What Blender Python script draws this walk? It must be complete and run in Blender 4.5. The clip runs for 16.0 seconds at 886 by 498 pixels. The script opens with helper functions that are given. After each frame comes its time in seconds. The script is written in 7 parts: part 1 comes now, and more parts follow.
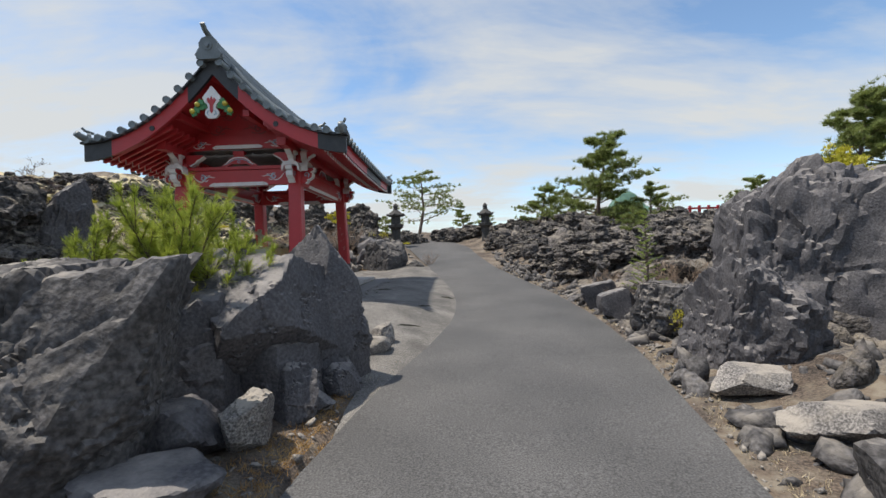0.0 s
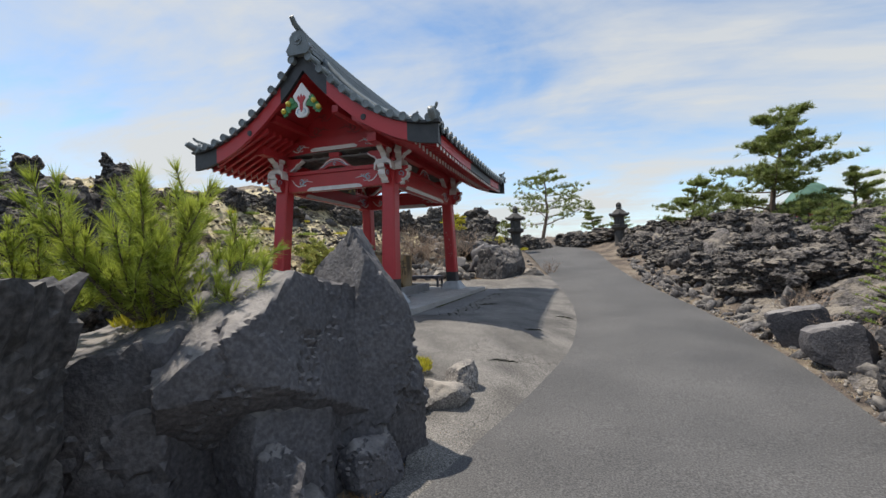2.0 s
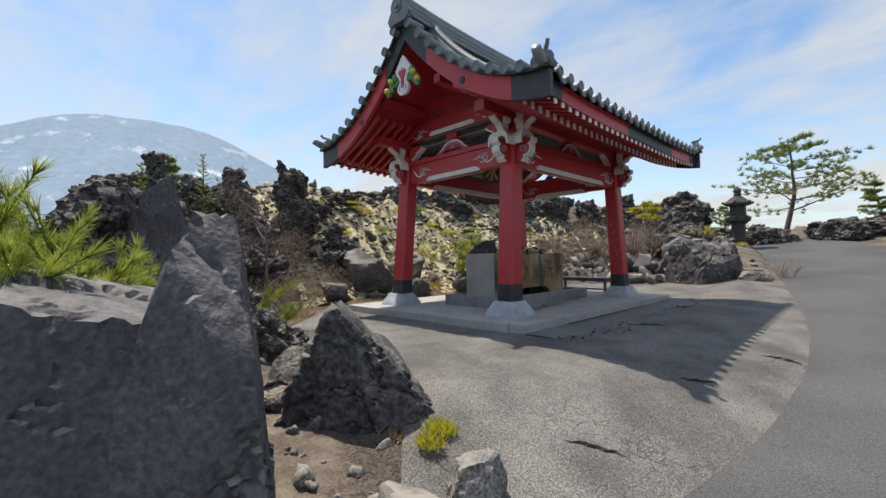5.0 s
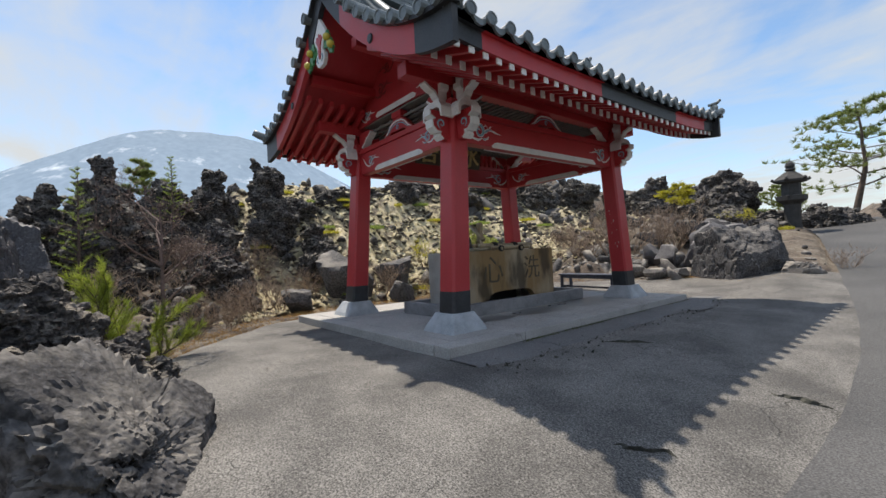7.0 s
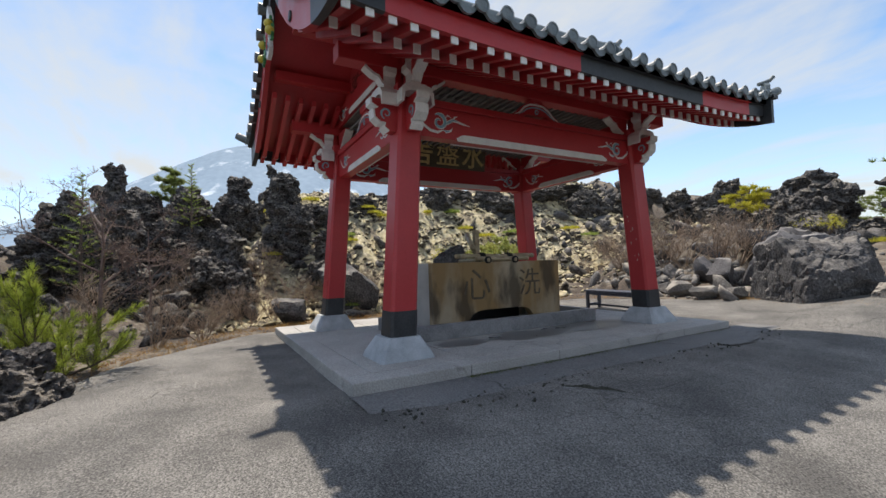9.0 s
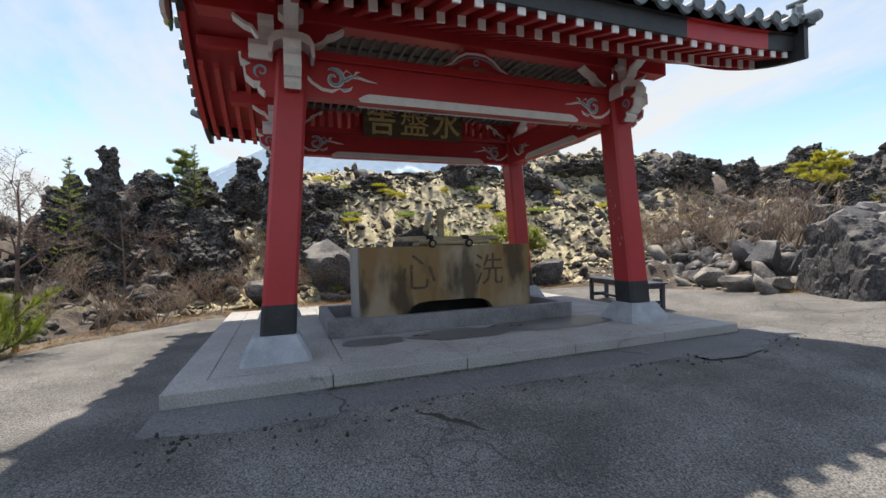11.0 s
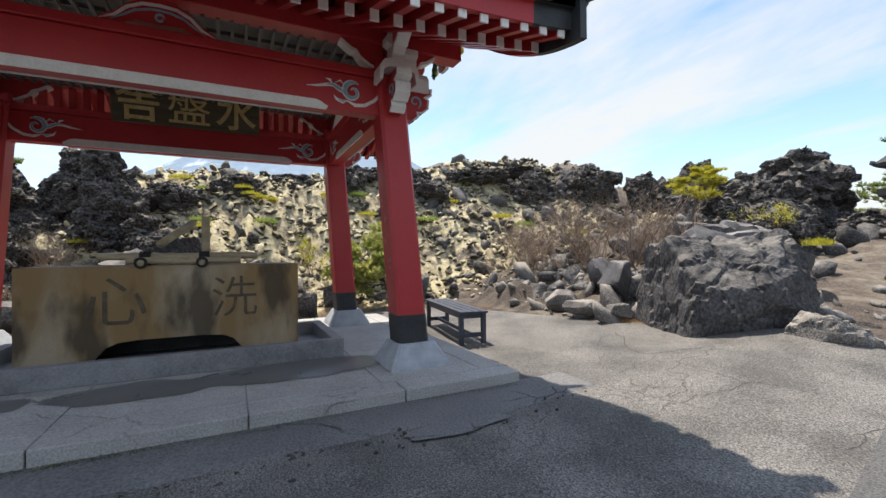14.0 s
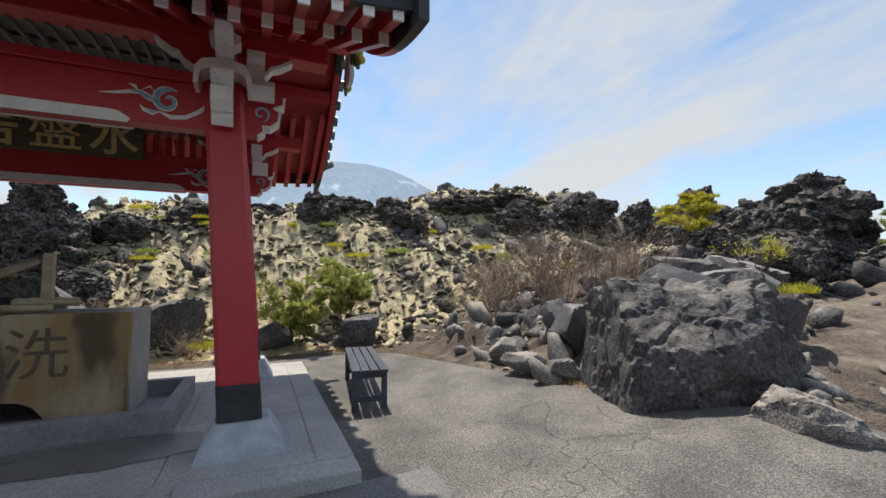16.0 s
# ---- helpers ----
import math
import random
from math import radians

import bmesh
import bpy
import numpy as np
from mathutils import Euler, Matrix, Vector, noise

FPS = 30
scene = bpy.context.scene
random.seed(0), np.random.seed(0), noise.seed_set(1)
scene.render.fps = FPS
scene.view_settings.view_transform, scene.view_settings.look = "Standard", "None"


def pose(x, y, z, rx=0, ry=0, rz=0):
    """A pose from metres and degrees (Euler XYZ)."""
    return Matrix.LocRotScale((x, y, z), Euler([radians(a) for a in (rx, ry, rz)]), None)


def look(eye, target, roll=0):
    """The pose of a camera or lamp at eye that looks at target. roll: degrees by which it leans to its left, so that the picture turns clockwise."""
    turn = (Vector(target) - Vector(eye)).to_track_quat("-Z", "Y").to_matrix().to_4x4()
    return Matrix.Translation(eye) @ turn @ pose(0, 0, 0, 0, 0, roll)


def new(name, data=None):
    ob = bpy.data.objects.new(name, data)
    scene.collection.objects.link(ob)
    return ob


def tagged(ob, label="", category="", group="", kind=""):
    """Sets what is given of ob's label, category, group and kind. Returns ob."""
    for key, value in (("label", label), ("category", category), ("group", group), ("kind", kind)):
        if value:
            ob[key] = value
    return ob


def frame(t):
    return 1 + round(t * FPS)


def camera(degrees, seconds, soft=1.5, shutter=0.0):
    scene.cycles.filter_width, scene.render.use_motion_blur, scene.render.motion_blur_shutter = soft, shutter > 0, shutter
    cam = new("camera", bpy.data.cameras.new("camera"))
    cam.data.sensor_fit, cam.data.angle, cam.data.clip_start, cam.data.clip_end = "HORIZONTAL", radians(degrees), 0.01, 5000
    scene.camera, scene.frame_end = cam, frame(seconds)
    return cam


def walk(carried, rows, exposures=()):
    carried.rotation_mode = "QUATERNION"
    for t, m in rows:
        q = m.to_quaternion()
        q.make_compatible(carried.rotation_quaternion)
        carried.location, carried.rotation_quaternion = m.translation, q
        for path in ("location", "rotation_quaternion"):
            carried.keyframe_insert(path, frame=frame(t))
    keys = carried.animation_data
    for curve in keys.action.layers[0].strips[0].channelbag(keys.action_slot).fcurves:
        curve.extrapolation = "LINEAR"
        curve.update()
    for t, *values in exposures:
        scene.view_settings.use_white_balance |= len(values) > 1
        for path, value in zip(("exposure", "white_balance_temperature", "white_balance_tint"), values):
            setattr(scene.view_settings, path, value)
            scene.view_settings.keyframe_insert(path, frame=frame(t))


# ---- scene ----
cam = camera(92.2, 16.0)
PATH = [
    (0, (0.018, 1.383, 1.307), (-0.029, 3.383, 1.316), -1.7),
    (0.5, (-0.004, 1.822, 1.301), (-0.181, 3.814, 1.292), 3.3),
    (1, (0.071, 2.263, 1.317), (-0.318, 4.225, 1.327), 0.1),
    (1.5, (0.133, 2.683, 1.334), (-0.421, 4.604, 1.373), 0.6),
    (2, (0.218, 3.111, 1.362), (-0.409, 5.01, 1.411), -1.5),
    (2.5, (0.306, 3.482, 1.372), (-0.649, 5.239, 1.398), -1.4),
    (3, (0.267, 3.859, 1.371), (-0.949, 5.447, 1.393), -1.1),
    (3.5, (0.362, 4.237, 1.376), (-1.032, 5.671, 1.406), -3.6),
    (4, (0.442, 4.597, 1.394), (-1.014, 5.967, 1.43), -1.3),
    (4.5, (0.496, 5.003, 1.417), (-0.914, 6.422, 1.428), -1.3),
    (4.7, (0.553, 5.178, 1.412), (-0.855, 6.597, 1.444), -1.2),
    (6.8, (0.711, 7.322, 1.461), (-0.838, 8.587, 1.482), -0.7),
    (7, (0.737, 7.524, 1.46), (-0.823, 8.775, 1.489), -2.9),
    (7.5, (0.825, 7.995, 1.485), (-0.792, 9.171, 1.537), -1.7),
    (8, (0.8, 8.403, 1.492), (-0.841, 9.542, 1.586), -0.4),
    (8.5, (0.828, 8.834, 1.472), (-0.867, 9.89, 1.569), -1.9),
    (9, (0.825, 9.243, 1.456), (-0.915, 10.226, 1.536), -1.8),
    (9.2, (0.806, 9.471, 1.462), (-0.951, 10.426, 1.506), -1.9),
    (11.3, (0.775, 11.476, 1.481), (-1.109, 12.149, 1.488), -1.7),
    (11.5, (0.752, 11.658, 1.467), (-1.134, 12.323, 1.485), -1.8),
    (12, (0.662, 12.078, 1.517), (-1.225, 12.741, 1.544), -0.8),
    (12.5, (0.663, 12.523, 1.518), (-1.213, 13.216, 1.556), -0.1),
    (13, (0.604, 12.968, 1.507), (-1.237, 13.749, 1.552), 1.4),
    (13.5, (0.562, 13.406, 1.566), (-1.236, 14.283, 1.582), -0.4),
    (14, (0.545, 13.805, 1.605), (-1.247, 14.692, 1.622), -0.5),
    (14.5, (0.443, 14.199, 1.612), (-1.371, 15.04, 1.605), -0.6),
    (15, (0.39, 14.641, 1.634), (-1.452, 15.421, 1.644), -5.5),
    (15.5, (0.359, 15.066, 1.711), (-1.509, 15.776, 1.792), -3.6),
    (16, (0.258, 15.539, 1.767), (-1.572, 16.332, 1.919), -0.2),
]
EXPOSURES = [(t, e, 7050, 11) for t, e in ((0.0, 0.10), (4.5, 0.14), (7.0, 0.12), (9.0, 0.22), (11.5, 0.42), (14.0, 0.48), (15.0, 0.46), (15.5, 0.40), (16.0, 0.12))]
walk(cam, [(t, look(eye, target, roll)) for t, eye, target, roll in PATH], EXPOSURES)

# ---- world, sun, exposure ----
SUN = Vector((-1.60, 0.12, 3.60)).normalized()
world = bpy.data.worlds.new("sky")
scene.world = world
world.use_nodes = True


def build_sky():
    nt = world.node_tree
    nt.nodes.clear()
    n, l = nt.nodes.new, nt.links.new
    out, bg = n("ShaderNodeOutputWorld"), n("ShaderNodeBackground")
    sky = n("ShaderNodeTexSky")
    sky.sky_type, sky.sun_disc = "NISHITA", False
    sky.sun_elevation = math.asin(SUN.z)
    sky.sun_rotation = math.atan2(SUN.x, SUN.y)
    sky.altitude, sky.air_density, sky.dust_density, sky.ozone_density = 1200, 1.0, 0.6, 2.0
    tc, sep = n("ShaderNodeTexCoord"), n("ShaderNodeSeparateXYZ")
    l(tc.outputs["Generated"], sep.inputs[0])
    zc = n("ShaderNodeMath"); zc.operation = "MAXIMUM"; zc.inputs[1].default_value = 0.0
    l(sep.outputs[2], zc.inputs[0])
    za = n("ShaderNodeMath"); za.operation = "ADD"; za.inputs[1].default_value = 0.22
    l(zc.outputs[0], za.inputs[0])
    dx, dy = n("ShaderNodeMath"), n("ShaderNodeMath")
    for d, k in ((dx, 0), (dy, 1)):
        d.operation = "DIVIDE"
        l(sep.outputs[k], d.inputs[0]); l(za.outputs[0], d.inputs[1])
    com = n("ShaderNodeCombineXYZ")
    l(dx.outputs[0], com.inputs[0]); l(dy.outputs[0], com.inputs[1])
    mp = n("ShaderNodeMapping")
    mp.inputs["Rotation"].default_value = (0, 0, radians(-35))
    mp.inputs["Scale"].default_value = (0.75, 1.15, 1)
    mp.inputs["Location"].default_value = (1.25, 0.75, 0)
    l(com.outputs[0], mp.inputs[0])
    big = n("ShaderNodeTexNoise"); big.inputs["Scale"].default_value = 1.15; big.inputs["Detail"].default_value = 7
    big.inputs["Roughness"].default_value = 0.55; big.inputs["Distortion"].default_value = 0.6
    l(mp.outputs[0], big.inputs["Vector"])
    mp2 = n("ShaderNodeMapping")
    mp2.inputs["Rotation"].default_value = (0, 0, radians(-42)); mp2.inputs["Scale"].default_value = (0.9, 2.4, 1)
    l(com.outputs[0], mp2.inputs[0])
    fine = n("ShaderNodeTexNoise"); fine.inputs["Scale"].default_value = 2.2; fine.inputs["Detail"].default_value = 8
    fine.inputs["Roughness"].default_value = 0.6; fine.inputs["Distortion"].default_value = 0.3
    l(mp2.outputs[0], fine.inputs["Vector"])
    mixf = n("ShaderNodeMix"); mixf.inputs[0].default_value = 0.30
    l(big.outputs[0], mixf.inputs[2]); l(fine.outputs[0], mixf.inputs[3])
    ramp = n("ShaderNodeValToRGB")
    ramp.color_ramp.elements[0].position, ramp.color_ramp.elements[1].position = 0.40, 0.60
    l(mixf.outputs[0], ramp.inputs[0])
    # the veil thickens towards the horizon
    hz = n("ShaderNodeMapRange"); hz.inputs[1].default_value, hz.inputs[2].default_value = 0.0, 0.35
    hz.inputs[3].default_value, hz.inputs[4].default_value = 0.35, 0.0
    l(zc.outputs[0], hz.inputs[0])
    mx = n("ShaderNodeMath"); mx.operation = "MULTIPLY_ADD"; mx.inputs[1].default_value = 0.86
    l(ramp.outputs[0], mx.inputs[0]); l(hz.outputs[0], mx.inputs[2])
    cl = n("ShaderNodeMath"); cl.operation = "MINIMUM"; cl.inputs[1].default_value = 0.95
    l(mx.outputs[0], cl.inputs[0])
    col = n("ShaderNodeMix"); col.data_type = "RGBA"
    col.inputs[7].default_value = (*CLOUD, 1)
    tint = n("ShaderNodeMix"); tint.data_type, tint.blend_type = "RGBA", "MULTIPLY"
    tint.inputs[0].default_value = 1.0; tint.inputs[7].default_value = (*SKY_TINT, 1)
    l(sky.outputs[0], tint.inputs[6])
    l(cl.outputs[0], col.inputs[0]); l(tint.outputs[2], col.inputs[6])
    l(col.outputs[2], bg.inputs[0])
    bg.inputs[1].default_value = SKY
    l(bg.outputs[0], out.inputs[0])


SKY, CLOUD, SKY_TINT = 0.12, (5.25, 5.65, 6.0), (1.42, 1.60, 1.64)
build_sky()
sun = new("sun", bpy.data.lights.new("sun", "SUN"))
sun.data.energy, sun.data.angle, sun.data.color = 4.5, radians(0.6), (1.0, 0.95, 0.88)
sun.matrix_world = look((0, 0, 30), Vector((0, 0, 30)) - SUN)


# ---- materials ----
def mat(name, a, b, scale=8.0, rough=0.8, bump=0.3, fine=60.0, metal=0.0, mid=0.5, width=0.25, coord="Object", dist=0.02, sub=0.0, rvar=0.15, island=0.0, stretch=(1, 1, 1), speck=0.0, speck_scale=0.0):
    """Two colours mixed by noise at two scales, with relief. island: how far pieces differ in value."""
    m = bpy.data.materials.new(name)
    m.use_nodes = True
    nt = m.node_tree
    n, l = nt.nodes.new, nt.links.new
    p = nt.nodes["Principled BSDF"]
    tc = n("ShaderNodeTexCoord")
    mp = n("ShaderNodeMapping"); mp.inputs["Scale"].default_value = stretch
    l(tc.outputs[coord], mp.inputs[0])
    n1, n2 = n("ShaderNodeTexNoise"), n("ShaderNodeTexNoise")
    n1.inputs["Scale"].default_value, n1.inputs["Detail"].default_value = scale, 6
    n2.inputs["Scale"].default_value, n2.inputs["Detail"].default_value = fine, 4
    l(mp.outputs[0], n1.inputs["Vector"]); l(mp.outputs[0], n2.inputs["Vector"])
    mix = n("ShaderNodeMix"); mix.inputs[0].default_value = 0.4
    l(n1.outputs[0], mix.inputs[2]); l(n2.outputs[0], mix.inputs[3])
    r = n("ShaderNodeValToRGB")
    r.color_ramp.elements[0].position, r.color_ramp.elements[1].position = mid - width / 2, mid + width / 2
    r.color_ramp.elements[0].color, r.color_ramp.elements[1].color = (*a, 1), (*b, 1)
    l(mix.outputs[0], r.inputs[0])
    last = r.outputs[0]
    if island:
        g = n("ShaderNodeNewGeometry"); o = n("ShaderNodeObjectInfo")
        ad = n("ShaderNodeMath"); ad.operation = "ADD"
        l(g.outputs["Random Per Island"], ad.inputs[0]); l(o.outputs["Random"], ad.inputs[1])
        fr = n("ShaderNodeMath"); fr.operation = "FRACT"; l(ad.outputs[0], fr.inputs[0])
        mr = n("ShaderNodeMapRange"); mr.inputs[3].default_value, mr.inputs[4].default_value = 1 - island, 1 + island
        l(fr.outputs[0], mr.inputs[0])
        hs = n("ShaderNodeHueSaturation"); l(mr.outputs[0], hs.inputs["Value"]); l(last, hs.inputs["Color"])
        last = hs.outputs[0]
    if speck:
        n3 = n("ShaderNodeTexNoise"); n3.inputs["Scale"].default_value, n3.inputs["Detail"].default_value = speck_scale or fine, 2
        l(mp.outputs[0], n3.inputs["Vector"])
        ms = n("ShaderNodeMapRange"); ms.inputs[1].default_value, ms.inputs[2].default_value = 0.34, 0.66
        ms.inputs[3].default_value, ms.inputs[4].default_value = 1 - speck, 1 + speck
        l(n3.outputs[0], ms.inputs[0])
        h3 = n("ShaderNodeHueSaturation"); l(ms.outputs[0], h3.inputs["Value"]); l(last, h3.inputs["Color"])
        last = h3.outputs[0]
    l(last, p.inputs["Base Color"])
    rr = n("ShaderNodeMapRange"); rr.inputs[3].default_value, rr.inputs[4].default_value = max(rough - rvar, 0.05), min(rough + rvar, 1)
    l(n1.outputs[0], rr.inputs[0]); l(rr.outputs[0], p.inputs["Roughness"])
    p.inputs["Metallic"].default_value = metal
    if sub:
        p.inputs["Transmission Weight"].default_value = 0
        p.inputs["Subsurface Weight"].default_value = sub
        p.inputs["Subsurface Radius"].default_value = (0.01, 0.02, 0.005)
    b_ = n("ShaderNodeBump"); b_.inputs["Strength"].default_value, b_.inputs["Distance"].default_value = bump, dist
    l(mix.outputs[0], b_.inputs["Height"]); l(b_.outputs[0], p.inputs["Normal"])
    m["out"] = 1
    return m


def layered(name, a, b, top, scale=6.0, fine=45.0, rough=0.9, bump=0.9, dist=0.05, cover=(0.3, 0.6), patch=1.5, patch_mid=0.5, top2=None, island=0.0, speck=0.45, speck_scale=0.0):
    """Rock of two colours, with lichen, dust or moss on what faces upwards, in patches."""
    m = mat(name, a, b, scale, rough, bump, fine, dist=dist, island=island, speck=speck, speck_scale=speck_scale)
    nt = m.node_tree
    n, l = nt.nodes.new, nt.links.new
    p = nt.nodes["Principled BSDF"]
    base = p.inputs["Base Color"].links[0].from_socket
    g = n("ShaderNodeNewGeometry"); sp = n("ShaderNodeSeparateXYZ")
    l(g.outputs["Normal"], sp.inputs[0])
    up = n("ShaderNodeMapRange"); up.inputs[1].default_value, up.inputs[2].default_value = cover
    l(sp.outputs[2], up.inputs[0])
    tc = n("ShaderNodeTexCoord")
    pn = n("ShaderNodeTexNoise"); pn.inputs["Scale"].default_value, pn.inputs["Detail"].default_value = patch, 7
    pn.inputs["Roughness"].default_value = 0.65
    l(g.outputs["Position"], pn.inputs["Vector"])
    pr = n("ShaderNodeMapRange"); pr.inputs[1].default_value, pr.inputs[2].default_value = patch_mid - 0.06, patch_mid + 0.08
    l(pn.outputs[0], pr.inputs[0])
    mu = n("ShaderNodeMath"); mu.operation = "MULTIPLY"
    l(up.outputs[0], mu.inputs[0]); l(pr.outputs[0], mu.inputs[1])
    tn = n("ShaderNodeTexNoise"); tn.inputs["Scale"].default_value, tn.inputs["Detail"].default_value = 9, 5
    l(g.outputs["Position"], tn.inputs["Vector"])
    tm = n("ShaderNodeMix"); tm.data_type = "RGBA"
    tm.inputs[6].default_value, tm.inputs[7].default_value = (*top, 1), (*(top2 or top), 1)
    tr = n("ShaderNodeMapRange"); tr.inputs[1].default_value, tr.inputs[2].default_value = 0.4, 0.6
    l(tn.outputs[0], tr.inputs[0]); l(tr.outputs[0], tm.inputs[0])
    mx = n("ShaderNodeMix"); mx.data_type = "RGBA"
    l(mu.outputs[0], mx.inputs[0]); l(base, mx.inputs[6]); l(tm.outputs[2], mx.inputs[7])
    l(mx.outputs[2], p.inputs["Base Color"])
    return m


M_ROCK = layered("dark_lava", (0.040, 0.039, 0.042), (0.122, 0.117, 0.117), (0.25, 0.23, 0.205), 2.2, 30, 0.85, 0.8, 0.04, (0.35, 0.9), 2.0, 0.52, island=0.2, speck=0.5, speck_scale=22)
M_SMOOTH = layered("smooth_lava", (0.050, 0.049, 0.055), (0.112, 0.108, 0.115), (0.24, 0.225, 0.215), 1.6, 40, 0.72, 0.8, 0.03, (0.5, 0.85), 1.2, 0.47, speck=0.28, speck_scale=34)
M_CLINKER = layered("clinker", (0.045, 0.042, 0.043), (0.135, 0.125, 0.12), (0.27, 0.24, 0.20), 5.0, 28, 0.95, 1.0, 0.16, (0.2, 0.8), 2.4, 0.52, island=0.3, speck=0.75, speck_scale=18)
M_LIGHT = layered("grey_stone", (0.10, 0.095, 0.092), (0.25, 0.235, 0.22), (0.34, 0.31, 0.27), 3.0, 60, 0.9, 0.6, 0.03, (0.3, 0.8), 2.2, 0.5, island=0.2)
M_MOSSY = layered("mossy_lava", (0.05, 0.044, 0.040), (0.15, 0.13, 0.11), (0.52, 0.44, 0.25), 4.0, 30, 0.95, 1.0, 0.08, (-0.1, 0.4), 1.3, 0.43, (0.68, 0.60, 0.42), island=0.3, speck=0.6, speck_scale=16)
M_SLOPE = layered("slope_moss", (0.06, 0.05, 0.042), (0.22, 0.18, 0.13), (0.54, 0.46, 0.27), 4.0, 25, 0.97, 1.0, 0.12, (0.0, 0.5), 1.6, 0.46, (0.64, 0.56, 0.38))
M_GROUND = layered("lava_ground", (0.05, 0.04, 0.034), (0.13, 0.10, 0.078), (0.23, 0.20, 0.155), 3.0, 50, 0.97, 0.9, 0.05, (0.5, 0.95), 1.0, 0.5, (0.15, 0.115, 0.085))
M_ASPHALT = mat("asphalt", (0.062, 0.062, 0.063), (0.105, 0.104, 0.104), 0.7, 0.85, 0.9, 80, dist=0.008, width=0.22, speck=0.32, speck_scale=80)
M_OLD = mat("old_asphalt", (0.085, 0.081, 0.076), (0.200, 0.191, 0.177), 1.6, 0.92, 1.0, 60, dist=0.012, width=0.2, speck=0.62, speck_scale=95)
M_SLAB = mat("slab_concrete", (0.31, 0.30, 0.285), (0.48, 0.47, 0.45), 2.0, 0.8, 0.3, 70, dist=0.006, width=0.36, speck=0.14)
M_TROUGH = mat("trough_concrete", (0.16, 0.162, 0.17), (0.30, 0.30, 0.31), 3.0, 0.6, 0.3, 50, dist=0.006)
M_BASE = mat("granite_base", (0.28, 0.31, 0.34), (0.52, 0.56, 0.60), 6.0, 0.8, 0.4, 90, dist=0.006, width=0.35)
M_RED = mat("red_paint", (0.40, 0.026, 0.032), (0.52, 0.043, 0.050), 3.0, 0.42, 0.12, 40, dist=0.004, width=0.5)
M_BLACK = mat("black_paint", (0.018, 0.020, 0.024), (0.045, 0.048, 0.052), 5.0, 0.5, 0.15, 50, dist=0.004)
M_WHITE = mat("white_paint", (0.62, 0.61, 0.60), (0.80, 0.79, 0.78), 6.0, 0.55, 0.12, 50, dist=0.003, mid=0.42)
M_BLUE = mat("pale_blue_paint", (0.16, 0.32, 0.42), (0.28, 0.48, 0.58), 14.0, 0.55, 0.1, 60, dist=0.003)
M_GREEN = mat("green_paint", (0.03, 0.16, 0.06), (0.07, 0.27, 0.10), 14.0, 0.5, 0.1, 60, dist=0.003)
M_YELLOW = mat("yellow_paint", (0.50, 0.38, 0.04), (0.65, 0.55, 0.10), 14.0, 0.5, 0.1, 60, dist=0.003)
M_GOLD = mat("gold_leaf", (0.50, 0.38, 0.15), (0.72, 0.58, 0.28), 12.0, 0.42, 0.1, 60, metal=0.25, dist=0.003)
M_PLAQUE = mat("dark_wood", (0.060, 0.050, 0.028), (0.130, 0.108, 0.062), 3.0, 0.6, 0.3, 40, dist=0.004, stretch=(1, 0.2, 4))
M_LATTICE = mat("dark_lattice", (0.13, 0.123, 0.118), (0.21, 0.20, 0.19), 6.0, 0.7, 0.2, 40, dist=0.004)
M_TILE = mat("grey_roof_tile", (0.10, 0.125, 0.135), (0.21, 0.245, 0.26), 4.0, 0.45, 0.25, 45, dist=0.006, island=0.16, width=0.4)
M_BENCH = mat("navy_bench_paint", (0.030, 0.036, 0.055), (0.075, 0.085, 0.115), 5.0, 0.45, 0.2, 60, dist=0.003, stretch=(4, 1, 1))
M_BAMBOO = mat("bamboo", (0.30, 0.235, 0.14), (0.50, 0.41, 0.27), 3.0, 0.5, 0.2, 30, dist=0.004, stretch=(3, 1, 3))
M_ROPE = mat("black_rope", (0.014, 0.013, 0.012), (0.035, 0.032, 0.030), 30.0, 0.9, 0.5, 90, dist=0.004)
M_LANT = mat("dark_stone", (0.030, 0.030, 0.030), (0.075, 0.073, 0.070), 4.0, 0.85, 0.5, 50, dist=0.01)

def leaf_mat(name, a, b, through_=0.45, gloss=0.5):
    """Thin leaves and needles: light passes through them; each differs a little."""
    m = mat(name, a, b, 3.0, gloss, 0.0, 30, island=0.3, rvar=0.05)
    nt = m.node_tree
    p = nt.nodes["Principled BSDF"]
    base = p.inputs["Base Color"].links[0].from_socket
    t, x = nt.nodes.new("ShaderNodeBsdfTranslucent"), nt.nodes.new("ShaderNodeMixShader")
    x.inputs[0].default_value = through_
    nt.links.new(base, t.inputs[0])
    nt.links.new(p.outputs[0], x.inputs[1])
    nt.links.new(t.outputs[0], x.inputs[2])
    nt.links.new(x.outputs[0], nt.nodes["Material Output"].inputs[0])
    return m


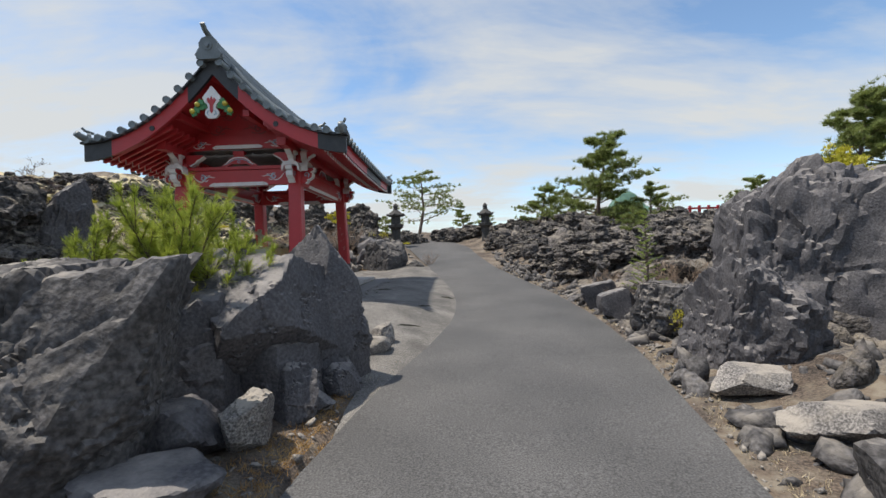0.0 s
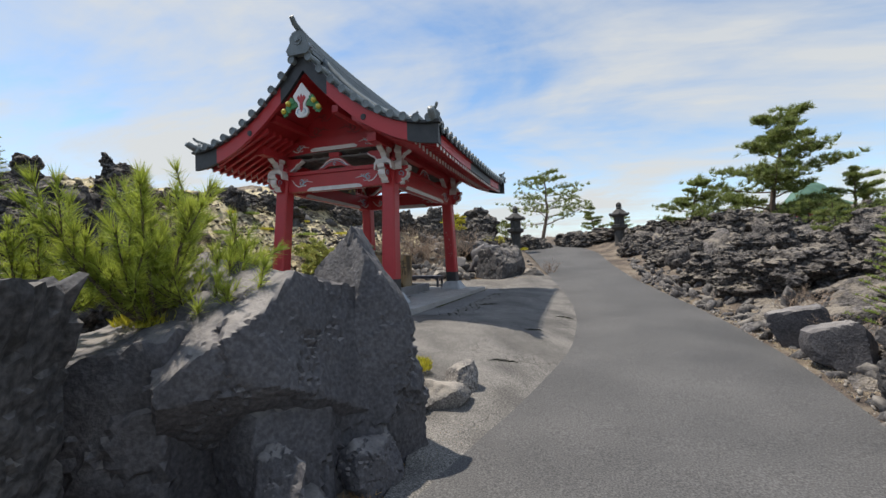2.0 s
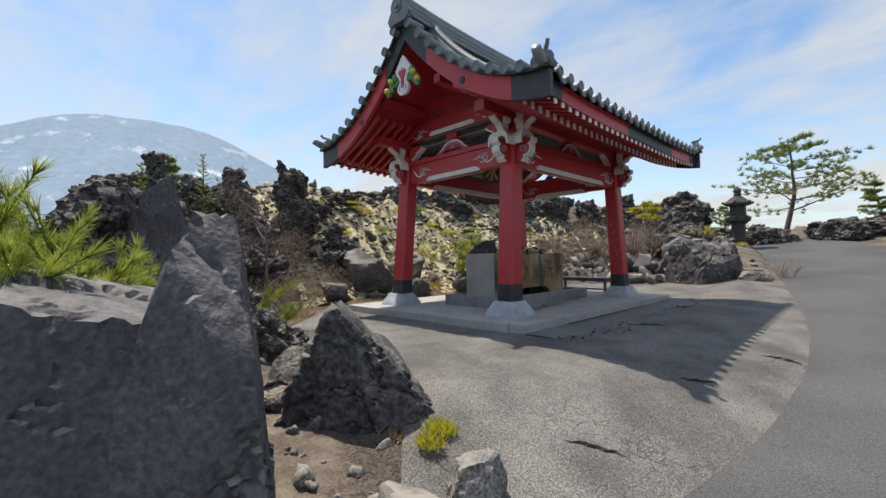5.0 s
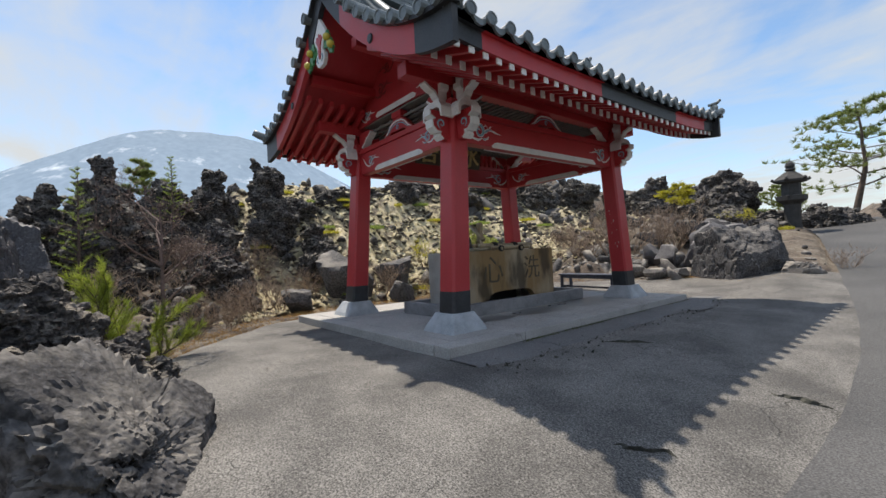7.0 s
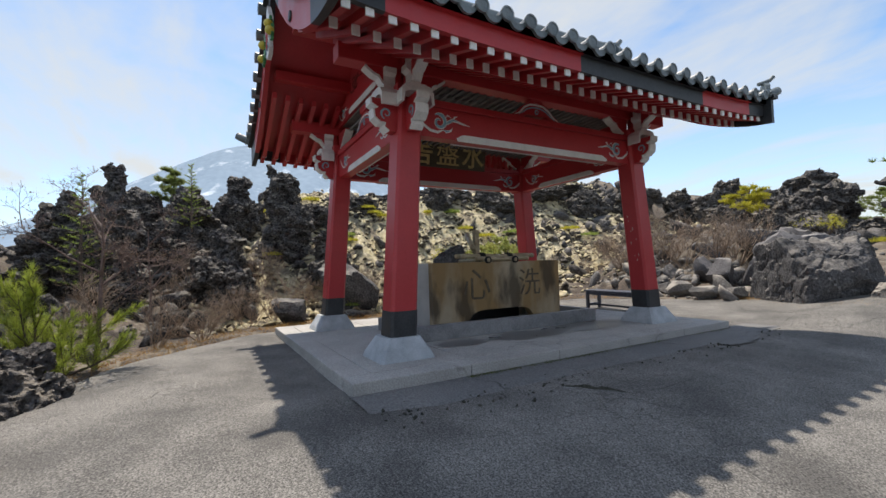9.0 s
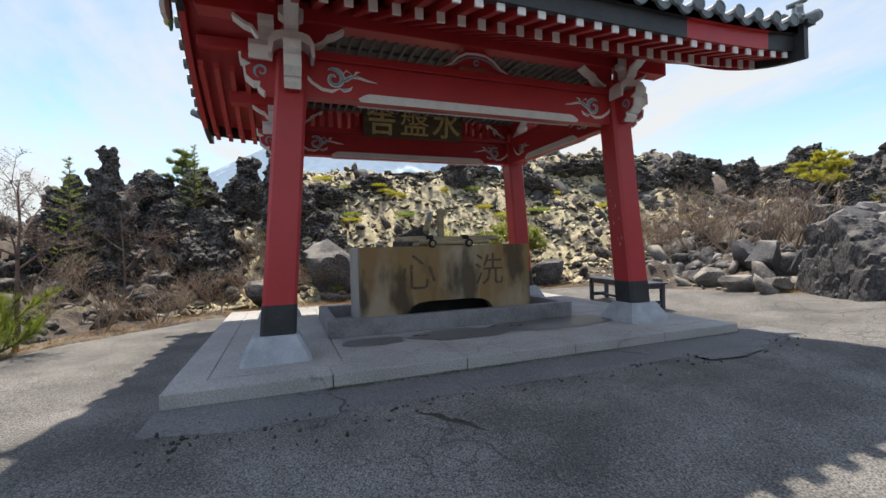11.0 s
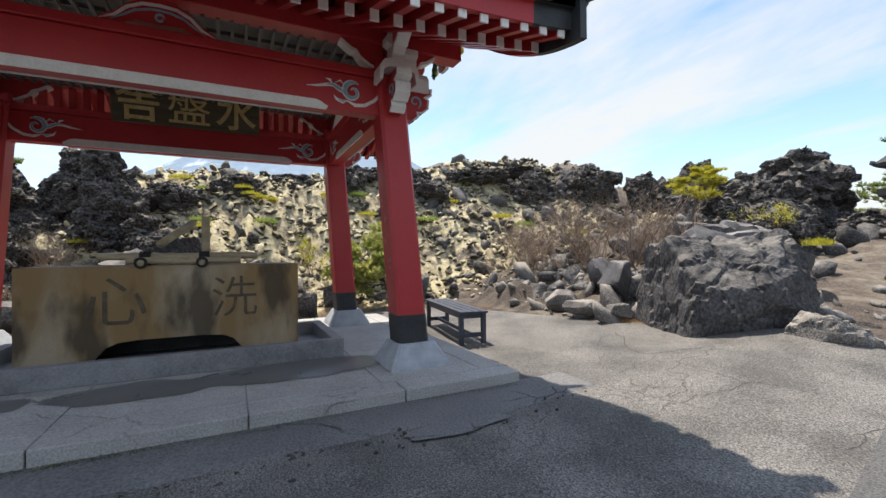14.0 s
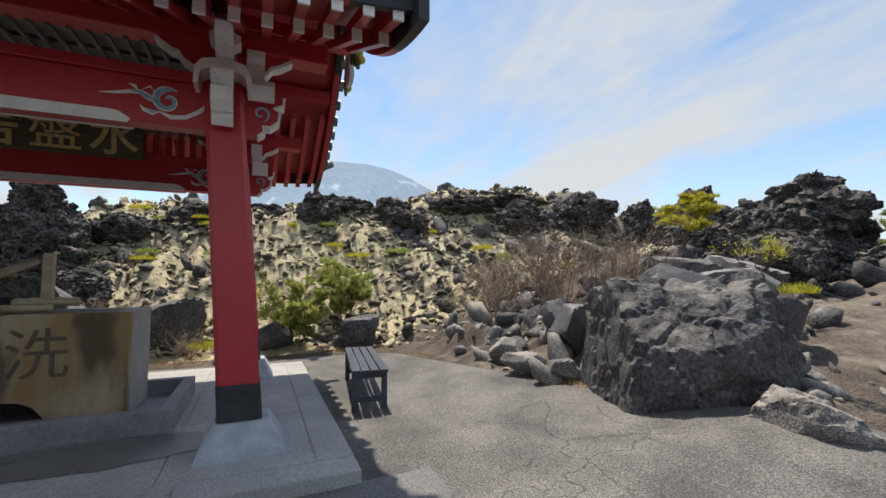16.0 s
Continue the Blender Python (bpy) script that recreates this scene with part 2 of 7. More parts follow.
M_NEEDLE = leaf_mat("pine_needle", (0.24, 0.31, 0.045), (0.46, 0.52, 0.10))
M_FARPINE = leaf_mat("far_pine_needle", (0.15, 0.20, 0.055), (0.29, 0.34, 0.11))
M_LARCH = leaf_mat("larch_leaf", (0.22, 0.31, 0.06), (0.35, 0.43, 0.10))
M_YLEAF = leaf_mat("yellow_green_leaf", (0.40, 0.38, 0.04), (0.60, 0.55, 0.07))
M_BROAD = leaf_mat("broad_leaf", (0.24, 0.30, 0.07), (0.58, 0.56, 0.20), 0.3, 0.35)
M_BARK = mat("bark", (0.07, 0.05, 0.04), (0.17, 0.125, 0.10), 6.0, 0.95, 0.8, 40, dist=0.02)
M_TWIG = mat("brown_twig", (0.24, 0.175, 0.13), (0.40, 0.31, 0.235), 4.0, 0.9, 0.0, 30, island=0.25, rvar=0.05)
M_GRASS = leaf_mat("dry_grass", (0.28, 0.14, 0.045), (0.50, 0.33, 0.13), 0.3, 0.9)
M_GGRASS = leaf_mat("fresh_grass", (0.22, 0.32, 0.05), (0.38, 0.50, 0.10), 0.4, 0.8)
# blue haze of distance is mixed into the rock and snow colours
M_HAZY_MOUNT = layered("mountain", (0.135, 0.20, 0.275), (0.17, 0.235, 0.31), (0.60, 0.66, 0.72), 0.004, 0.03, 0.95, 0.4, 6.0, (0.0, 0.4), 0.006, 0.63, speck=0.05)


def add_haze_glow(m, colour, strength):
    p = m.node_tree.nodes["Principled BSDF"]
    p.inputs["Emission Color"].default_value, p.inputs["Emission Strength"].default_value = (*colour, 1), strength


# slight blue emission stands in for hazy air before the volcano
add_haze_glow(M_HAZY_MOUNT, (0.33, 0.50, 0.72), 0.20)


def cracked(m, scale, width, amount, dark):
    """A net of weathered cracks, broken off in patches."""
    nt = m.node_tree
    n, l = nt.nodes.new, nt.links.new
    p = nt.nodes["Principled BSDF"]
    base = p.inputs["Base Color"].links[0].from_socket
    tc = n("ShaderNodeTexCoord")
    wn = n("ShaderNodeTexNoise"); wn.inputs["Scale"].default_value, wn.inputs["Detail"].default_value = 3.0, 5
    l(tc.outputs["Object"], wn.inputs["Vector"])
    wv = n("ShaderNodeVectorMath"); wv.operation = "MULTIPLY_ADD"; wv.inputs[1].default_value = (0.35, 0.35, 0.35)
    l(wn.outputs["Color"], wv.inputs[0]); l(tc.outputs["Object"], wv.inputs[2])
    total = None
    for k, (sc, wd, lo) in enumerate(((scale, width, 0.54), (scale * 4.5, width * 2.6, 0.585))):
        v = n("ShaderNodeTexVoronoi"); v.feature = "DISTANCE_TO_EDGE"; v.inputs["Scale"].default_value = sc
        l(wv.outputs[0], v.inputs["Vector"])
        r = n("ShaderNodeMapRange"); r.inputs[1].default_value, r.inputs[2].default_value = wd * 0.3, wd
        r.inputs[3].default_value, r.inputs[4].default_value = 1, 0
        l(v.outputs["Distance"], r.inputs[0])
        pn = n("ShaderNodeTexNoise"); pn.inputs["Scale"].default_value, pn.inputs["Detail"].default_value = 0.55 + 0.25 * k, 3
        l(tc.outputs["Object"], pn.inputs["Vector"])
        pr = n("ShaderNodeMapRange"); pr.inputs[1].default_value, pr.inputs[2].default_value = lo, lo + 0.06
        l(pn.outputs[0], pr.inputs[0])
        mu = n("ShaderNodeMath"); mu.operation = "MULTIPLY"; l(r.outputs[0], mu.inputs[0]); l(pr.outputs[0], mu.inputs[1])
        if total is None:
            total = mu.outputs[0]
        else:
            mx = n("ShaderNodeMath"); mx.operation = "MAXIMUM"; l(total, mx.inputs[0]); l(mu.outputs[0], mx.inputs[1])
            total = mx.outputs[0]
    am = n("ShaderNodeMath"); am.operation = "MULTIPLY"; am.inputs[1].default_value = amount
    l(total, am.inputs[0])
    x = n("ShaderNodeMix"); x.data_type = "RGBA"; x.inputs[7].default_value = (*dark, 1)
    l(am.outputs[0], x.inputs[0]); l(base, x.inputs[6]); l(x.outputs[2], p.inputs["Base Color"])
    b = n("ShaderNodeBump"); b.invert = True; b.inputs["Strength"].default_value, b.inputs["Distance"].default_value = 1.0, 0.02
    l(am.outputs[0], b.inputs["Height"]); l(p.inputs["Normal"].links[0].from_socket, b.inputs["Normal"]); l(b.outputs[0], p.inputs["Normal"])


cracked(M_OLD, 1.3, 0.008, 0.4, (0.035, 0.034, 0.030))
cracked(M_SLAB, 0.35, 0.005, 0.35, (0.09, 0.085, 0.075))
M_CHIP = mat("bare_primer", (0.42, 0.34, 0.30), (0.58, 0.50, 0.45), 20.0, 0.8, 0.2, 60)
M_CRUMB = mat("mossy_crumb", (0.030, 0.032, 0.024), (0.095, 0.090, 0.075), 6.0, 0.95, 0.4, 50, island=0.35)
M_WET = mat("wet_concrete", (0.12, 0.117, 0.11), (0.19, 0.185, 0.175), 3.0, 0.30, 0.15, 60, dist=0.004, rvar=0.1)


# ---- helpers for meshes ----
def finish(name, bm, material, parent=None, label="", smooth=False, at=None):
    me = bpy.data.meshes.new(name)
    bm.to_mesh(me)
    bm.free()
    for m in (material if isinstance(material, (list, tuple)) else [material]):
        me.materials.append(m)
    if smooth:
        me.polygons.foreach_set("use_smooth", [True] * len(me.polygons))
    ob = new(name, me)
    if parent:
        ob.parent = parent
    if at is not None:
        ob.matrix_basis = at
    if label:
        ob["label"] = label
    return ob


def part(name, bm, material, parent, label="", smooth=False, at=None):
    return finish(name, bm, material, parent, label, smooth, at)


def share(name, ob, m, parent=None):
    o = new(name, ob.data)
    o.parent = parent
    o.matrix_basis = m
    return o


def thing(name, at, label, category, group="", kind=""):
    e = new(name)
    e.matrix_basis = at if isinstance(at, Matrix) else Matrix.Translation(at)
    return tagged(e, label, category, group, kind)


def add_box(bm, x0, x1, y0, y1, z0, z1, bevel=0.0, mi=0):
    vs = [bm.verts.new(v) for v in ((x0, y0, z0), (x1, y0, z0), (x1, y1, z0), (x0, y1, z0), (x0, y0, z1), (x1, y0, z1), (x1, y1, z1), (x0, y1, z1))]
    fs = [bm.faces.new([vs[i] for i in q]) for q in ((3, 2, 1, 0), (4, 5, 6, 7), (0, 1, 5, 4), (1, 2, 6, 5), (2, 3, 7, 6), (3, 0, 4, 7))]
    for f in fs:
        f.material_index = mi
    if bevel:
        es = list({e for f in fs for e in f.edges})
        bmesh.ops.bevel(bm, geom=es, offset=bevel, segments=2, affect="EDGES", profile=0.6)
    return vs


def box(x0, x1, y0, y1, z0, z1, bevel=0.0):
    bm = bmesh.new()
    add_box(bm, x0, x1, y0, y1, z0, z1, bevel)
    return bm


def add_extrude(bm, pts, thick, frame_):
    """A closed outline (2D) extruded by thick about its plane; frame_ maps (a, b, depth) to the place."""
    f = [bm.verts.new(frame_(a, b, thick / 2)) for a, b in pts]
    k = [bm.verts.new(frame_(a, b, -thick / 2)) for a, b in pts]
    bm.faces.new(f)
    bm.faces.new(list(reversed(k)))
    for i in range(len(pts)):
        j = (i + 1) % len(pts)
        bm.faces.new((f[j], f[i], k[i], k[j]))


def add_tube(bm, pts, radii, sides=8, cap=True):
    rings = []
    n = len(pts)
    pts = [Vector(p) for p in pts]
    for i, p in enumerate(pts):
        d = (pts[min(i + 1, n - 1)] - pts[max(i - 1, 0)])
        d = d.normalized() if d.length > 1e-6 else Vector((0, 0, 1))
        a = d.cross(Vector((0.31, 0.17, 0.93)))
        a = a.normalized() if a.length > 1e-3 else d.orthogonal().normalized()
        b = d.cross(a)
        r = radii[i] if isinstance(radii, (list, tuple)) else radii
        rings.append([bm.verts.new(p + r * (math.cos(t) * a + math.sin(t) * b)) for t in (2 * math.pi * k / sides for k in range(sides))])
    for r0, r1 in zip(rings, rings[1:]):
        for k in range(sides):
            bm.faces.new((r0[k], r0[(k + 1) % sides], r1[(k + 1) % sides], r1[k]))
    if cap:
        bm.faces.new(list(reversed(rings[0])))
        bm.faces.new(rings[-1])


def add_lathe(bm, profile, sides, centre=(0, 0, 0), turn=0.0):
    rings = []
    for r, z in profile:
        rings.append([bm.verts.new((centre[0] + r * math.cos(turn + 2 * math.pi * k / sides), centre[1] + r * math.sin(turn + 2 * math.pi * k / sides), centre[2] + z)) for k in range(sides)])
    for r0, r1 in zip(rings, rings[1:]):
        for k in range(sides):
            bm.faces.new((r0[k], r0[(k + 1) % sides], r1[(k + 1) % sides], r1[k]))
    bm.faces.new(list(reversed(rings[0])))
    bm.faces.new(rings[-1])


def mesh_from(name, verts, faces, material, smooth=False):
    me = bpy.data.meshes.new(name)
    me.from_pydata([tuple(v) for v in verts], [], [tuple(f) for f in faces])
    for m in (material if isinstance(material, (list, tuple)) else [material]):
        me.materials.append(m)
    if smooth:
        me.polygons.foreach_set("use_smooth", [True] * len(me.polygons))
    me.update()
    return me


# ---- lie of the land ----
def vnoise(x, y, seed=0):
    xi, yi = np.floor(x), np.floor(y)
    fx, fy = x - xi, y - yi
    fx, fy = fx * fx * (3 - 2 * fx), fy * fy * (3 - 2 * fy)

    def h(a, b):
        s = np.sin(a * 127.1 + b * 311.7 + seed * 74.7) * 43758.5453
        return s - np.floor(s)
    return (h(xi, yi) * (1 - fx) + h(xi + 1, yi) * fx) * (1 - fy) + (h(xi, yi + 1) * (1 - fx) + h(xi + 1, yi + 1) * fx) * fy


def fbm(x, y, octaves=5, seed=0, gain=0.5):
    s, a, t = 0.0, 1.0, 0.0
    for k in range(octaves):
        s = s + a * vnoise(x * 2 ** k, y * 2 ** k, seed + k)
        t += a
        a *= gain
    return s / t


def smooth_step(a, b, x):
    t = np.clip((x - a) / (b - a), 0, 1)
    return t * t * (3 - 2 * t)


RY = [-30, 0, 3.7, 5.6, 8, 10.5, 13, 15.5, 18.5, 23, 27, 32, 40]
RL = [-0.9, -1.15, -1.08, -0.80, -0.18, 0.08, 0.02, -0.28, -0.85, -1.8, -2.7, -4.6, -9.5]
RR = [1.3, 1.35, 1.67, 2.15, 2.50, 2.66, 2.58, 2.30, 1.75, 1.25, 0.9, -0.6, -5.0]
RZ = [-0.2, -0.14, -0.10, -0.06, 0.0, 0.05, 0.15, 0.28, 0.55, 1.05, 1.55, 2.1, 2.4]


def road_z(y):
    return np.interp(y, RY, RZ)


def road_edges(y):
    """Left and right edges of the road, smoothed."""
    l = sum(np.interp(y + d, RY, RL) for d in (-1.2, -0.6, 0, 0.6, 1.2)) / 5
    r = sum(np.interp(y + d, RY, RR) for d in (-1.2, -0.6, 0, 0.6, 1.2)) / 5
    return l, r


def apron_z(x, y):
    l, _ = road_edges(y)
    t = np.clip((l - x) / 1.9, 0, 1)
    hi = np.interp(y, [5, 7, 8.5, 16, 18, 20], [0.0, 0.22, 0.36, 0.37, 0.42, 0.62])
    hi = np.maximum(hi, road_z(y))
    return road_z(y) * (1 - t) + hi * (t * (2 - t) * 0.55 + t * 0.45)


def apron_back(y):
    """How far the old asphalt reaches to the left, and where it stops."""
    return np.interp(y, [5.0, 6.2, 7.0, 7.5, 7.75, 8.2, 9.0, 9.8, 11, 15, 16.6, 17.8, 18.5, 19.0, 19.6], [-1.0, -1.1, -1.35, -1.9, -4.5, -5.8, -6.7, -7.5, -8.0, -8.2, -8.4, -7.4, -5.2, -3.0, -1.3])


def land(x, y):
    l, r = road_edges(y)
    zr = road_z(y)
    ap = apron_z(x, y)
    hill = 3.7 * smooth_step(8.3, 15.5, -x - 0.25 * np.clip(16 - y, 0, 30) * 0.12) * smooth_step(3.5, 13, y) * (1 - 0.35 * smooth_step(19, 27, y) * smooth_step(-16, -9, x))
    hill = hill * (1 - 0.55 * smooth_step(17, 30, -x))
    hill = hill * (1 - 0.45 * smooth_step(25, 34, y))
    hill = hill + 2.6 * smooth_step(5.0, 12, -x) * smooth_step(9, 2, y) * smooth_step(-6, 2, y + 4)
    rough = fbm(x * 0.45, y * 0.45, 5, 3) - 0.5
    fine = fbm(x * 1.7, y * 1.7, 4, 9) - 0.5
    amp_l = smooth_step(0.3, 3.5, apron_back(y) - x)
    left = np.maximum(ap, zr) + hill + amp_l * (1.1 * rough + 0.8 * np.abs(fine) + 0.3 * (0.25 - np.abs(fbm(x * 3.1, y * 3.1, 3, 14) - 0.5)))
    left = left + amp_l * smooth_step(8.0, 10, -x) * (0.30 * (fbm(x * 4.3, y * 4.3, 3, 17) - 0.5) - 0.22 * np.abs(fbm(x * 2.2, y * 2.2, 2, 27) - 0.5))
    left = left + 1.1 * amp_l * smooth_step(19.5, 23, y) * smooth_step(-1.8, -4.5, x - l) * (0.6 + rough)
    amp_r = smooth_step(0.35, 2.6, x - r)
    right = zr - 0.05 + amp_r * (0.5 + 0.9 * rough + 0.9 * np.abs(fine) + 0.3 * (0.25 - np.abs(fbm(x * 3.1, y * 3.1, 3, 14) - 0.5))) + 0.9 * smooth_step(3, 12, x - r) * (0.5 + rough)
    z = np.where(x < (l + r) / 2, left, right)
    far = smooth_step(35, 90, np.hypot(x, y - 12))
    z = z * (1 - far) + far * (1.0 + 1.2 * rough)
    under = (x > np.maximum(apron_back(y), -99) - 0.0) & (x < r + 0.15) & (y < 19.8)
    return np.where((x > l - 0.1) & (x < r + 0.1), zr - 0.06, np.where(under & (x <= l), np.minimum(z, ap - 0.05), z))


def land_at(x, y):
    return float(land(np.array([float(x)]), np.array([float(y)]))[0])


def build_ground():
    n = 420
    s = np.linspace(-1, 1, n)
    ax = -4 + 11 * s + 1600 * np.abs(s) ** 9 * np.sign(s)
    ay = 12 + 13 * s + 1600 * np.abs(s) ** 9 * np.sign(s)
    X, Y = np.meshgrid(ax, ay)
    Z = land(X, Y)
    v = np.stack([X, Y, Z], -1).reshape(-1, 3)
    i = np.arange(n * n).reshape(n, n)
    f = np.stack([i[:-1, :-1], i[:-1, 1:], i[1:, 1:], i[1:, :-1]], -1).reshape(-1, 4)
    me = mesh_from("ground", v.tolist(), f.tolist(), [M_GROUND, M_SLOPE, M_CLINKER], True)
    cx, cy = X[:-1, :-1].ravel(), Y[:-1, :-1].ravel()
    k = np.zeros(len(f), int)
    k[(cx < -8.6) & (cx > -17) & (cy > 9) & (cy < 27)] = 1
    k[(cx > 3.4)] = 2
    me.polygons.foreach_set("material_index", k.tolist())
    tagged(new("ground", me), "uneven dark lava ground with moss and dry grass", "ground", kind="structure")


def build_road():
    ys = np.concatenate([np.arange(-12, 40, 0.35)])
    us = np.linspace(0, 1, 13)
    v, f = [], []
    for y in ys:
        l, r = road_edges(np.array([y]))
        wob = 0.05 * (float(fbm(np.array([y * 1.3]), np.array([3.0]))[0]) - 0.5)
        for u in us:
            x = float(l[0]) + wob + u * float(r[0] - l[0])
            v.append((x, float(y), float(road_z(y)) + 0.03 * math.sin(math.pi * u)))
    m = len(us)
    for a in range(len(ys) - 1):
        for b in range(m - 1):
            q = a * m + b
            f.append((q, q + 1, q + m + 1, q + m))
    ob = new("road", mesh_from("road", v, f, M_ASPHALT, True))
    tagged(ob, "smooth dark grey asphalt lane winding gently uphill", "road", kind="structure")


def build_apron():
    ys = np.arange(4.6, 19.7, 0.12)
    us = np.linspace(0, 1, 46)
    v, f = [], []
    for y in ys:
        l, _ = road_edges(np.array([y]))
        l0 = float(l[0]) + 0.06
        b = float(apron_back(y)) + 0.25 * (float(fbm(np.array([y * 0.9]), np.array([7.0]))[0]) - 0.5)
        for u in us:
            x = l0 + (u ** 1.2) * (b - l0)
            z = float(apron_z(np.array([x]), np.array([y]))[0]) - 0.006 + 0.03 * (float(fbm(np.array([x * 0.8]), np.array([y * 0.8]), 4, 5)[0]) - 0.5) * min(1, u * 6)
            v.append((x, float(y), z - (0.07 if u > 0.985 else 0)))
    m = len(us)
    for a in range(len(ys) - 1):
        for c in range(m - 1):
            q = a * m + c
            f.append((q + 1, q, q + m, q + m + 1))
    ob = new("pavement", mesh_from("pavement", v, f, M_OLD, True))
    tagged(ob, "old cracked grey chip-seal apron round the pavilion", "pavement", kind="structure")


def build_strip():
    """Smoother asphalt laid along the plinth, its outer edge crumbled."""
    ys = np.arange(10.32, 16.75, 0.06)
    v, f = [], []
    for y in ys:
        e = -2.22 + 0.16 * (float(fbm(np.array([y * 1.1]), np.array([2.0]), 5, 41)[0]) - 0.5) * 2
        for k in range(8):
            x = -2.78 + (e + 2.78) * k / 7
            z = float(apron_z(np.array([x]), np.array([y]))[0]) - 0.006 + 0.03 * (float(fbm(np.array([x * 0.8]), np.array([y * 0.8]), 4, 5)[0]) - 0.5)
            v.append((x, float(y), z + (0.014 if k < 7 else -0.02)))
    for a in range(len(ys) - 1):
        for c in range(7):
            q = a * 8 + c
            f.append((q, q + 1, q + 9, q + 8))
    tagged(new("pavement", mesh_from("strip", v, f, M_STRIP, True)), "smoother dark asphalt strip along the concrete plinth", "pavement", kind="structure")


def build_breaks():
    """A sunken patch of dark filler and two raised, broken cracks in the old asphalt."""
    def top(x, y):
        return float(apron_z(np.array([x]), np.array([y]))[0]) - 0.006 + 0.03 * (float(fbm(np.array([x * 0.8]), np.array([y * 0.8]), 4, 5)[0]) - 0.5)
    bm = bmesh.new()
    ring = []
    for k in range(36):
        t = 2 * math.pi * k / 36
        w = 1 + 0.30 * noise.noise(Vector((math.cos(t) * 1.7, math.sin(t) * 1.7, 4.2))) + 0.12 * noise.noise(Vector((math.cos(t) * 6, math.sin(t) * 6, 1.0)))
        x, y = -2.12 + 0.13 * w * math.cos(t), 15.22 + 0.42 * w * math.sin(t)
        ring.append(bm.verts.new((x, y, top(x, y) + 0.017)))
    mid = bm.verts.new((-2.12, 15.22, top(-2.12, 15.22) + 0.013))
    for k in range(36):
        bm.faces.new((mid, ring[k], ring[(k + 1) % 36]))
    tagged(finish("asphalt_patch", bm, M_STRIP, smooth=True), "dark smooth filled pothole in the old asphalt", "pavement", kind="structure")
    for seed, (x0, y0, x1, y1) in enumerate(((-0.36, 11.78, 0.0, 11.92), (-0.92, 8.12, -0.56, 8.30), (-2.0, 12.0, -1.55, 12.35), (-0.75, 10.0, -0.45, 10.25))):
        bm = bmesh.new()
        rows = []
        for i in range(19):
            t = i / 18
            x = x0 + (x1 - x0) * t + 0.03 * noise.noise(Vector((t * 5, seed * 3.1, 0)))
            y = y0 + (y1 - y0) * t + 0.05 * noise.noise(Vector((t * 5, seed * 3.1, 7)))
            w = 0.045 * math.sin(math.pi * t) ** 0.5 * (0.7 + 0.5 * noise.noise(Vector((t * 9, seed, 2)))) + 0.004
            h = 0.03 * math.sin(math.pi * t) * (0.8 + 0.5 * noise.noise(Vector((t * 7, seed, 5))))
            rows.append([bm.verts.new((x + a * w, y - b * w, top(x, y) + c)) for a, b, c in ((-1, 1, -0.004), (-0.2, 0.3, h), (0.35, -0.3, h * 0.9), (0.5, -0.5, -0.004))])
        for i in range(18):
            for k in range(3):
                bm.faces.new((rows[i][k], rows[i][k + 1], rows[i + 1][k + 1], rows[i + 1][k]))
        tagged(finish("raised_crack", bm, M_CRUMB), "raised dark broken crack in the old asphalt", "crack", kind="structure")


M_STRIP = mat("strip_asphalt", (0.12, 0.12, 0.122), (0.20, 0.198, 0.195), 1.2, 0.85, 0.4, 60, dist=0.008, width=0.3, speck=0.2)
cracked(M_STRIP, 0.6, 0.012, 0.7, (0.04, 0.038, 0.034))
build_ground()
build_road()
build_apron()
build_strip()
build_breaks()


# ---- rocks ----
def rock_mesh(name, seed, size=(1, 1, 1), level=4, planes=14, rough=0.10, freq=1.6, material=None, flat=0.35, jag=0.0, smooth=True, cut=(0.62, 0.95), grain=0.02, crack=0.0):
    """A broken block: a ball cut by random planes, then roughened."""
    rng = random.Random(seed)
    bm = bmesh.new()
    bmesh.ops.create_icosphere(bm, subdivisions=level, radius=1.0)
    ps = []
    for _ in range(planes):
        d = Vector((rng.gauss(0, 1), rng.gauss(0, 1), rng.gauss(0, 0.8))).normalized()
        ps.append((d, rng.uniform(*cut)))
    ps.append((Vector((rng.uniform(-flat, flat), rng.uniform(-flat, flat), 1)).normalized(), rng.uniform(0.55, 0.8)))
    off = Vector((rng.uniform(0, 50), rng.uniform(0, 50), rng.uniform(0, 50)))
    for v in bm.verts:
        d = v.co.normalized()
        r = 1.15
        for p, h in ps:
            c = d.dot(p)
            if c > 0.05:
                r = min(r, h / c)
        q = Vector((d.x * size[0], d.y * size[1], d.z * size[2])) * r
        n1 = noise.fractal(q * freq + off, 1.0, 2.0, 4)
        n2 = noise.fractal(q * freq * 5 + off, 0.8, 2.1, 3)
        lump = abs(noise.noise(q * freq * 1.7 + off * 2)) if jag else 0.0
        k = 1 + rough * n1 + grain * n2 * 2 - jag * (lump - 0.25)
        if crack:
            w = q + 0.12 * Vector((n1, n2, lump))
            ds, ps_ = noise.voronoi(w * freq * 1.5 + off)
            k += crack * (noise.cell(ps_[0] * 7.31) * 0.9 - max(0.0, 1 - (ds[1] - ds[0]) / 0.10) * 0.8)
            ds, ps_ = noise.voronoi(w * freq * 4.0 + off)
            k += crack * 0.35 * noise.cell(ps_[0] * 5.17)
        v.co = q * k
    return finish_data(name, bm, material, smooth, 24)


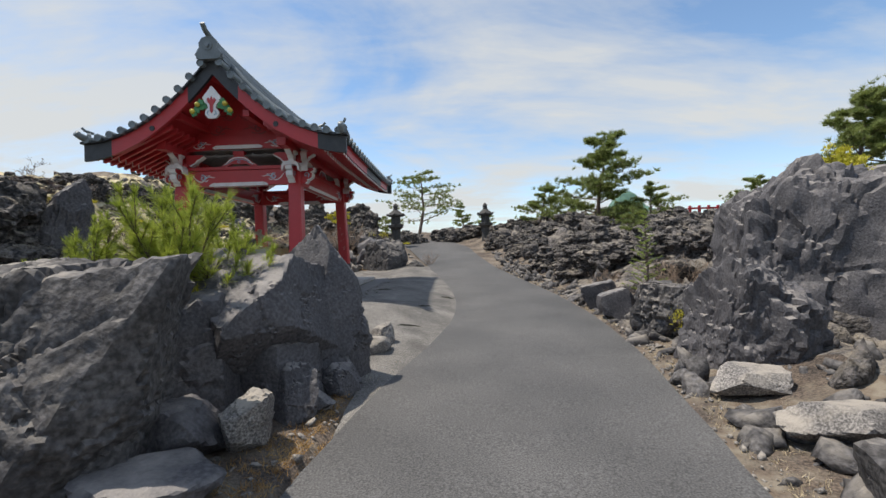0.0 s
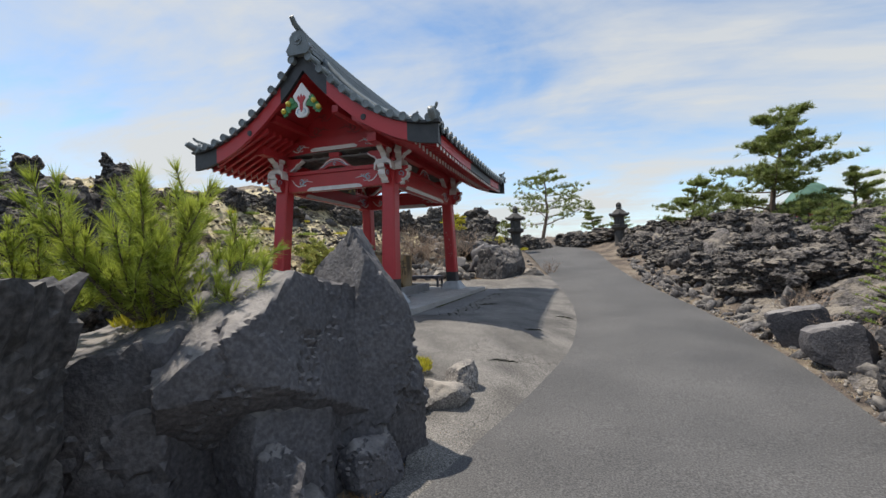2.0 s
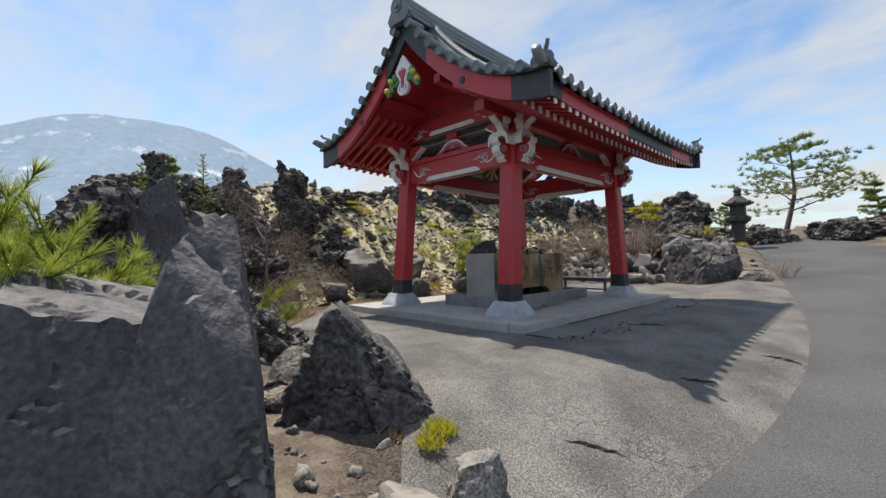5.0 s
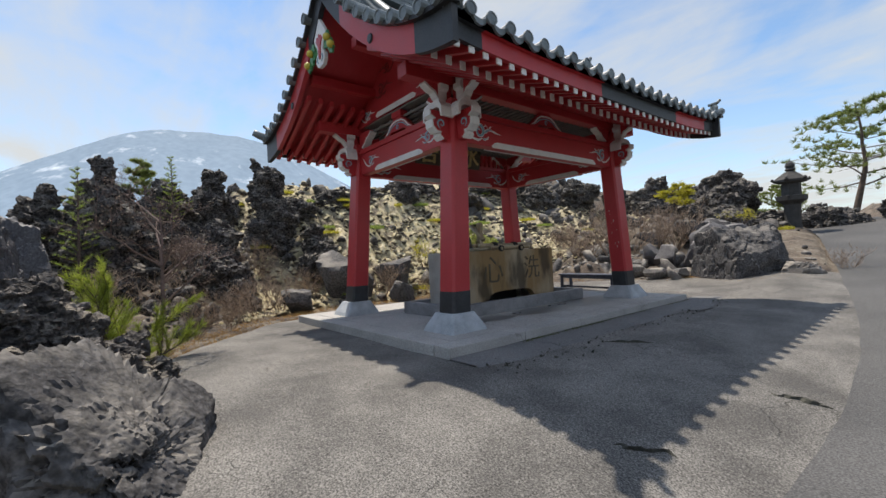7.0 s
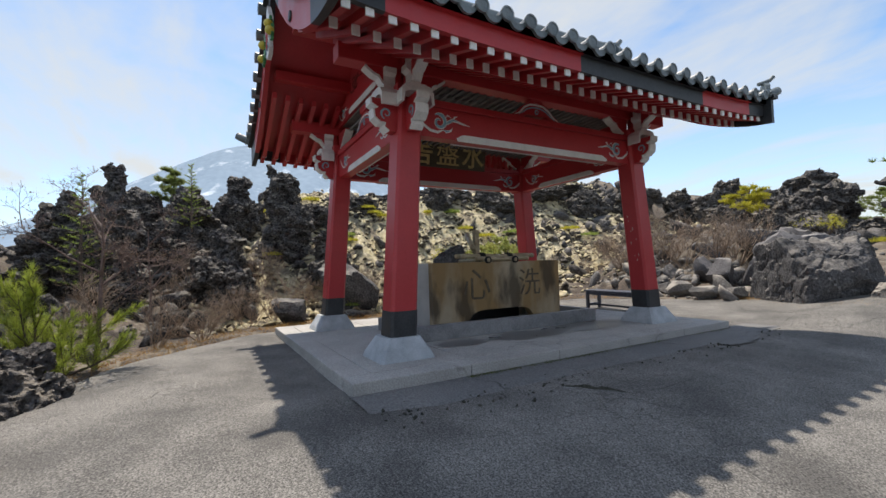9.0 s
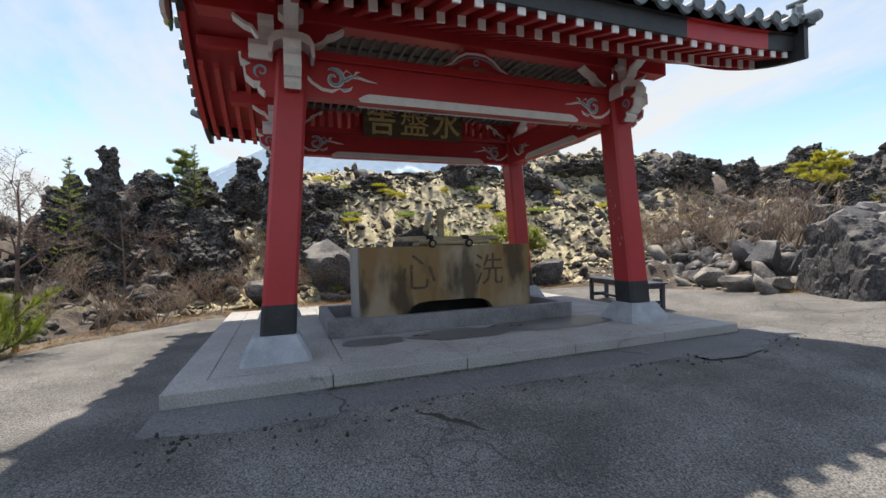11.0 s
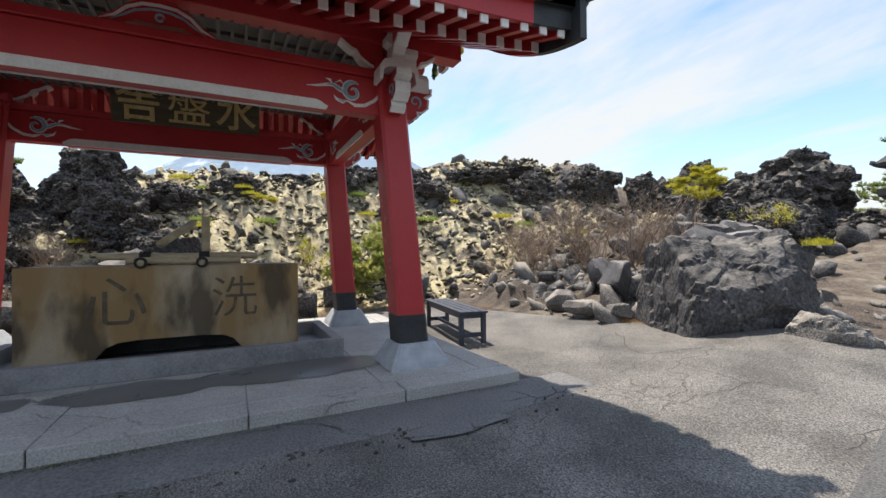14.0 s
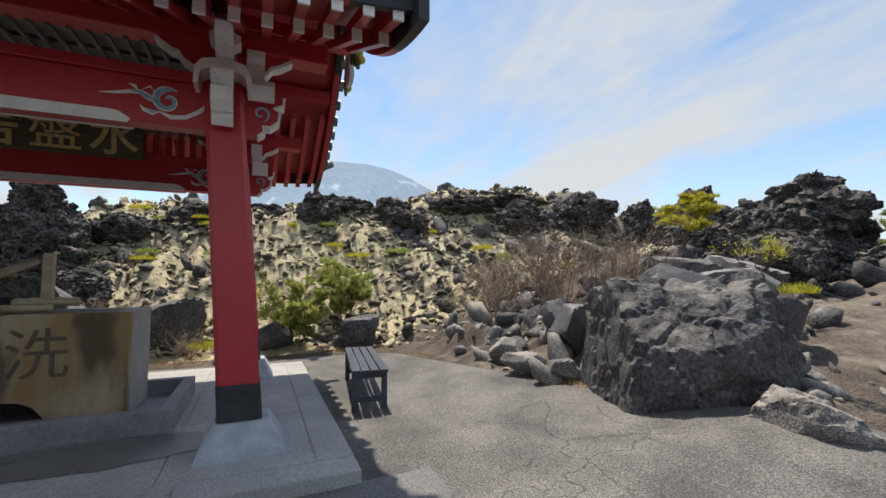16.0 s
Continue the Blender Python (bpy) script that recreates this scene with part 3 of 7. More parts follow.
def finish_data(name, bm, material, smooth=True, crisp=0):
    me = bpy.data.meshes.new(name)
    bm.to_mesh(me)
    bm.free()
    for m in (material if isinstance(material, (list, tuple)) else [material]):
        me.materials.append(m)
    if smooth:
        me.polygons.foreach_set("use_smooth", [True] * len(me.polygons))
        me.update()
        if crisp:
            me.set_sharp_from_angle(angle=radians(crisp))
    return me


def place_rock(name, me, x, y, z, turn=(0, 0, 0), scale=(1, 1, 1), label="dark lava boulder beside the lane", category="boulder", group=""):
    ob = new(name, me)
    ob.matrix_basis = Matrix.LocRotScale((x, y, z), Euler([radians(a) for a in turn]), scale)
    return tagged(ob, label, category, group)


def faced_rock(centre, faces, material, seed, label, level=6, rough=0.02, grain=0.012, chip=0.03, freq=1.5):
    """A boulder with the broken faces given as (normal, a point on the face); chipped and grained."""
    rng = random.Random(seed)
    c = Vector(centre)
    cuts = []
    for n_, p in faces:
        n_ = Vector(n_).normalized()
        cuts.append((n_, max(0.05, (Vector(p) - c).dot(n_))))
    off = Vector((rng.uniform(0, 50), rng.uniform(0, 50), rng.uniform(0, 50)))
    bm = bmesh.new()
    bmesh.ops.create_icosphere(bm, subdivisions=level, radius=1.0)
    for v in bm.verts:
        d = v.co.normalized()
        r = 2.0
        for n_, h in cuts:
            k = d.dot(n_)
            if k > 0.03:
                r = min(r, h / k)
        q = d * r
        n1 = noise.fractal(q * freq + off, 1.0, 2.0, 4)
        n2 = noise.fractal(q * freq * 7 + off, 0.8, 2.1, 4)
        w = q + 0.10 * Vector((n1, n2, n1 - n2))
        ds, sites = noise.voronoi(w * freq * 0.9 + off)
        push = rough * n1 + grain * n2 + chip * (noise.cell(sites[0] * 7.31) * 1.2 - 0.9 * max(0.0, 1 - (ds[1] - ds[0]) / 0.07))
        ds, sites = noise.voronoi(w * freq * 3.1 + off)
        push += chip * 0.22 * (noise.cell(sites[0] * 5.17) - max(0.0, 1 - (ds[1] - ds[0]) / 0.06))
        v.co = d * (r + push)
    return place_rock("boulder", finish_data("boulder", bm, material, True, 28), *centre, label=label)


def hero(x, y, w, d, top, material, seed, turn=0.0, lean=(0, 0), base=None, level=6, planes=12, rough=0.07, jag=0.0, label="dark lava boulder with broken faces", cut=(0.6, 0.92), freq=1.5, flat=0.35, category="boulder", grain=0.015, crack=0.055):
    """A boulder w by d metres whose top stands at the height top."""
    g = land_at(x, y) if base is None else base
    h = top - g
    me = rock_mesh("boulder", seed, (w * 0.62, d * 0.62, h * 0.72), level, planes, rough, freq / max(w, 0.3) * 0.9 + 0.4, material, flat, jag, cut=cut, grain=grain, crack=crack)
    zs = np.empty(len(me.vertices) * 3)
    me.vertices.foreach_get("co", zs)
    co = zs.reshape(-1, 3)
    hi = co[:, 2].max()
    ex, ey = np.ptp(co[:, 0]), np.ptp(co[:, 1])
    return place_rock("boulder", me, x, y, top - hi, (lean[0], lean[1], turn), (w / ex, d / ey, 1), label, category)


# ---- water pavilion ----
PAV = thing("water_pavilion", (-4.95, 13.285, 0.48), "red-lacquered open timber water pavilion with a grey tiled gable roof", "pavilion")
CX, CY, LX, LY = 1.375, 2.135, 0.05, 0.18
ROOF_SET = Matrix.Translation((0.12, -0.03, 0.035)) @ Matrix.Diagonal((0.955, 1.0, 0.985, 1))
RX, RYH = 2.80, 3.28      # half depth and half length of the roof


def roof_z(v, u=0.0):
    """Height of the roof bed above the slab: concave slope, corners lifted."""
    v = abs(v)
    return 3.14 + 1.74 * max(0.0, 1 - v / 2.85) ** 2 + 0.10 * (abs(u) / RYH) ** 4


def build_slab():
    slab = thing("slab", (-4.95, 13.285, 0.36), "worn grey concrete plinth with shallow joints", "plinth", kind="structure")
    part("core", box(-2.15, 2.15, -2.90, 2.90, -0.30, 0.11), M_SLAB, slab)
    ys = [-2.95, -1.74, -0.56, 0.62, 1.80, 2.95]
    for i in range(5):                      # kerb strips, front and back
        for x0, x1 in ((1.93, 2.20), (-2.20, -1.93)):
            part("kerb", box(x0, x1, ys[i] + 0.004, ys[i + 1] - 0.004, -0.3, 0.12, 0.012), M_SLAB, slab)
    for s in (-1, 1):
        for a, b in ((-1.925, 0), (0, 1.925)):
            y0, y1 = sorted((s * 2.95, s * 2.68))
            part("kerb", box(a + 0.004, b - 0.004, y0, y1, -0.3, 0.12, 0.012), M_SLAB, slab)
    xs = [-1.925, -0.64, 0.64, 1.925]
    ys = [-2.675, -1.62, -0.56, 0.62, 1.68, 2.675]
    for i in range(3):
        for j in range(5):
            part("paving_panel", box(xs[i] + 0.005, xs[i + 1] - 0.005, ys[j] + 0.005, ys[j + 1] - 0.005, 0.0, 0.12, 0.006), M_SLAB, slab)


def taper_box(bm, cx0, cy0, w0, z0, cx1, cy1, w1, z1, chamfer=0.0):
    def ring(cx, cy, w, z):
        h, c = w / 2, min(chamfer, w / 4)
        if not chamfer:
            return [bm.verts.new((cx + a * h, cy + b * h, z)) for a, b in ((-1, -1), (1, -1), (1, 1), (-1, 1))]
        return [bm.verts.new((cx + a, cy + b, z)) for a, b in ((-h + c, -h), (h - c, -h), (h, -h + c), (h, h - c), (h - c, h), (-h + c, h), (-h, h - c), (-h, -h + c))]
    a, b = ring(cx0, cy0, w0, z0), ring(cx1, cy1, w1, z1)
    n = len(a)
    for i in range(n):
        bm.faces.new((a[i], a[(i + 1) % n], b[(i + 1) % n], b[i]))
    bm.faces.new(list(reversed(a)))
    bm.faces.new(b)


def col_at(sx, sy, z):
    t = (z - 0.5) / 2.4
    return sx * (CX - LX * t), sy * (CY - LY * t)


def build_columns():
    for sx in (-1, 1):
        for sy in (-1, 1):
            b = bmesh.new()
            x, y = col_at(sx, sy, 0)
            taper_box(b, x, y, 0.62, 0.0, x, y, 0.58, 0.06, 0.03)
            taper_box(b, x, y, 0.58, 0.06, x, y, 0.39, 0.23, 0.03)
            part("base_stone", b, M_BASE, PAV, "pale grey dressed stone column base")
            b = bmesh.new()
            x0, y0 = col_at(sx, sy, 0.2)
            x1, y1 = col_at(sx, sy, 0.505)
            taper_box(b, x0, y0, 0.318, 0.2, x1, y1, 0.314, 0.505, 0.03)
            part("column_foot", b, M_BLACK, PAV, "black painted column foot")
            b = bmesh.new()
            x2, y2 = col_at(sx, sy, 2.90)
            taper_box(b, x1, y1, 0.306, 0.505, x2, y2, 0.285, 2.90, 0.03)
            part("column", b, M_RED, PAV)
    rng = random.Random(15)
    for k in range(9):
        z = rng.uniform(0.85, 1.7)
        x, y = col_at(1, 1, z)
        half = 0.5 * (0.306 - 0.021 * (z - 0.505) / 2.395)
        bm = bmesh.new()
        c = (x + rng.uniform(-0.05, 0.08), y - half - 0.0015, z)
        w, h = rng.uniform(0.004, 0.010), rng.uniform(0.012, 0.045)
        ring = [bm.verts.new((c[0] + w * rng.uniform(0.6, 1.3) * math.cos(a), c[1], c[2] + h * rng.uniform(0.6, 1.3) * math.sin(a))) for a in (0.7 * i for i in range(9))]
        bm.faces.new(ring)
        part("paint_chip", bm, M_CHIP, PAV, "pale bare patch of flaked paint")


def swirl_pts(turns, r0, r1, start, cx, cz, n=26):
    return [(cx + (r0 + (r1 - r0) * i / n) * math.cos(start + turns * 2 * math.pi * i / n), cz + (r0 + (r1 - r0) * i / n) * math.sin(start + turns * 2 * math.pi * i / n)) for i in range(n + 1)]


def add_ribbon(bm, pts, w0, w1, place, thick=0.008, mi=0):
    """A flat painted stroke that tapers at both ends, slightly proud of its board."""
    n = len(pts)
    L, R = [], []
    for i, (a, b) in enumerate(pts):
        p, q = pts[max(i - 1, 0)], pts[min(i + 1, n - 1)]
        dx, dz = q[0] - p[0], q[1] - p[1]
        k = math.hypot(dx, dz) or 1
        t = i / (n - 1)
        w = (w0 + (w1 - w0) * t) * min(1, 0.15 + 6 * t, 0.15 + 6 * (1 - t))
        L.append((a - dz / k * w / 2, b + dx / k * w / 2))
        R.append((a + dz / k * w / 2, b - dx / k * w / 2))
    f = [bm.verts.new(place(a, b, thick)) for a, b in L], [bm.verts.new(place(a, b, thick)) for a, b in R]
    k = [bm.verts.new(place(a, b, 0)) for a, b in L], [bm.verts.new(place(a, b, 0)) for a, b in R]
    for i in range(n - 1):
        for q in ((f[0][i], f[1][i], f[1][i + 1], f[0][i + 1]), (f[0][i], f[0][i + 1], k[0][i + 1], k[0][i]), (f[1][i + 1], f[1][i], k[1][i], k[1][i + 1])):
            bm.faces.new(q).material_index = mi


def add_scroll(bm, place, s=1.0, flip=1):
    """Cloud scroll of pale blue strokes edged in white; about 0.55 s long, 0.22 s high."""
    def P(a, b, d):
        return place(flip * a * s, b * s, d)
    add_ribbon(bm, [(-0.26, 0.10), (-0.22, 0.03), (-0.16, -0.04), (-0.08, -0.09), (0.0, -0.10), (0.07, -0.07)], 0.022, 0.030, P, 0.006, 0)
    add_ribbon(bm, swirl_pts(-1.25, 0.085, 0.018, 2.2, 0.02, 0.005), 0.050, 0.016, P, 0.006, 0)
    add_ribbon(bm, swirl_pts(-1.20, 0.082, 0.018, 2.2, 0.02, 0.005), 0.036, 0.010, P, 0.010, 1)
    add_ribbon(bm, [(0.07, -0.02), (0.12, 0.01), (0.17, 0.04), (0.22, 0.035), (0.30, 0.015), (0.38, 0.005)], 0.045, 0.010, P, 0.006, 0)
    add_ribbon(bm, [(0.08, -0.015), (0.13, 0.015), (0.18, 0.042), (0.23, 0.036)], 0.032, 0.010, P, 0.010, 1)
    add_ribbon(bm, [(0.06, -0.07), (0.10, -0.085), (0.15, -0.07), (0.17, -0.04)], 0.038, 0.014, P, 0.006, 0)
    add_ribbon(bm, [(0.065, -0.07), (0.10, -0.082), (0.14, -0.07)], 0.020, 0.008, P, 0.010, 1)
    add_ribbon(bm, [(0.18, 0.04), (0.20, 0.075), (0.235, 0.085)], 0.030, 0.012, P, 0.006, 0)
    add_ribbon(bm, [(0.09, 0.05), (0.12, 0.085), (0.16, 0.06)], 0.014, 0.010, P, 0.006, 0)


def build_beams():
    zb, zt = 2.50, 2.86
    # long tie beams, front and back
    for sx in (1, -1):
        x = sx * (CX - LX)
        b = box(x - 0.085, x + 0.085, -2.0, 2.0, zb, zt, 0.012)
        beam = part("tie_beam", b, M_RED, PAV)
        L = 1.32
        for s in (1, -1):
            b = bmesh.new()
            xx = x + s * 0.085
            pts = [(-L, 0.0), (L, 0.0), (L + 0.02, 0.03), (L - 0.05, 0.075), (L - 0.10, 0.085), (-L + 0.10, 0.085), (-L + 0.05, 0.075), (-L - 0.02, 0.03)]
            add_extrude(b, pts, 0.014, lambda a, c, d, xx=xx, s=s: (xx + s * d, a * s, zb - 0.012 + c))
            part("white_moulding", b, M_WHITE, beam, "white painted lower moulding")
        for s in (1, -1):
            for e in (1, -1):
                b = bmesh.new()
                add_scroll(b, lambda a, c, d, s=s, e=e: (x + s * (0.087 + d), e * 1.60 + a, zb + 0.185 + c), 1.2, -e)
                part("painted_scroll", b, [M_WHITE, M_BLUE], beam, "white and pale blue cloud scrolls")
        # upper plate laid on the tie beam
        part("plate_beam", box(x - 0.11, x + 0.11, -2.0, 2.0, zt + 0.004, zt + 0.085, 0.008), M_RED, PAV)
    for sy in (1, -1):
        y = sy * (CY - LY + 0.005)
        beam = part("tie_beam", box(-1.25, 1.25, y - 0.085, y + 0.085, zb, zt, 0.012), M_RED, PAV)
        for s in (1, -1):
            b = bmesh.new()
            yy = y + s * 0.085
            L = 0.68
            pts = [(-L, 0.0), (L, 0.0), (L + 0.02, 0.03), (L - 0.05, 0.075), (L - 0.10, 0.085), (-L + 0.10, 0.085), (-L + 0.05, 0.075), (-L - 0.02, 0.03)]
            add_extrude(b, pts, 0.014, lambda a, c, d, yy=yy, s=s: (-a * s, yy + s * d, zb - 0.012 + c))
            part("white_moulding", b, M_WHITE, beam, "white painted lower moulding")
        for s in (1, -1):
            for e in (1, -1):
                b = bmesh.new()
                add_scroll(b, lambda a, c, d, s=s, e=e: (e * 0.86 + a, y + s * (0.087 + d), zb + 0.19 + c), 0.85, -e)
                part("painted_scroll", b, [M_WHITE, M_BLUE], beam, "white and pale blue cloud scrolls")
        part("plate_beam", box(-1.25, 1.25, y - 0.11, y + 0.11, zt + 0.004, zt + 0.085, 0.008), M_RED, PAV)
        # rainbow beam higher in the gable
        bm = bmesh.new()
        N = 14
        pts = [(-1.45 + 2.9 * i / N, 3.30 + 0.07 * (1 - (2 * i / N - 1) ** 2)) for i in range(N + 1)]
        pts += [(1.45 - 2.9 * i / N, 3.60 + 0.05 * (1 - (2 * i / N - 1) ** 2)) for i in range(N + 1)]
        add_extrude(bm, pts, 0.16, lambda a, c, d: (a, y + d, c))
        rb = part("rainbow_beam", bm, M_RED, PAV)
        for s in (1, -1):
            b = bmesh.new()
            add_extrude(b, [(-0.56, 0.0), (0.56, 0.0), (0.60, 0.04), (0.52, 0.085), (-0.52, 0.085), (-0.60, 0.04)], 0.014, lambda a, c, d, s=s: (-a * s, y + s * (0.083 + d), 3.365 + c))
            part("white_moulding", b, M_WHITE, rb, "white painted lower moulding")
        for s in (1, -1):
            for e in (1, -1):
                b = bmesh.new()
                add_scroll(b, lambda a, c, d, s=s, e=e: (e * 0.92 + a, y + s * (0.083 + d), 3.47 + c), 0.8, -e)
                part("painted_scroll", b, [M_WHITE, M_BLUE], rb)
        # frog-leg strut between the beams
        strut(PAV, lambda a, c, d, y=y: (a, y + d, 2.95 + c), 1.0)
        # gable wall above
        pts = [(-1.5, 3.60), (1.5, 3.60), (1.25, 3.80), (0.9, 4.05), (0.5, 4.40), (0.0, 4.80), (-0.5, 4.40), (-0.9, 4.05), (-1.25, 3.80)]
        bm = bmesh.new()
        add_extrude(bm, pts, 0.06, lambda a, c, d: (a, y + d, c))
        gw = part("gable_board", bm, M_RED, PAV)
        for s, e in ((1, 1), (1, -1), (-1, 1), (-1, -1)):
            for _ in (0,):
                b = bmesh.new()
                add_scroll(b, lambda a, c, d, s=s, e=e: (e * 0.50 + a, y + s * (0.033 + d), 3.82 + c), 1.1, -e)
                add_scroll(b, lambda a, c, d, s=s, e=e: (e * 0.22 + a, y + s * (0.033 + d), 4.12 + c), 0.8, e)
                part("carved_scroll", b, [M_REDCARVE, M_REDCARVE], gw, "faded carved cloud relief")
    # purlins carrying the rafters
    for sx in (1, -1):
        x = sx * (CX - LX + 0.0)
        part("purlin", box(x - 0.10, x + 0.10, -2.78, 2.78, 3.22, 3.40, 0.01), M_RED, PAV)
    part("ridge_beam", box(-0.09, 0.09, -3.1, 3.1, 4.62, 4.80, 0.01), M_RED, PAV)
    for sx in (1, -1):
        part("purlin", box(sx * 0.72 - 0.07, sx * 0.72 + 0.07, -3.1, 3.1, 3.76, 3.90, 0.01), M_RED, PAV)


def strut(parent, place, s):
    """Frog-leg strut: a red swelling form with a bearing block, outlined in white and blue."""
    half = [(0.0, 0.06), (0.16, 0.07), (0.30, 0.0), (0.42, 0.0), (0.40, 0.05), (0.30, 0.11), (0.22, 0.19), (0.13, 0.24), (0.10, 0.27)]
    pts = [(a * s, c * s) for a, c in half] + [(-a * s, c * s) for a, c in reversed(half[1:])]
    bm = bmesh.new()
    add_extrude(bm, pts, 0.09, place)
    st = part("frog_leg_strut", bm, M_RED, parent)
    bm = bmesh.new()
    for q in (1, -1):
        def P(a, c, d, q=q):
            return place(a, c, q * (0.046 + d))
        add_ribbon(bm, [(-0.40, 0.03), (-0.30, 0.075), (-0.22, 0.155), (-0.12, 0.205), (0.0, 0.215), (0.12, 0.205), (0.22, 0.155), (0.30, 0.075), (0.40, 0.03)], 0.026, 0.026, P, 0.006, 0)
        add_ribbon(bm, [(-0.33, 0.035), (-0.24, 0.09), (-0.17, 0.14), (-0.07, 0.17), (0.0, 0.175), (0.07, 0.17), (0.17, 0.14), (0.24, 0.09), (0.33, 0.035)], 0.018, 0.018, P, 0.006, 1)
        add_ribbon(bm, swirl_pts(1.0, 0.035, 0.02, 0.0, 0.0, 0.11, 14), 0.018, 0.018, P, 0.006, 1)
    part("painted_scroll", bm, [M_WHITE, M_BLUE], st)
    bm = bmesh.new()
    a0 = [place(a, c, d) for a, c, d in ((-0.13, 0.27, -0.07), (0.13, 0.36, 0.07))]
    lo, hi = [min(p) for p in zip(*a0)], [max(p) for p in zip(*a0)]
    add_box(bm, lo[0], hi[0], lo[1], hi[1], lo[2], hi[2], 0.008)
    part("bearing_block", bm, M_RED, st)


M_REDCARVE = mat("carved_red", (0.20, 0.030, 0.030), (0.32, 0.07, 0.07), 8.0, 0.6, 0.3, 50, dist=0.004)


def nosing(parent, place):
    """Carved beam end that sticks out of the column: red body with a white rim and scroll. a runs outwards, c upwards."""
    body = [(0.0, 0.0), (0.10, 0.01), (0.15, 0.05), (0.14, 0.10), (0.20, 0.10), (0.26, 0.15), (0.27, 0.23), (0.22, 0.26), (0.30, 0.30), (0.30, 0.36), (0.0, 0.36)]
    bm = bmesh.new()
    add_extrude(bm, body, 0.13, place)
    ns = part("beam_nosing", bm, M_RED, parent)
    bm = bmesh.new()
    rim = body[1:10]
    out = []
    for i in range(len(rim)):
        p, q = rim[max(i - 1, 0)], rim[min(i + 1, len(rim) - 1)]
        dx, dz = q[0] - p[0], q[1] - p[1]
        k = math.hypot(dx, dz) or 1
        out.append((rim[i][0] + dz / k * 0.022, rim[i][1] - dx / k * 0.022))
    for i in range(len(rim) - 1):
        add_extrude(bm, [rim[i], out[i], out[i + 1], rim[i + 1]], 0.15, place)
    part("white_rim", bm, M_WHITE, ns, "white painted rim")
    bm = bmesh.new()
    for q in (1, -1):
        add_ribbon(bm, swirl_pts(1.15, 0.07, 0.015, -1.2, 0.13, 0.20, 18), 0.026, 0.010, lambda a, c, d, q=q: place(a, c, q * (0.066 + d)), 0.006, 1)
    part("painted_scroll", bm, [M_WHITE, M_BLUE], ns)


def build_brackets():
    for sx in (-1, 1):
        for sy in (-1, 1):
            x, y = col_at(sx, sy, 2.7)
            nosing(PAV, lambda a, c, d, x=x, y=y: (x + sx * (0.14 + a), y + d, 2.50 + c))
            nosing(PAV, lambda a, c, d, x=x, y=y: (x + d, y + sy * (0.14 + a), 2.50 + c))
            # saddle-shaped white capitals over both nosings
            for ax in (0, 1):
                bm = bmesh.new()
                prof = [(-0.20, -0.13), (-0.17, -0.13), (-0.155, -0.03), (-0.10, 0.0), (0.10, 0.0), (0.155, -0.03), (0.17, -0.13), (0.20, -0.13), (0.195, 0.0), (0.15, 0.065), (0.08, 0.085), (-0.08, 0.085), (-0.15, 0.065), (-0.195, 0.0)]
                if ax == 0:
                    add_extrude(bm, prof, 0.20, lambda a, c, d: (x + sx * (0.24 + d), y + a, 2.90 + c))
                else:
                    add_extrude(bm, prof, 0.20, lambda a, c, d: (x + a, y + sy * (0.27 + d), 2.89 + c))
                part("capital", bm, M_WHITE, PAV, "white painted saddle capital")
            bm = bmesh.new()
            add_box(bm, x - 0.17, x + 0.17, y - 0.17, y + 0.17, 2.90, 3.04, 0.02)
            part("bearing_block", bm, M_RED, PAV)
            # bracket arms: white outward arm, and curved arms along the beams
            bm = bmesh.new()
            arm = [(-0.06, 0.0), (0.06, 0.0), (0.06, 0.16), (0.11, 0.19), (0.11, 0.25), (0.06, 0.27), (0.06, 0.40), (-0.06, 0.40), (-0.06, 0.27), (-0.11, 0.25), (-0.11, 0.19), (-0.06, 0.16)]
            add_extrude(bm, arm, 0.14, lambda a, c, d: (x + sx * (0.22 + d), y + a, 2.97 + c))
            part("bracket_arm", bm, M_WHITE, PAV, "white painted bracket arm")
            bm = bmesh.new()
            add_extrude(bm, arm, 0.14, lambda a, c, d: (x + a, y + sy * (0.22 + d), 2.97 + c))
            part("bracket_arm", bm, M_WHITE, PAV, "white painted bracket arm")
            for ax in (0, 1):
                for s in (-1, 1):
                    pts = [(0.08, 0.02), (0.20, 0.04), (0.30, 0.10), (0.34, 0.16), (0.40, 0.18), (0.50, 0.25), (0.46, 0.28), (0.08, 0.28)]
                    if ax:
                        pl = lambda a, c, d, s=s: (x + d, y + s * a, 2.97 + c)
                    else:
                        pl = lambda a, c, d, s=s: (x + s * a, y + d, 2.97 + c)
                    bm = bmesh.new()
                    add_extrude(bm, pts, 0.11, pl)
                    br = part("bracket_wing", bm, M_RED, PAV)
                    bm = bmesh.new()
                    for i in range(5):
                        p, q = pts[i], pts[i + 1]
                        add_extrude(bm, [p, (p[0] + 0.012, p[1] - 0.026), (q[0] + 0.012, q[1] - 0.026), q], 0.125, pl)
                    part("white_rim", bm, M_WHITE, br, "white painted rim")


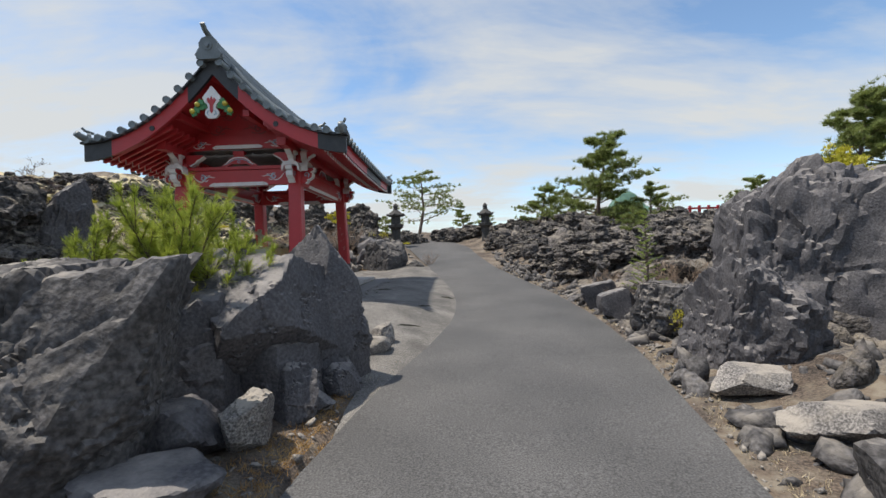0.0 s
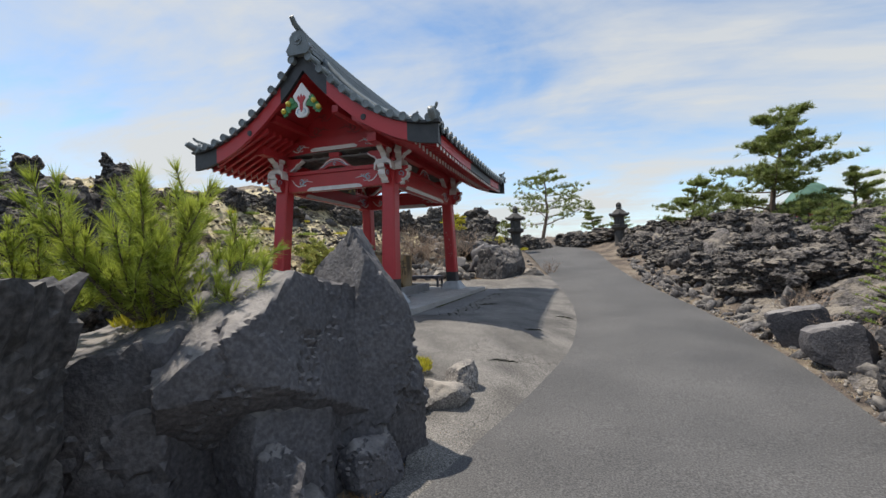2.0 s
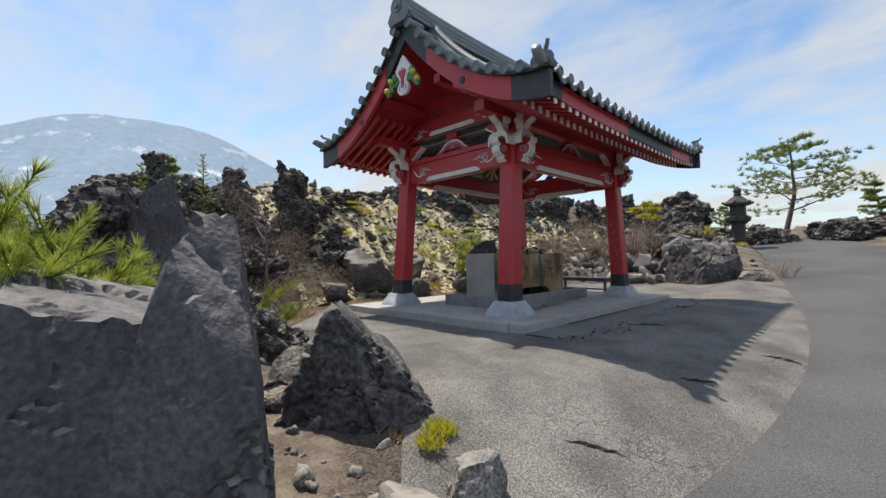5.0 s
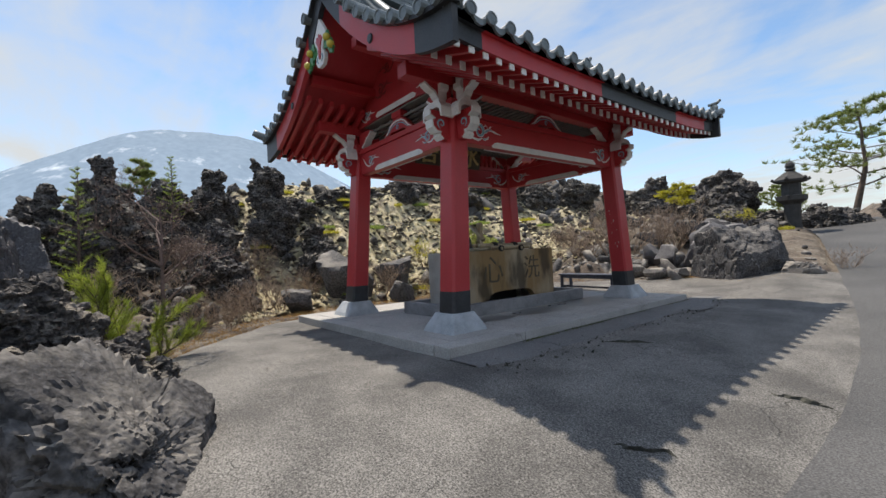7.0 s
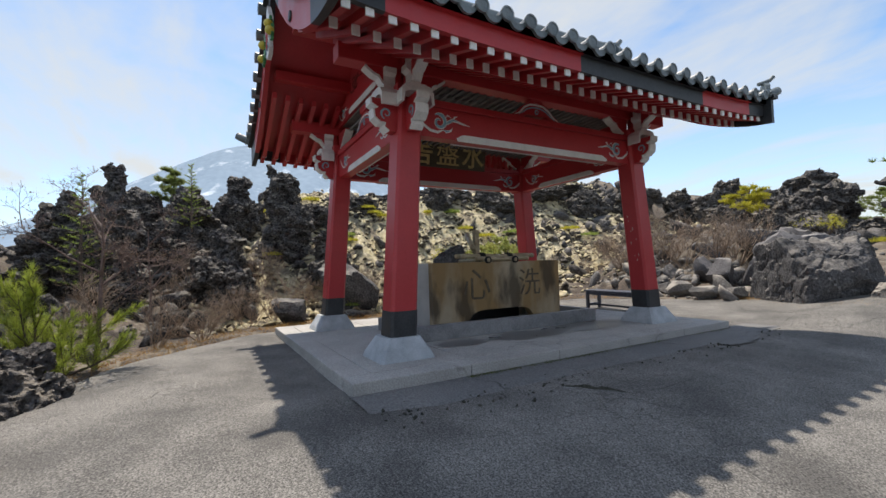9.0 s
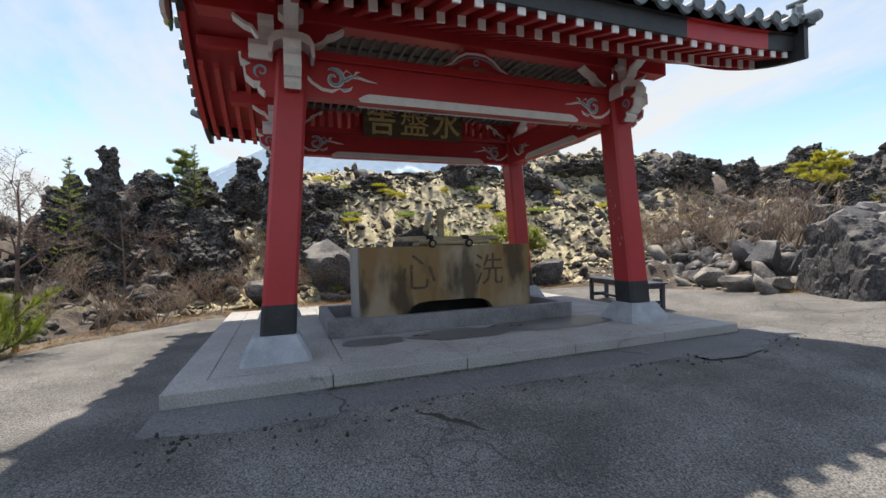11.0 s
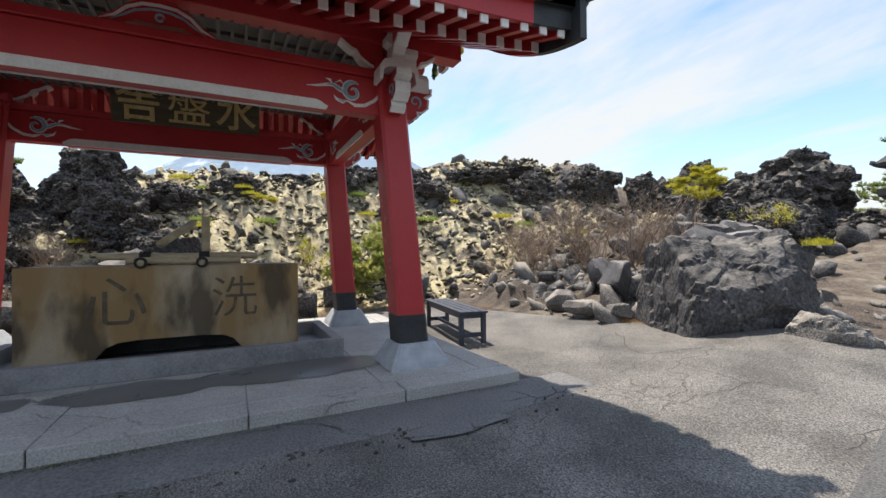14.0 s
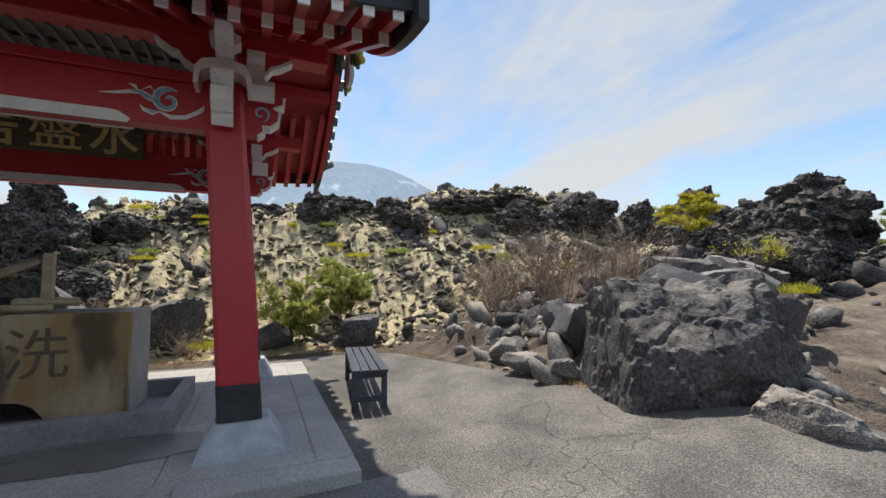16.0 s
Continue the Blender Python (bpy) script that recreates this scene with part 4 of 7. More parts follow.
def build_rafters():
    """Two tiers of red rafters with white ends."""
    n = 33
    for tier in (0, 1):
        base = None
        for side in (1, -1):
            for i in range(n):
                u = -3.06 + 6.12 * i / (n - 1)
                if base is None:
                    bm = bmesh.new()
                    if tier == 0:
                        a0, a1, z0, z1 = 1.02, 2.36, 3.50, 2.90
                    else:
                        a0, a1, z0, z1 = 2.0, 2.72, 3.10, 2.88
                    w, h = 0.032, 0.085
                    q = [(a0, z0), (a1, z1)]
                    vs = [[bm.verts.new((a, s * w, z + t * h)) for s, t in ((-1, 0), (1, 0), (1, 1), (-1, 1))] for a, z in q]
                    for k in range(4):
                        bm.faces.new((vs[0][k], vs[0][(k + 1) % 4], vs[1][(k + 1) % 4], vs[1][k]))
                    bm.faces.new(vs[1])
                    bm.faces.new(list(reversed(vs[0])))
                    # white painted tip
                    vt = [bm.verts.new((a1 + 0.006, s * (w + 0.003), z1 - 0.003 + t * (h + 0.006))) for s, t in ((-1, 0), (1, 0), (1, 1), (-1, 1))]
                    vb = [bm.verts.new((a1 - 0.012, s * (w + 0.003), z1 - 0.003 + t * (h + 0.006))) for s, t in ((-1, 0), (1, 0), (1, 1), (-1, 1))]
                    for k in range(4):
                        bm.faces.new((vb[k], vb[(k + 1) % 4], vt[(k + 1) % 4], vt[k])).material_index = 1
                    bm.faces.new(vt).material_index = 1
                    bmesh.ops.recalc_face_normals(bm, faces=bm.faces)
                    base = part("rafter", bm, [M_RED, M_WHITE], PAV)
                    base.matrix_basis = Matrix.Translation((0, u, 0.10 * (abs(u) / RYH) ** 4))
                else:
                    share("rafter", base, pose(0, u, 0.10 * (abs(u) / RYH) ** 4, 0, 0, 0 if side == 1 else 180), PAV)


def build_roof():
    # roof bed
    bm = bmesh.new()
    nu, nv = 24, 30
    top, bot = [], []
    for i in range(nu + 1):
        u = -RYH + 0.08 + (2 * RYH - 0.16) * i / nu
        rt, rb = [], []
        for j in range(nv + 1):
            v = -RX + 2 * RX * j / nv
            z = roof_z(v, u)
            rt.append(bm.verts.new((v, u, z + 0.05)))
            rb.append(bm.verts.new((v, u, z - 0.03)))
        top.append(rt)
        bot.append(rb)
    for i in range(nu):
        for j in range(nv):
            bm.faces.new((top[i][j], top[i][j + 1], top[i + 1][j + 1], top[i + 1][j]))
            bm.faces.new((bot[i][j + 1], bot[i][j], bot[i + 1][j], bot[i + 1][j + 1])).material_index = 1
    for i in range(nu):
        for g in (0, nv):
            q = (bot[i][g], top[i][g], top[i + 1][g], bot[i + 1][g])
            bm.faces.new(q if g == 0 else q[::-1])
    for j in range(nv):
        for g in (0, nu):
            q = (top[g][j], bot[g][j], bot[g][j + 1], top[g][j + 1])
            bm.faces.new(q if g == 0 else q[::-1])
    part("roof_bed", bm, [M_TILE, M_RED], PAV, "roof bed with pan tiles above and red boards below")
    # eave boards with dark painted ends
    for sx in (1, -1):
        cuts = [-3.2, -2.75, -1.6, -0.6, 0.35, 1.6, 2.75, 3.2]
        for k in range(7):
            bm = bmesh.new()
            a0, a1 = cuts[k], cuts[k + 1]
            N = 6
            for q, (dx0, dx1, z0, z1) in enumerate(((2.69, 2.75, -0.17, 0.04), (2.74, 2.80, 0.0, 0.09))):
                ring = []
                for i in range(N + 1):
                    u = a0 + (a1 - a0) * i / N
                    zz = roof_z(RX, u)
                    ring.append([bm.verts.new((sx * p, u, zz - 0.03 + t)) for p, t in ((dx0, z0), (dx1, z0), (dx1, z1), (dx0, z1))])
                for i in range(N):
                    for c in range(4):
                        bm.faces.new((ring[i][c], ring[i][(c + 1) % 4], ring[i + 1][(c + 1) % 4], ring[i + 1][c]))
                bm.faces.new(ring[0]); bm.faces.new(ring[-1])
            bmesh.ops.recalc_face_normals(bm, faces=bm.faces)
            part("eave_board", bm, M_BLACK if k in (0, 2, 4, 6) and k not in (2,) or k == 3 else M_RED, PAV)
    # barge boards
    for sy in (1, -1):
        for sx in (1, -1):
            segs = ((0.0, 0.55, M_BLACK), (0.55, 2.25, M_RED), (2.25, 2.86, M_BLACK))
            for v0, v1, m_ in segs:
                bm = bmesh.new()
                N = 10
                ring = []
                for i in range(N + 1):
                    v = v0 + (v1 - v0) * i / N
                    z = roof_z(v, RYH)
                    d = 0.31 - 0.05 * math.sin(math.pi * v / 2.86) + 0.02
                    ring.append([bm.verts.new((sx * v, sy * y_, zz)) for y_, zz in ((RYH - 0.13, z - d), (RYH - 0.06, z - d), (RYH - 0.06, z + 0.02), (RYH - 0.13, z + 0.02))])
                for i in range(N):
                    for c in range(4):
                        bm.faces.new((ring[i][c], ring[i][(c + 1) % 4], ring[i + 1][(c + 1) % 4], ring[i + 1][c]))
                bm.faces.new(ring[0]); bm.faces.new(ring[-1])
                bmesh.ops.recalc_face_normals(bm, faces=bm.faces)
                part("barge_board", bm, m_, PAV, "" if m_ is M_RED else "black painted barge board end")
            # capping board under the tiles
            bm = bmesh.new()
            ring = []
            for i in range(21):
                v = 2.9 * i / 20
                z = roof_z(v, RYH)
                ring.append([bm.verts.new((sx * v, sy * y_, zz)) for y_, zz in ((RYH - 0.13, z + 0.022), (RYH + 0.0, z + 0.022), (RYH + 0.0, z + 0.07), (RYH - 0.13, z + 0.07))])
            for i in range(20):
                for c in range(4):
                    bm.faces.new((ring[i][c], ring[i][(c + 1) % 4], ring[i + 1][(c + 1) % 4], ring[i + 1][c]))
            bm.faces.new(ring[0]); bm.faces.new(ring[-1])
            bmesh.ops.recalc_face_normals(bm, faces=bm.faces)
            part("verge_board", bm, M_BLACK, PAV)
        # painted boss on each barge board, and the gable pendant
        for sx in (1, -1):
            bm = bmesh.new()
            z = roof_z(1.35, RYH) - 0.17
            add_lathe(bm, [(0.001, 0.02), (0.05, 0.018), (0.06, 0.0)], 14)
            part("boss", bm, M_BLACK, PAV, at=Matrix.Translation((sx * 1.35, sy * (RYH - 0.058), z)) @ pose(0, 0, 0, -90 * sy, 0, 0))
        pendant(sy)
        # long upturned tile over each corner of the eaves
        for sx in (1, -1):
            bm = bmesh.new()
            z = roof_z(RX, RYH)
            pts, rad = [], []
            for i in range(8):
                t = i / 7
                pts.append((sx * (RX - 0.10 + 0.12 * t), sy * (RYH - 0.22 + 0.40 * t), z + 0.08 + 0.12 * t * t))
                rad.append(0.085 - 0.02 * t)
            add_tube(bm, pts, rad, 10)
            part("corner_tile", bm, M_TILE, PAV, "upturned grey corner tile", smooth=True)


def pendant(sy):
    """Carved gable pendant: white drop with a red heart and green leaves with yellow fruit."""
    y0 = sy * (RYH - 0.03)
    pl = lambda a, c, d: (a, y0 + sy * d, 3.86 + c)
    half = [(0.0, -0.16), (0.09, -0.15), (0.15, -0.08), (0.14, 0.0), (0.08, 0.06), (0.10, 0.13), (0.17, 0.20), (0.20, 0.28), (0.0, 0.52)]
    bm = bmesh.new()
    add_extrude(bm, half + [(-a, c) for a, c in reversed(half[1:-1])], 0.05, pl)
    pd = part("gable_pendant", bm, M_WHITE, PAV, "white carved gable pendant")
    bm = bmesh.new()
    hr = [(0.0, -0.06), (0.03, 0.0), (0.035, 0.12), (0.10, 0.22), (0.06, 0.27), (0.03, 0.22), (0.0, 0.30)]
    add_extrude(bm, hr + [(-a, c) for a, c in reversed(hr[1:-1])], 0.02, lambda a, c, d: pl(a, c, d + 0.032))
    part("heart", bm, M_RED, pd)
    bm = bmesh.new()
    for s in (-1, 1):
        add_ribbon(bm, [(s * 0.05, -0.10), (s * 0.10, -0.06), (s * 0.08, -0.01), (s * 0.03, 0.0)], 0.022, 0.012, lambda a, c, d: pl(a, c, d + 0.026), 0.01, 1)
    part("painted_scroll", bm, [M_WHITE, M_BLUE], pd)
    for s in (-1, 1):
        bm = bmesh.new()
        for k, (a, c) in enumerate(((0.19, 0.12), (0.27, 0.09), (0.34, 0.02), (0.24, 0.18), (0.39, -0.05))):
            r = 0.085 - 0.006 * k
            pts = [(s * (a + r * (1 + 0.25 * math.cos(5 * t)) * math.cos(t)), c + r * (1 + 0.25 * math.cos(5 * t)) * math.sin(t)) for t in (s * 2 * math.pi * i / 20 for i in range(20))]
            add_extrude(bm, pts, 0.03, lambda p, q, d, k=k: pl(p, q, d + 0.006 * k))
        part("carved_leaf", bm, M_GREEN, pd, "green carved leaves")
        for a, c in ((0.30, 0.13), (0.41, -0.01)):
            bm = bmesh.new()
            bmesh.ops.create_icosphere(bm, subdivisions=2, radius=0.055)
            part("carved_fruit", bm, M_YELLOW, pd, "yellow carved fruit", True, Matrix.Translation(pl(s * a, c, 0.05)))


def build_tiles():
    """Round cover tiles in rows down both slopes, end discs, verge tiles and ridge."""
    rows, courses = 23, 11
    vs = [0.16 + (RX + 0.05 - 0.16) * (k / courses) for k in range(courses + 1)]

    def cover(bm, v0, v1, sx, u, sides=6, r=0.066):
        ring = []
        for v, rr, lift in ((v0, r * 0.94, 0.0), (v1, r * 1.04, 0.012)):
            z = roof_z(v, 0) + 0.045 + lift
            ring.append([bm.verts.new((sx * v, u + rr * math.cos(math.pi * k / sides), z + rr * math.sin(math.pi * k / sides) * 1.05)) for k in range(sides + 1)])
        for k in range(sides):
            bm.faces.new((ring[0][k], ring[0][k + 1], ring[1][k + 1], ring[1][k]))
        bm.faces.new(ring[1])
        bmesh.ops.recalc_face_normals(bm, faces=bm.faces)
    us = [-RYH + 0.30 + (2 * RYH - 0.60) * i / (rows - 1) for i in range(rows)]
    for k in range(courses):
        base = None
        for u in us:
            lift = 0.10 * (abs(u) / RYH) ** 4
            if base is None:
                bm = bmesh.new()
                cover(bm, vs[k], vs[k + 1], 1, 0)
                base = part("cover_tile", bm, M_TILE, PAV, smooth=False, at=Matrix.Translation((0, u, lift)))
            else:
                share("cover_tile", base, Matrix.Translation((0, u, lift)), PAV)
    bm = bmesh.new()
    for k in range(courses):
        for u in us:
            cover(bm, vs[k], vs[k + 1], -1, u, 4)
    tagged(part("back_cover_tiles", bm, M_TILE, PAV), kind="stuff")
    # round end tiles at the eaves, drip tiles between them
    bm = bmesh.new()
    add_lathe(bm, [(0.068, 0.0), (0.070, 0.03), (0.052, 0.034), (0.048, 0.026), (0.001, 0.030)], 14)
    bmesh.ops.recalc_face_normals(bm, faces=bm.faces)
    disc = None
    for sx in (1, -1):
        for u in us:
            m = Matrix.Translation((sx * (RX + 0.045), u, roof_z(RX, u) + 0.075)) @ pose(0, 0, 0, 0, 90 * sx, 0)
            if disc is None:
                disc = part("end_tile", bm, M_TILE, PAV, at=m)
            else:
                share("end_tile", disc, m, PAV)
    drip = None
    for sx in (1, -1):
        for a, b in zip(us, us[1:]):
            u = (a + b) / 2
            m = Matrix.Translation((sx * (RX + 0.03), u, roof_z(RX, u) + 0.03)) @ pose(0, 0, 0, 0, 0, 0 if sx == 1 else 180)
            if drip is None:
                bm = bmesh.new()
                w = (b - a) / 2 - 0.04
                pts = [(-w - 0.03, 0.05), (-w * 0.6, 0.012), (0, 0.0), (w * 0.6, 0.012), (w + 0.03, 0.05), (w, -0.0), (w * 0.5, -0.05), (0, -0.065), (-w * 0.5, -0.05), (-w, 0.0)]
                add_extrude(bm, pts, 0.03, lambda p, q, d: (d, p, q))
                drip = part("drip_tile", bm, M_TILE, PAV, at=m)
            else:
                share("drip_tile", drip, m, PAV)
    # verge: short round tiles pointing outwards along the gable edge
    bm = bmesh.new()
    add_lathe(bm, [(0.070, -0.30), (0.078, 0.0), (0.080, 0.02), (0.060, 0.022), (0.056, 0.012), (0.001, 0.016)], 12)
    bmesh.ops.recalc_face_normals(bm, faces=bm.faces)
    vt = None
    for sy in (1, -1):
        for sx in (1, -1):
            for k in range(11):
                v = 0.20 + 2.52 * k / 10
                m = Matrix.Translation((sx * v, sy * (RYH + 0.03), roof_z(v, RYH) + 0.10)) @ pose(0, 0, 0, -90 * sy, 0, 0)
                if vt is None:
                    vt = part("verge_tile", bm, M_TILE, PAV, at=m)
                else:
                    share("verge_tile", vt, m, PAV)
    # descending ridges inside the verges
    for sy in (1, -1):
        for sx in (1, -1):
            bm = bmesh.new()
            for off, r, h in ((0.0, 0.10, 0.0), (0.0, 0.075, 0.11)):
                pts = [(sx * v, sy * (RYH - 0.62), roof_z(v, RYH - 0.6) + 0.13 + h) for v in (0.1 + 1.95 * i / 14 for i in range(15))]
                add_tube(bm, pts, r, 8)
            dr = part("descending_ridge", bm, M_TILE, PAV, smooth=True)
            onigawara(sx * 2.12, sy * (RYH - 0.62), roof_z(2.1, RYH - 0.6) + 0.12, 0 if sx == 1 else 180, 0.55)
            # corner tile with an upturned horn
            onigawara(sx * (RX - 0.02), sy * (RYH - 0.10), roof_z(RX, RYH) + 0.10, 45 * sy if sx == 1 else 180 - 45 * sy, 0.50)
    # main ridge
    bm = bmesh.new()
    z = roof_z(0, 0) + 0.04
    for k, (w, h) in enumerate(((0.30, 0.10), (0.26, 0.09), (0.22, 0.09))):
        N = 16
        ring = []
        for i in range(N + 1):
            u = -RYH + 0.02 + (2 * RYH - 0.04) * i / N
            zz = z + sum((0.10, 0.09, 0.09)[:k]) + 0.12 * (abs(u) / RYH) ** 3
            ring.append([bm.verts.new((p, u, zz + q)) for p, q in ((-w / 2, 0), (w / 2, 0), (w / 2 - 0.015, h - 0.012), (-w / 2 + 0.015, h - 0.012))])
        for i in range(N):
            for c in range(4):
                bm.faces.new((ring[i][c], ring[i][(c + 1) % 4], ring[i + 1][(c + 1) % 4], ring[i + 1][c]))
        bm.faces.new(ring[0]); bm.faces.new(ring[-1])
    add_tube(bm, [(0, -RYH + 2 * RYH * i / 16, z + 0.30 + 0.12 * (abs(2 * i / 16 - 1)) ** 3) for i in range(17)], 0.085, 10)
    bmesh.ops.recalc_face_normals(bm, faces=bm.faces)
    part("ridge", bm, M_TILE, PAV)
    for sy in (1, -1):
        onigawara(0, sy * (RYH + 0.02), z + 0.10, 90 * sy, 1.0)


def onigawara(x, y, z, turn, s):
    """Ridge-end tile: a shouldered plate with a rolled rim, a boss and an upturned round tile on top."""
    at = Matrix.Translation((x, y, z)) @ pose(0, 0, 0, 0, 0, turn)
    half = [(0.20, -0.12), (0.27, -0.05), (0.24, 0.06), (0.19, 0.12), (0.20, 0.22), (0.13, 0.32), (0.0, 0.36)]
    pts = [(a * s, c * s) for a, c in half] + [(-a * s, c * s) for a, c in reversed(half[:-1])]
    bm = bmesh.new()
    add_extrude(bm, pts, 0.12 * s, lambda a, c, d: (d, a, c))
    for r, q in ((0.10, 0.075), (0.045, 0.105)):
        ring = [bm.verts.new((q * s, r * s * math.cos(t), 0.16 * s + r * s * math.sin(t))) for t in (2 * math.pi * k / 14 for k in range(14))]
        back = [bm.verts.new((0.05 * s, v.co.y, v.co.z)) for v in ring]
        bm.faces.new(ring)
        for k in range(14):
            bm.faces.new((back[k], back[(k + 1) % 14], ring[(k + 1) % 14], ring[k]))
    for q in (-1, 1):
        add_tube(bm, [(0.03 * s, q * s * (0.22 + 0.055 * math.cos(t)), s * (-0.03 + 0.055 * math.sin(t))) for t in (0.6 * k for k in range(10))], 0.03 * s, 6)
    add_tube(bm, [(-0.18 * s, 0, 0.34 * s), (0.0, 0, 0.38 * s), (0.14 * s, 0, 0.43 * s), (0.24 * s, 0, 0.53 * s)], [0.055 * s, 0.06 * s, 0.055 * s, 0.05 * s], 10)
    bmesh.ops.recalc_face_normals(bm, faces=bm.faces)
    part("ridge_end_tile", bm, M_TILE, PAV, at=at)


def text_mesh(body, size, depth, bold=0.006):
    cu = bpy.data.curves.new("lettering", "FONT")
    cu.body, cu.size, cu.extrude, cu.align_x, cu.align_y, cu.offset = body, size, depth, "CENTER", "CENTER", bold
    ob = bpy.data.objects.new("lettering", cu)
    scene.collection.objects.link(ob)
    bpy.context.view_layer.update()
    me = bpy.data.meshes.new_from_object(ob.evaluated_get(bpy.context.evaluated_depsgraph_get()))
    bpy.data.objects.remove(ob)
    return me


def build_interior():
    # lattice ceiling
    bm = bmesh.new()
    for i in range(34):
        y = -1.95 + 3.9 * i / 33
        add_box(bm, -1.26, 1.26, y - 0.014, y + 0.014, 3.20, 3.235)
    for i in range(9):
        x = -1.2 + 2.4 * i / 8
        w = 0.05 if i % 4 == 0 else 0.018
        add_box(bm, x - w, x + w, -1.95, 1.95, 3.232, 3.27)
    add_box(bm, -1.3, 1.3, -2.0, 2.0, 3.33, 3.36)
    tagged(part("ceiling", bm, M_LATTICE, PAV, "dark wooden lattice ceiling"), kind="stuff")
    # grille and plaque over the back beam
    x = -(CX - LX)
    for i in range(27):
        y = -1.82 + 3.64 * i / 26
        part("grille_slat", box(x - 0.03, x + 0.03, y - 0.035, y + 0.035, 2.945, 3.22, 0.006), M_RED, PAV)
    strut(PAV, lambda a, c, d: (CX - LX + d, a, 2.945 + c), 1.0)
    plaque = part("plaque", box(-0.03, 0.03, -0.86, 0.86, -0.26, 0.26, 0.01), M_PLAQUE, PAV, "dark wooden name plaque with gold characters", at=pose(x + 0.19, 0.02, 3.09, 0, 9, 0))
    for ch, y in (("\u6c34", 0.56), ("\u76e4", 0.0), ("\u820e", -0.56)):
        me = text_mesh(ch, 0.52, 0.008, 0.001 if ch == "\u76e4" else 0.006)
        me.materials.append(M_GOLD)
        o = new("gold_character", me)
        o.parent = plaque
        o.matrix_basis = Matrix.Translation((0.034, y, -0.02)) @ pose(0, 0, 0, 90, 0, 90)


build_slab()
build_columns()
build_beams()
build_brackets()
build_rafters()
build_roof()
build_tiles()
build_interior()
for o in PAV.children:
    if o.name.split(".")[0] in ("roof_bed", "eave_board", "barge_board", "verge_board", "boss", "gable_pendant", "cover_tile", "back_cover_tiles", "end_tile", "drip_tile", "verge_tile", "corner_tile", "descending_ridge", "ridge", "ridge_end_tile", "rafter"):
        o.matrix_basis = ROOF_SET @ o.matrix_basis


def build_wet():
    """Water spilt in front of the trough."""
    rng = random.Random(5)
    for cx, cy, a, b, n in ((0.0, 1.05, 0.34, 0.95, 40), (0.05, -0.2, 0.30, 0.55, 30), (0.02, -1.2, 0.20, 0.35, 24)):
        bm = bmesh.new()
        ring = []
        for k in range(n):
            t = 2 * math.pi * k / n
            w = 1 + 0.22 * noise.noise(Vector((math.cos(t) * 1.6 + cy * 3, math.sin(t) * 1.6, 0.3))) + 0.10 * noise.noise(Vector((math.cos(t) * 5, math.sin(t) * 5, cy)))
            ring.append(bm.verts.new((max(-0.33, a * w * math.cos(t)), b * w * math.sin(t), 0)))
        bm.faces.new(ring)
        o = finish("wet_patch", bm, M_WET, at=Matrix.Translation((-4.95 + 1.16 + cx, 13.27 + cy, 0.4835 + 0.0008 * n / 10)))
        tagged(o, "dark wet patch of spilt water on concrete", "water stain", kind="structure")


build_wet()


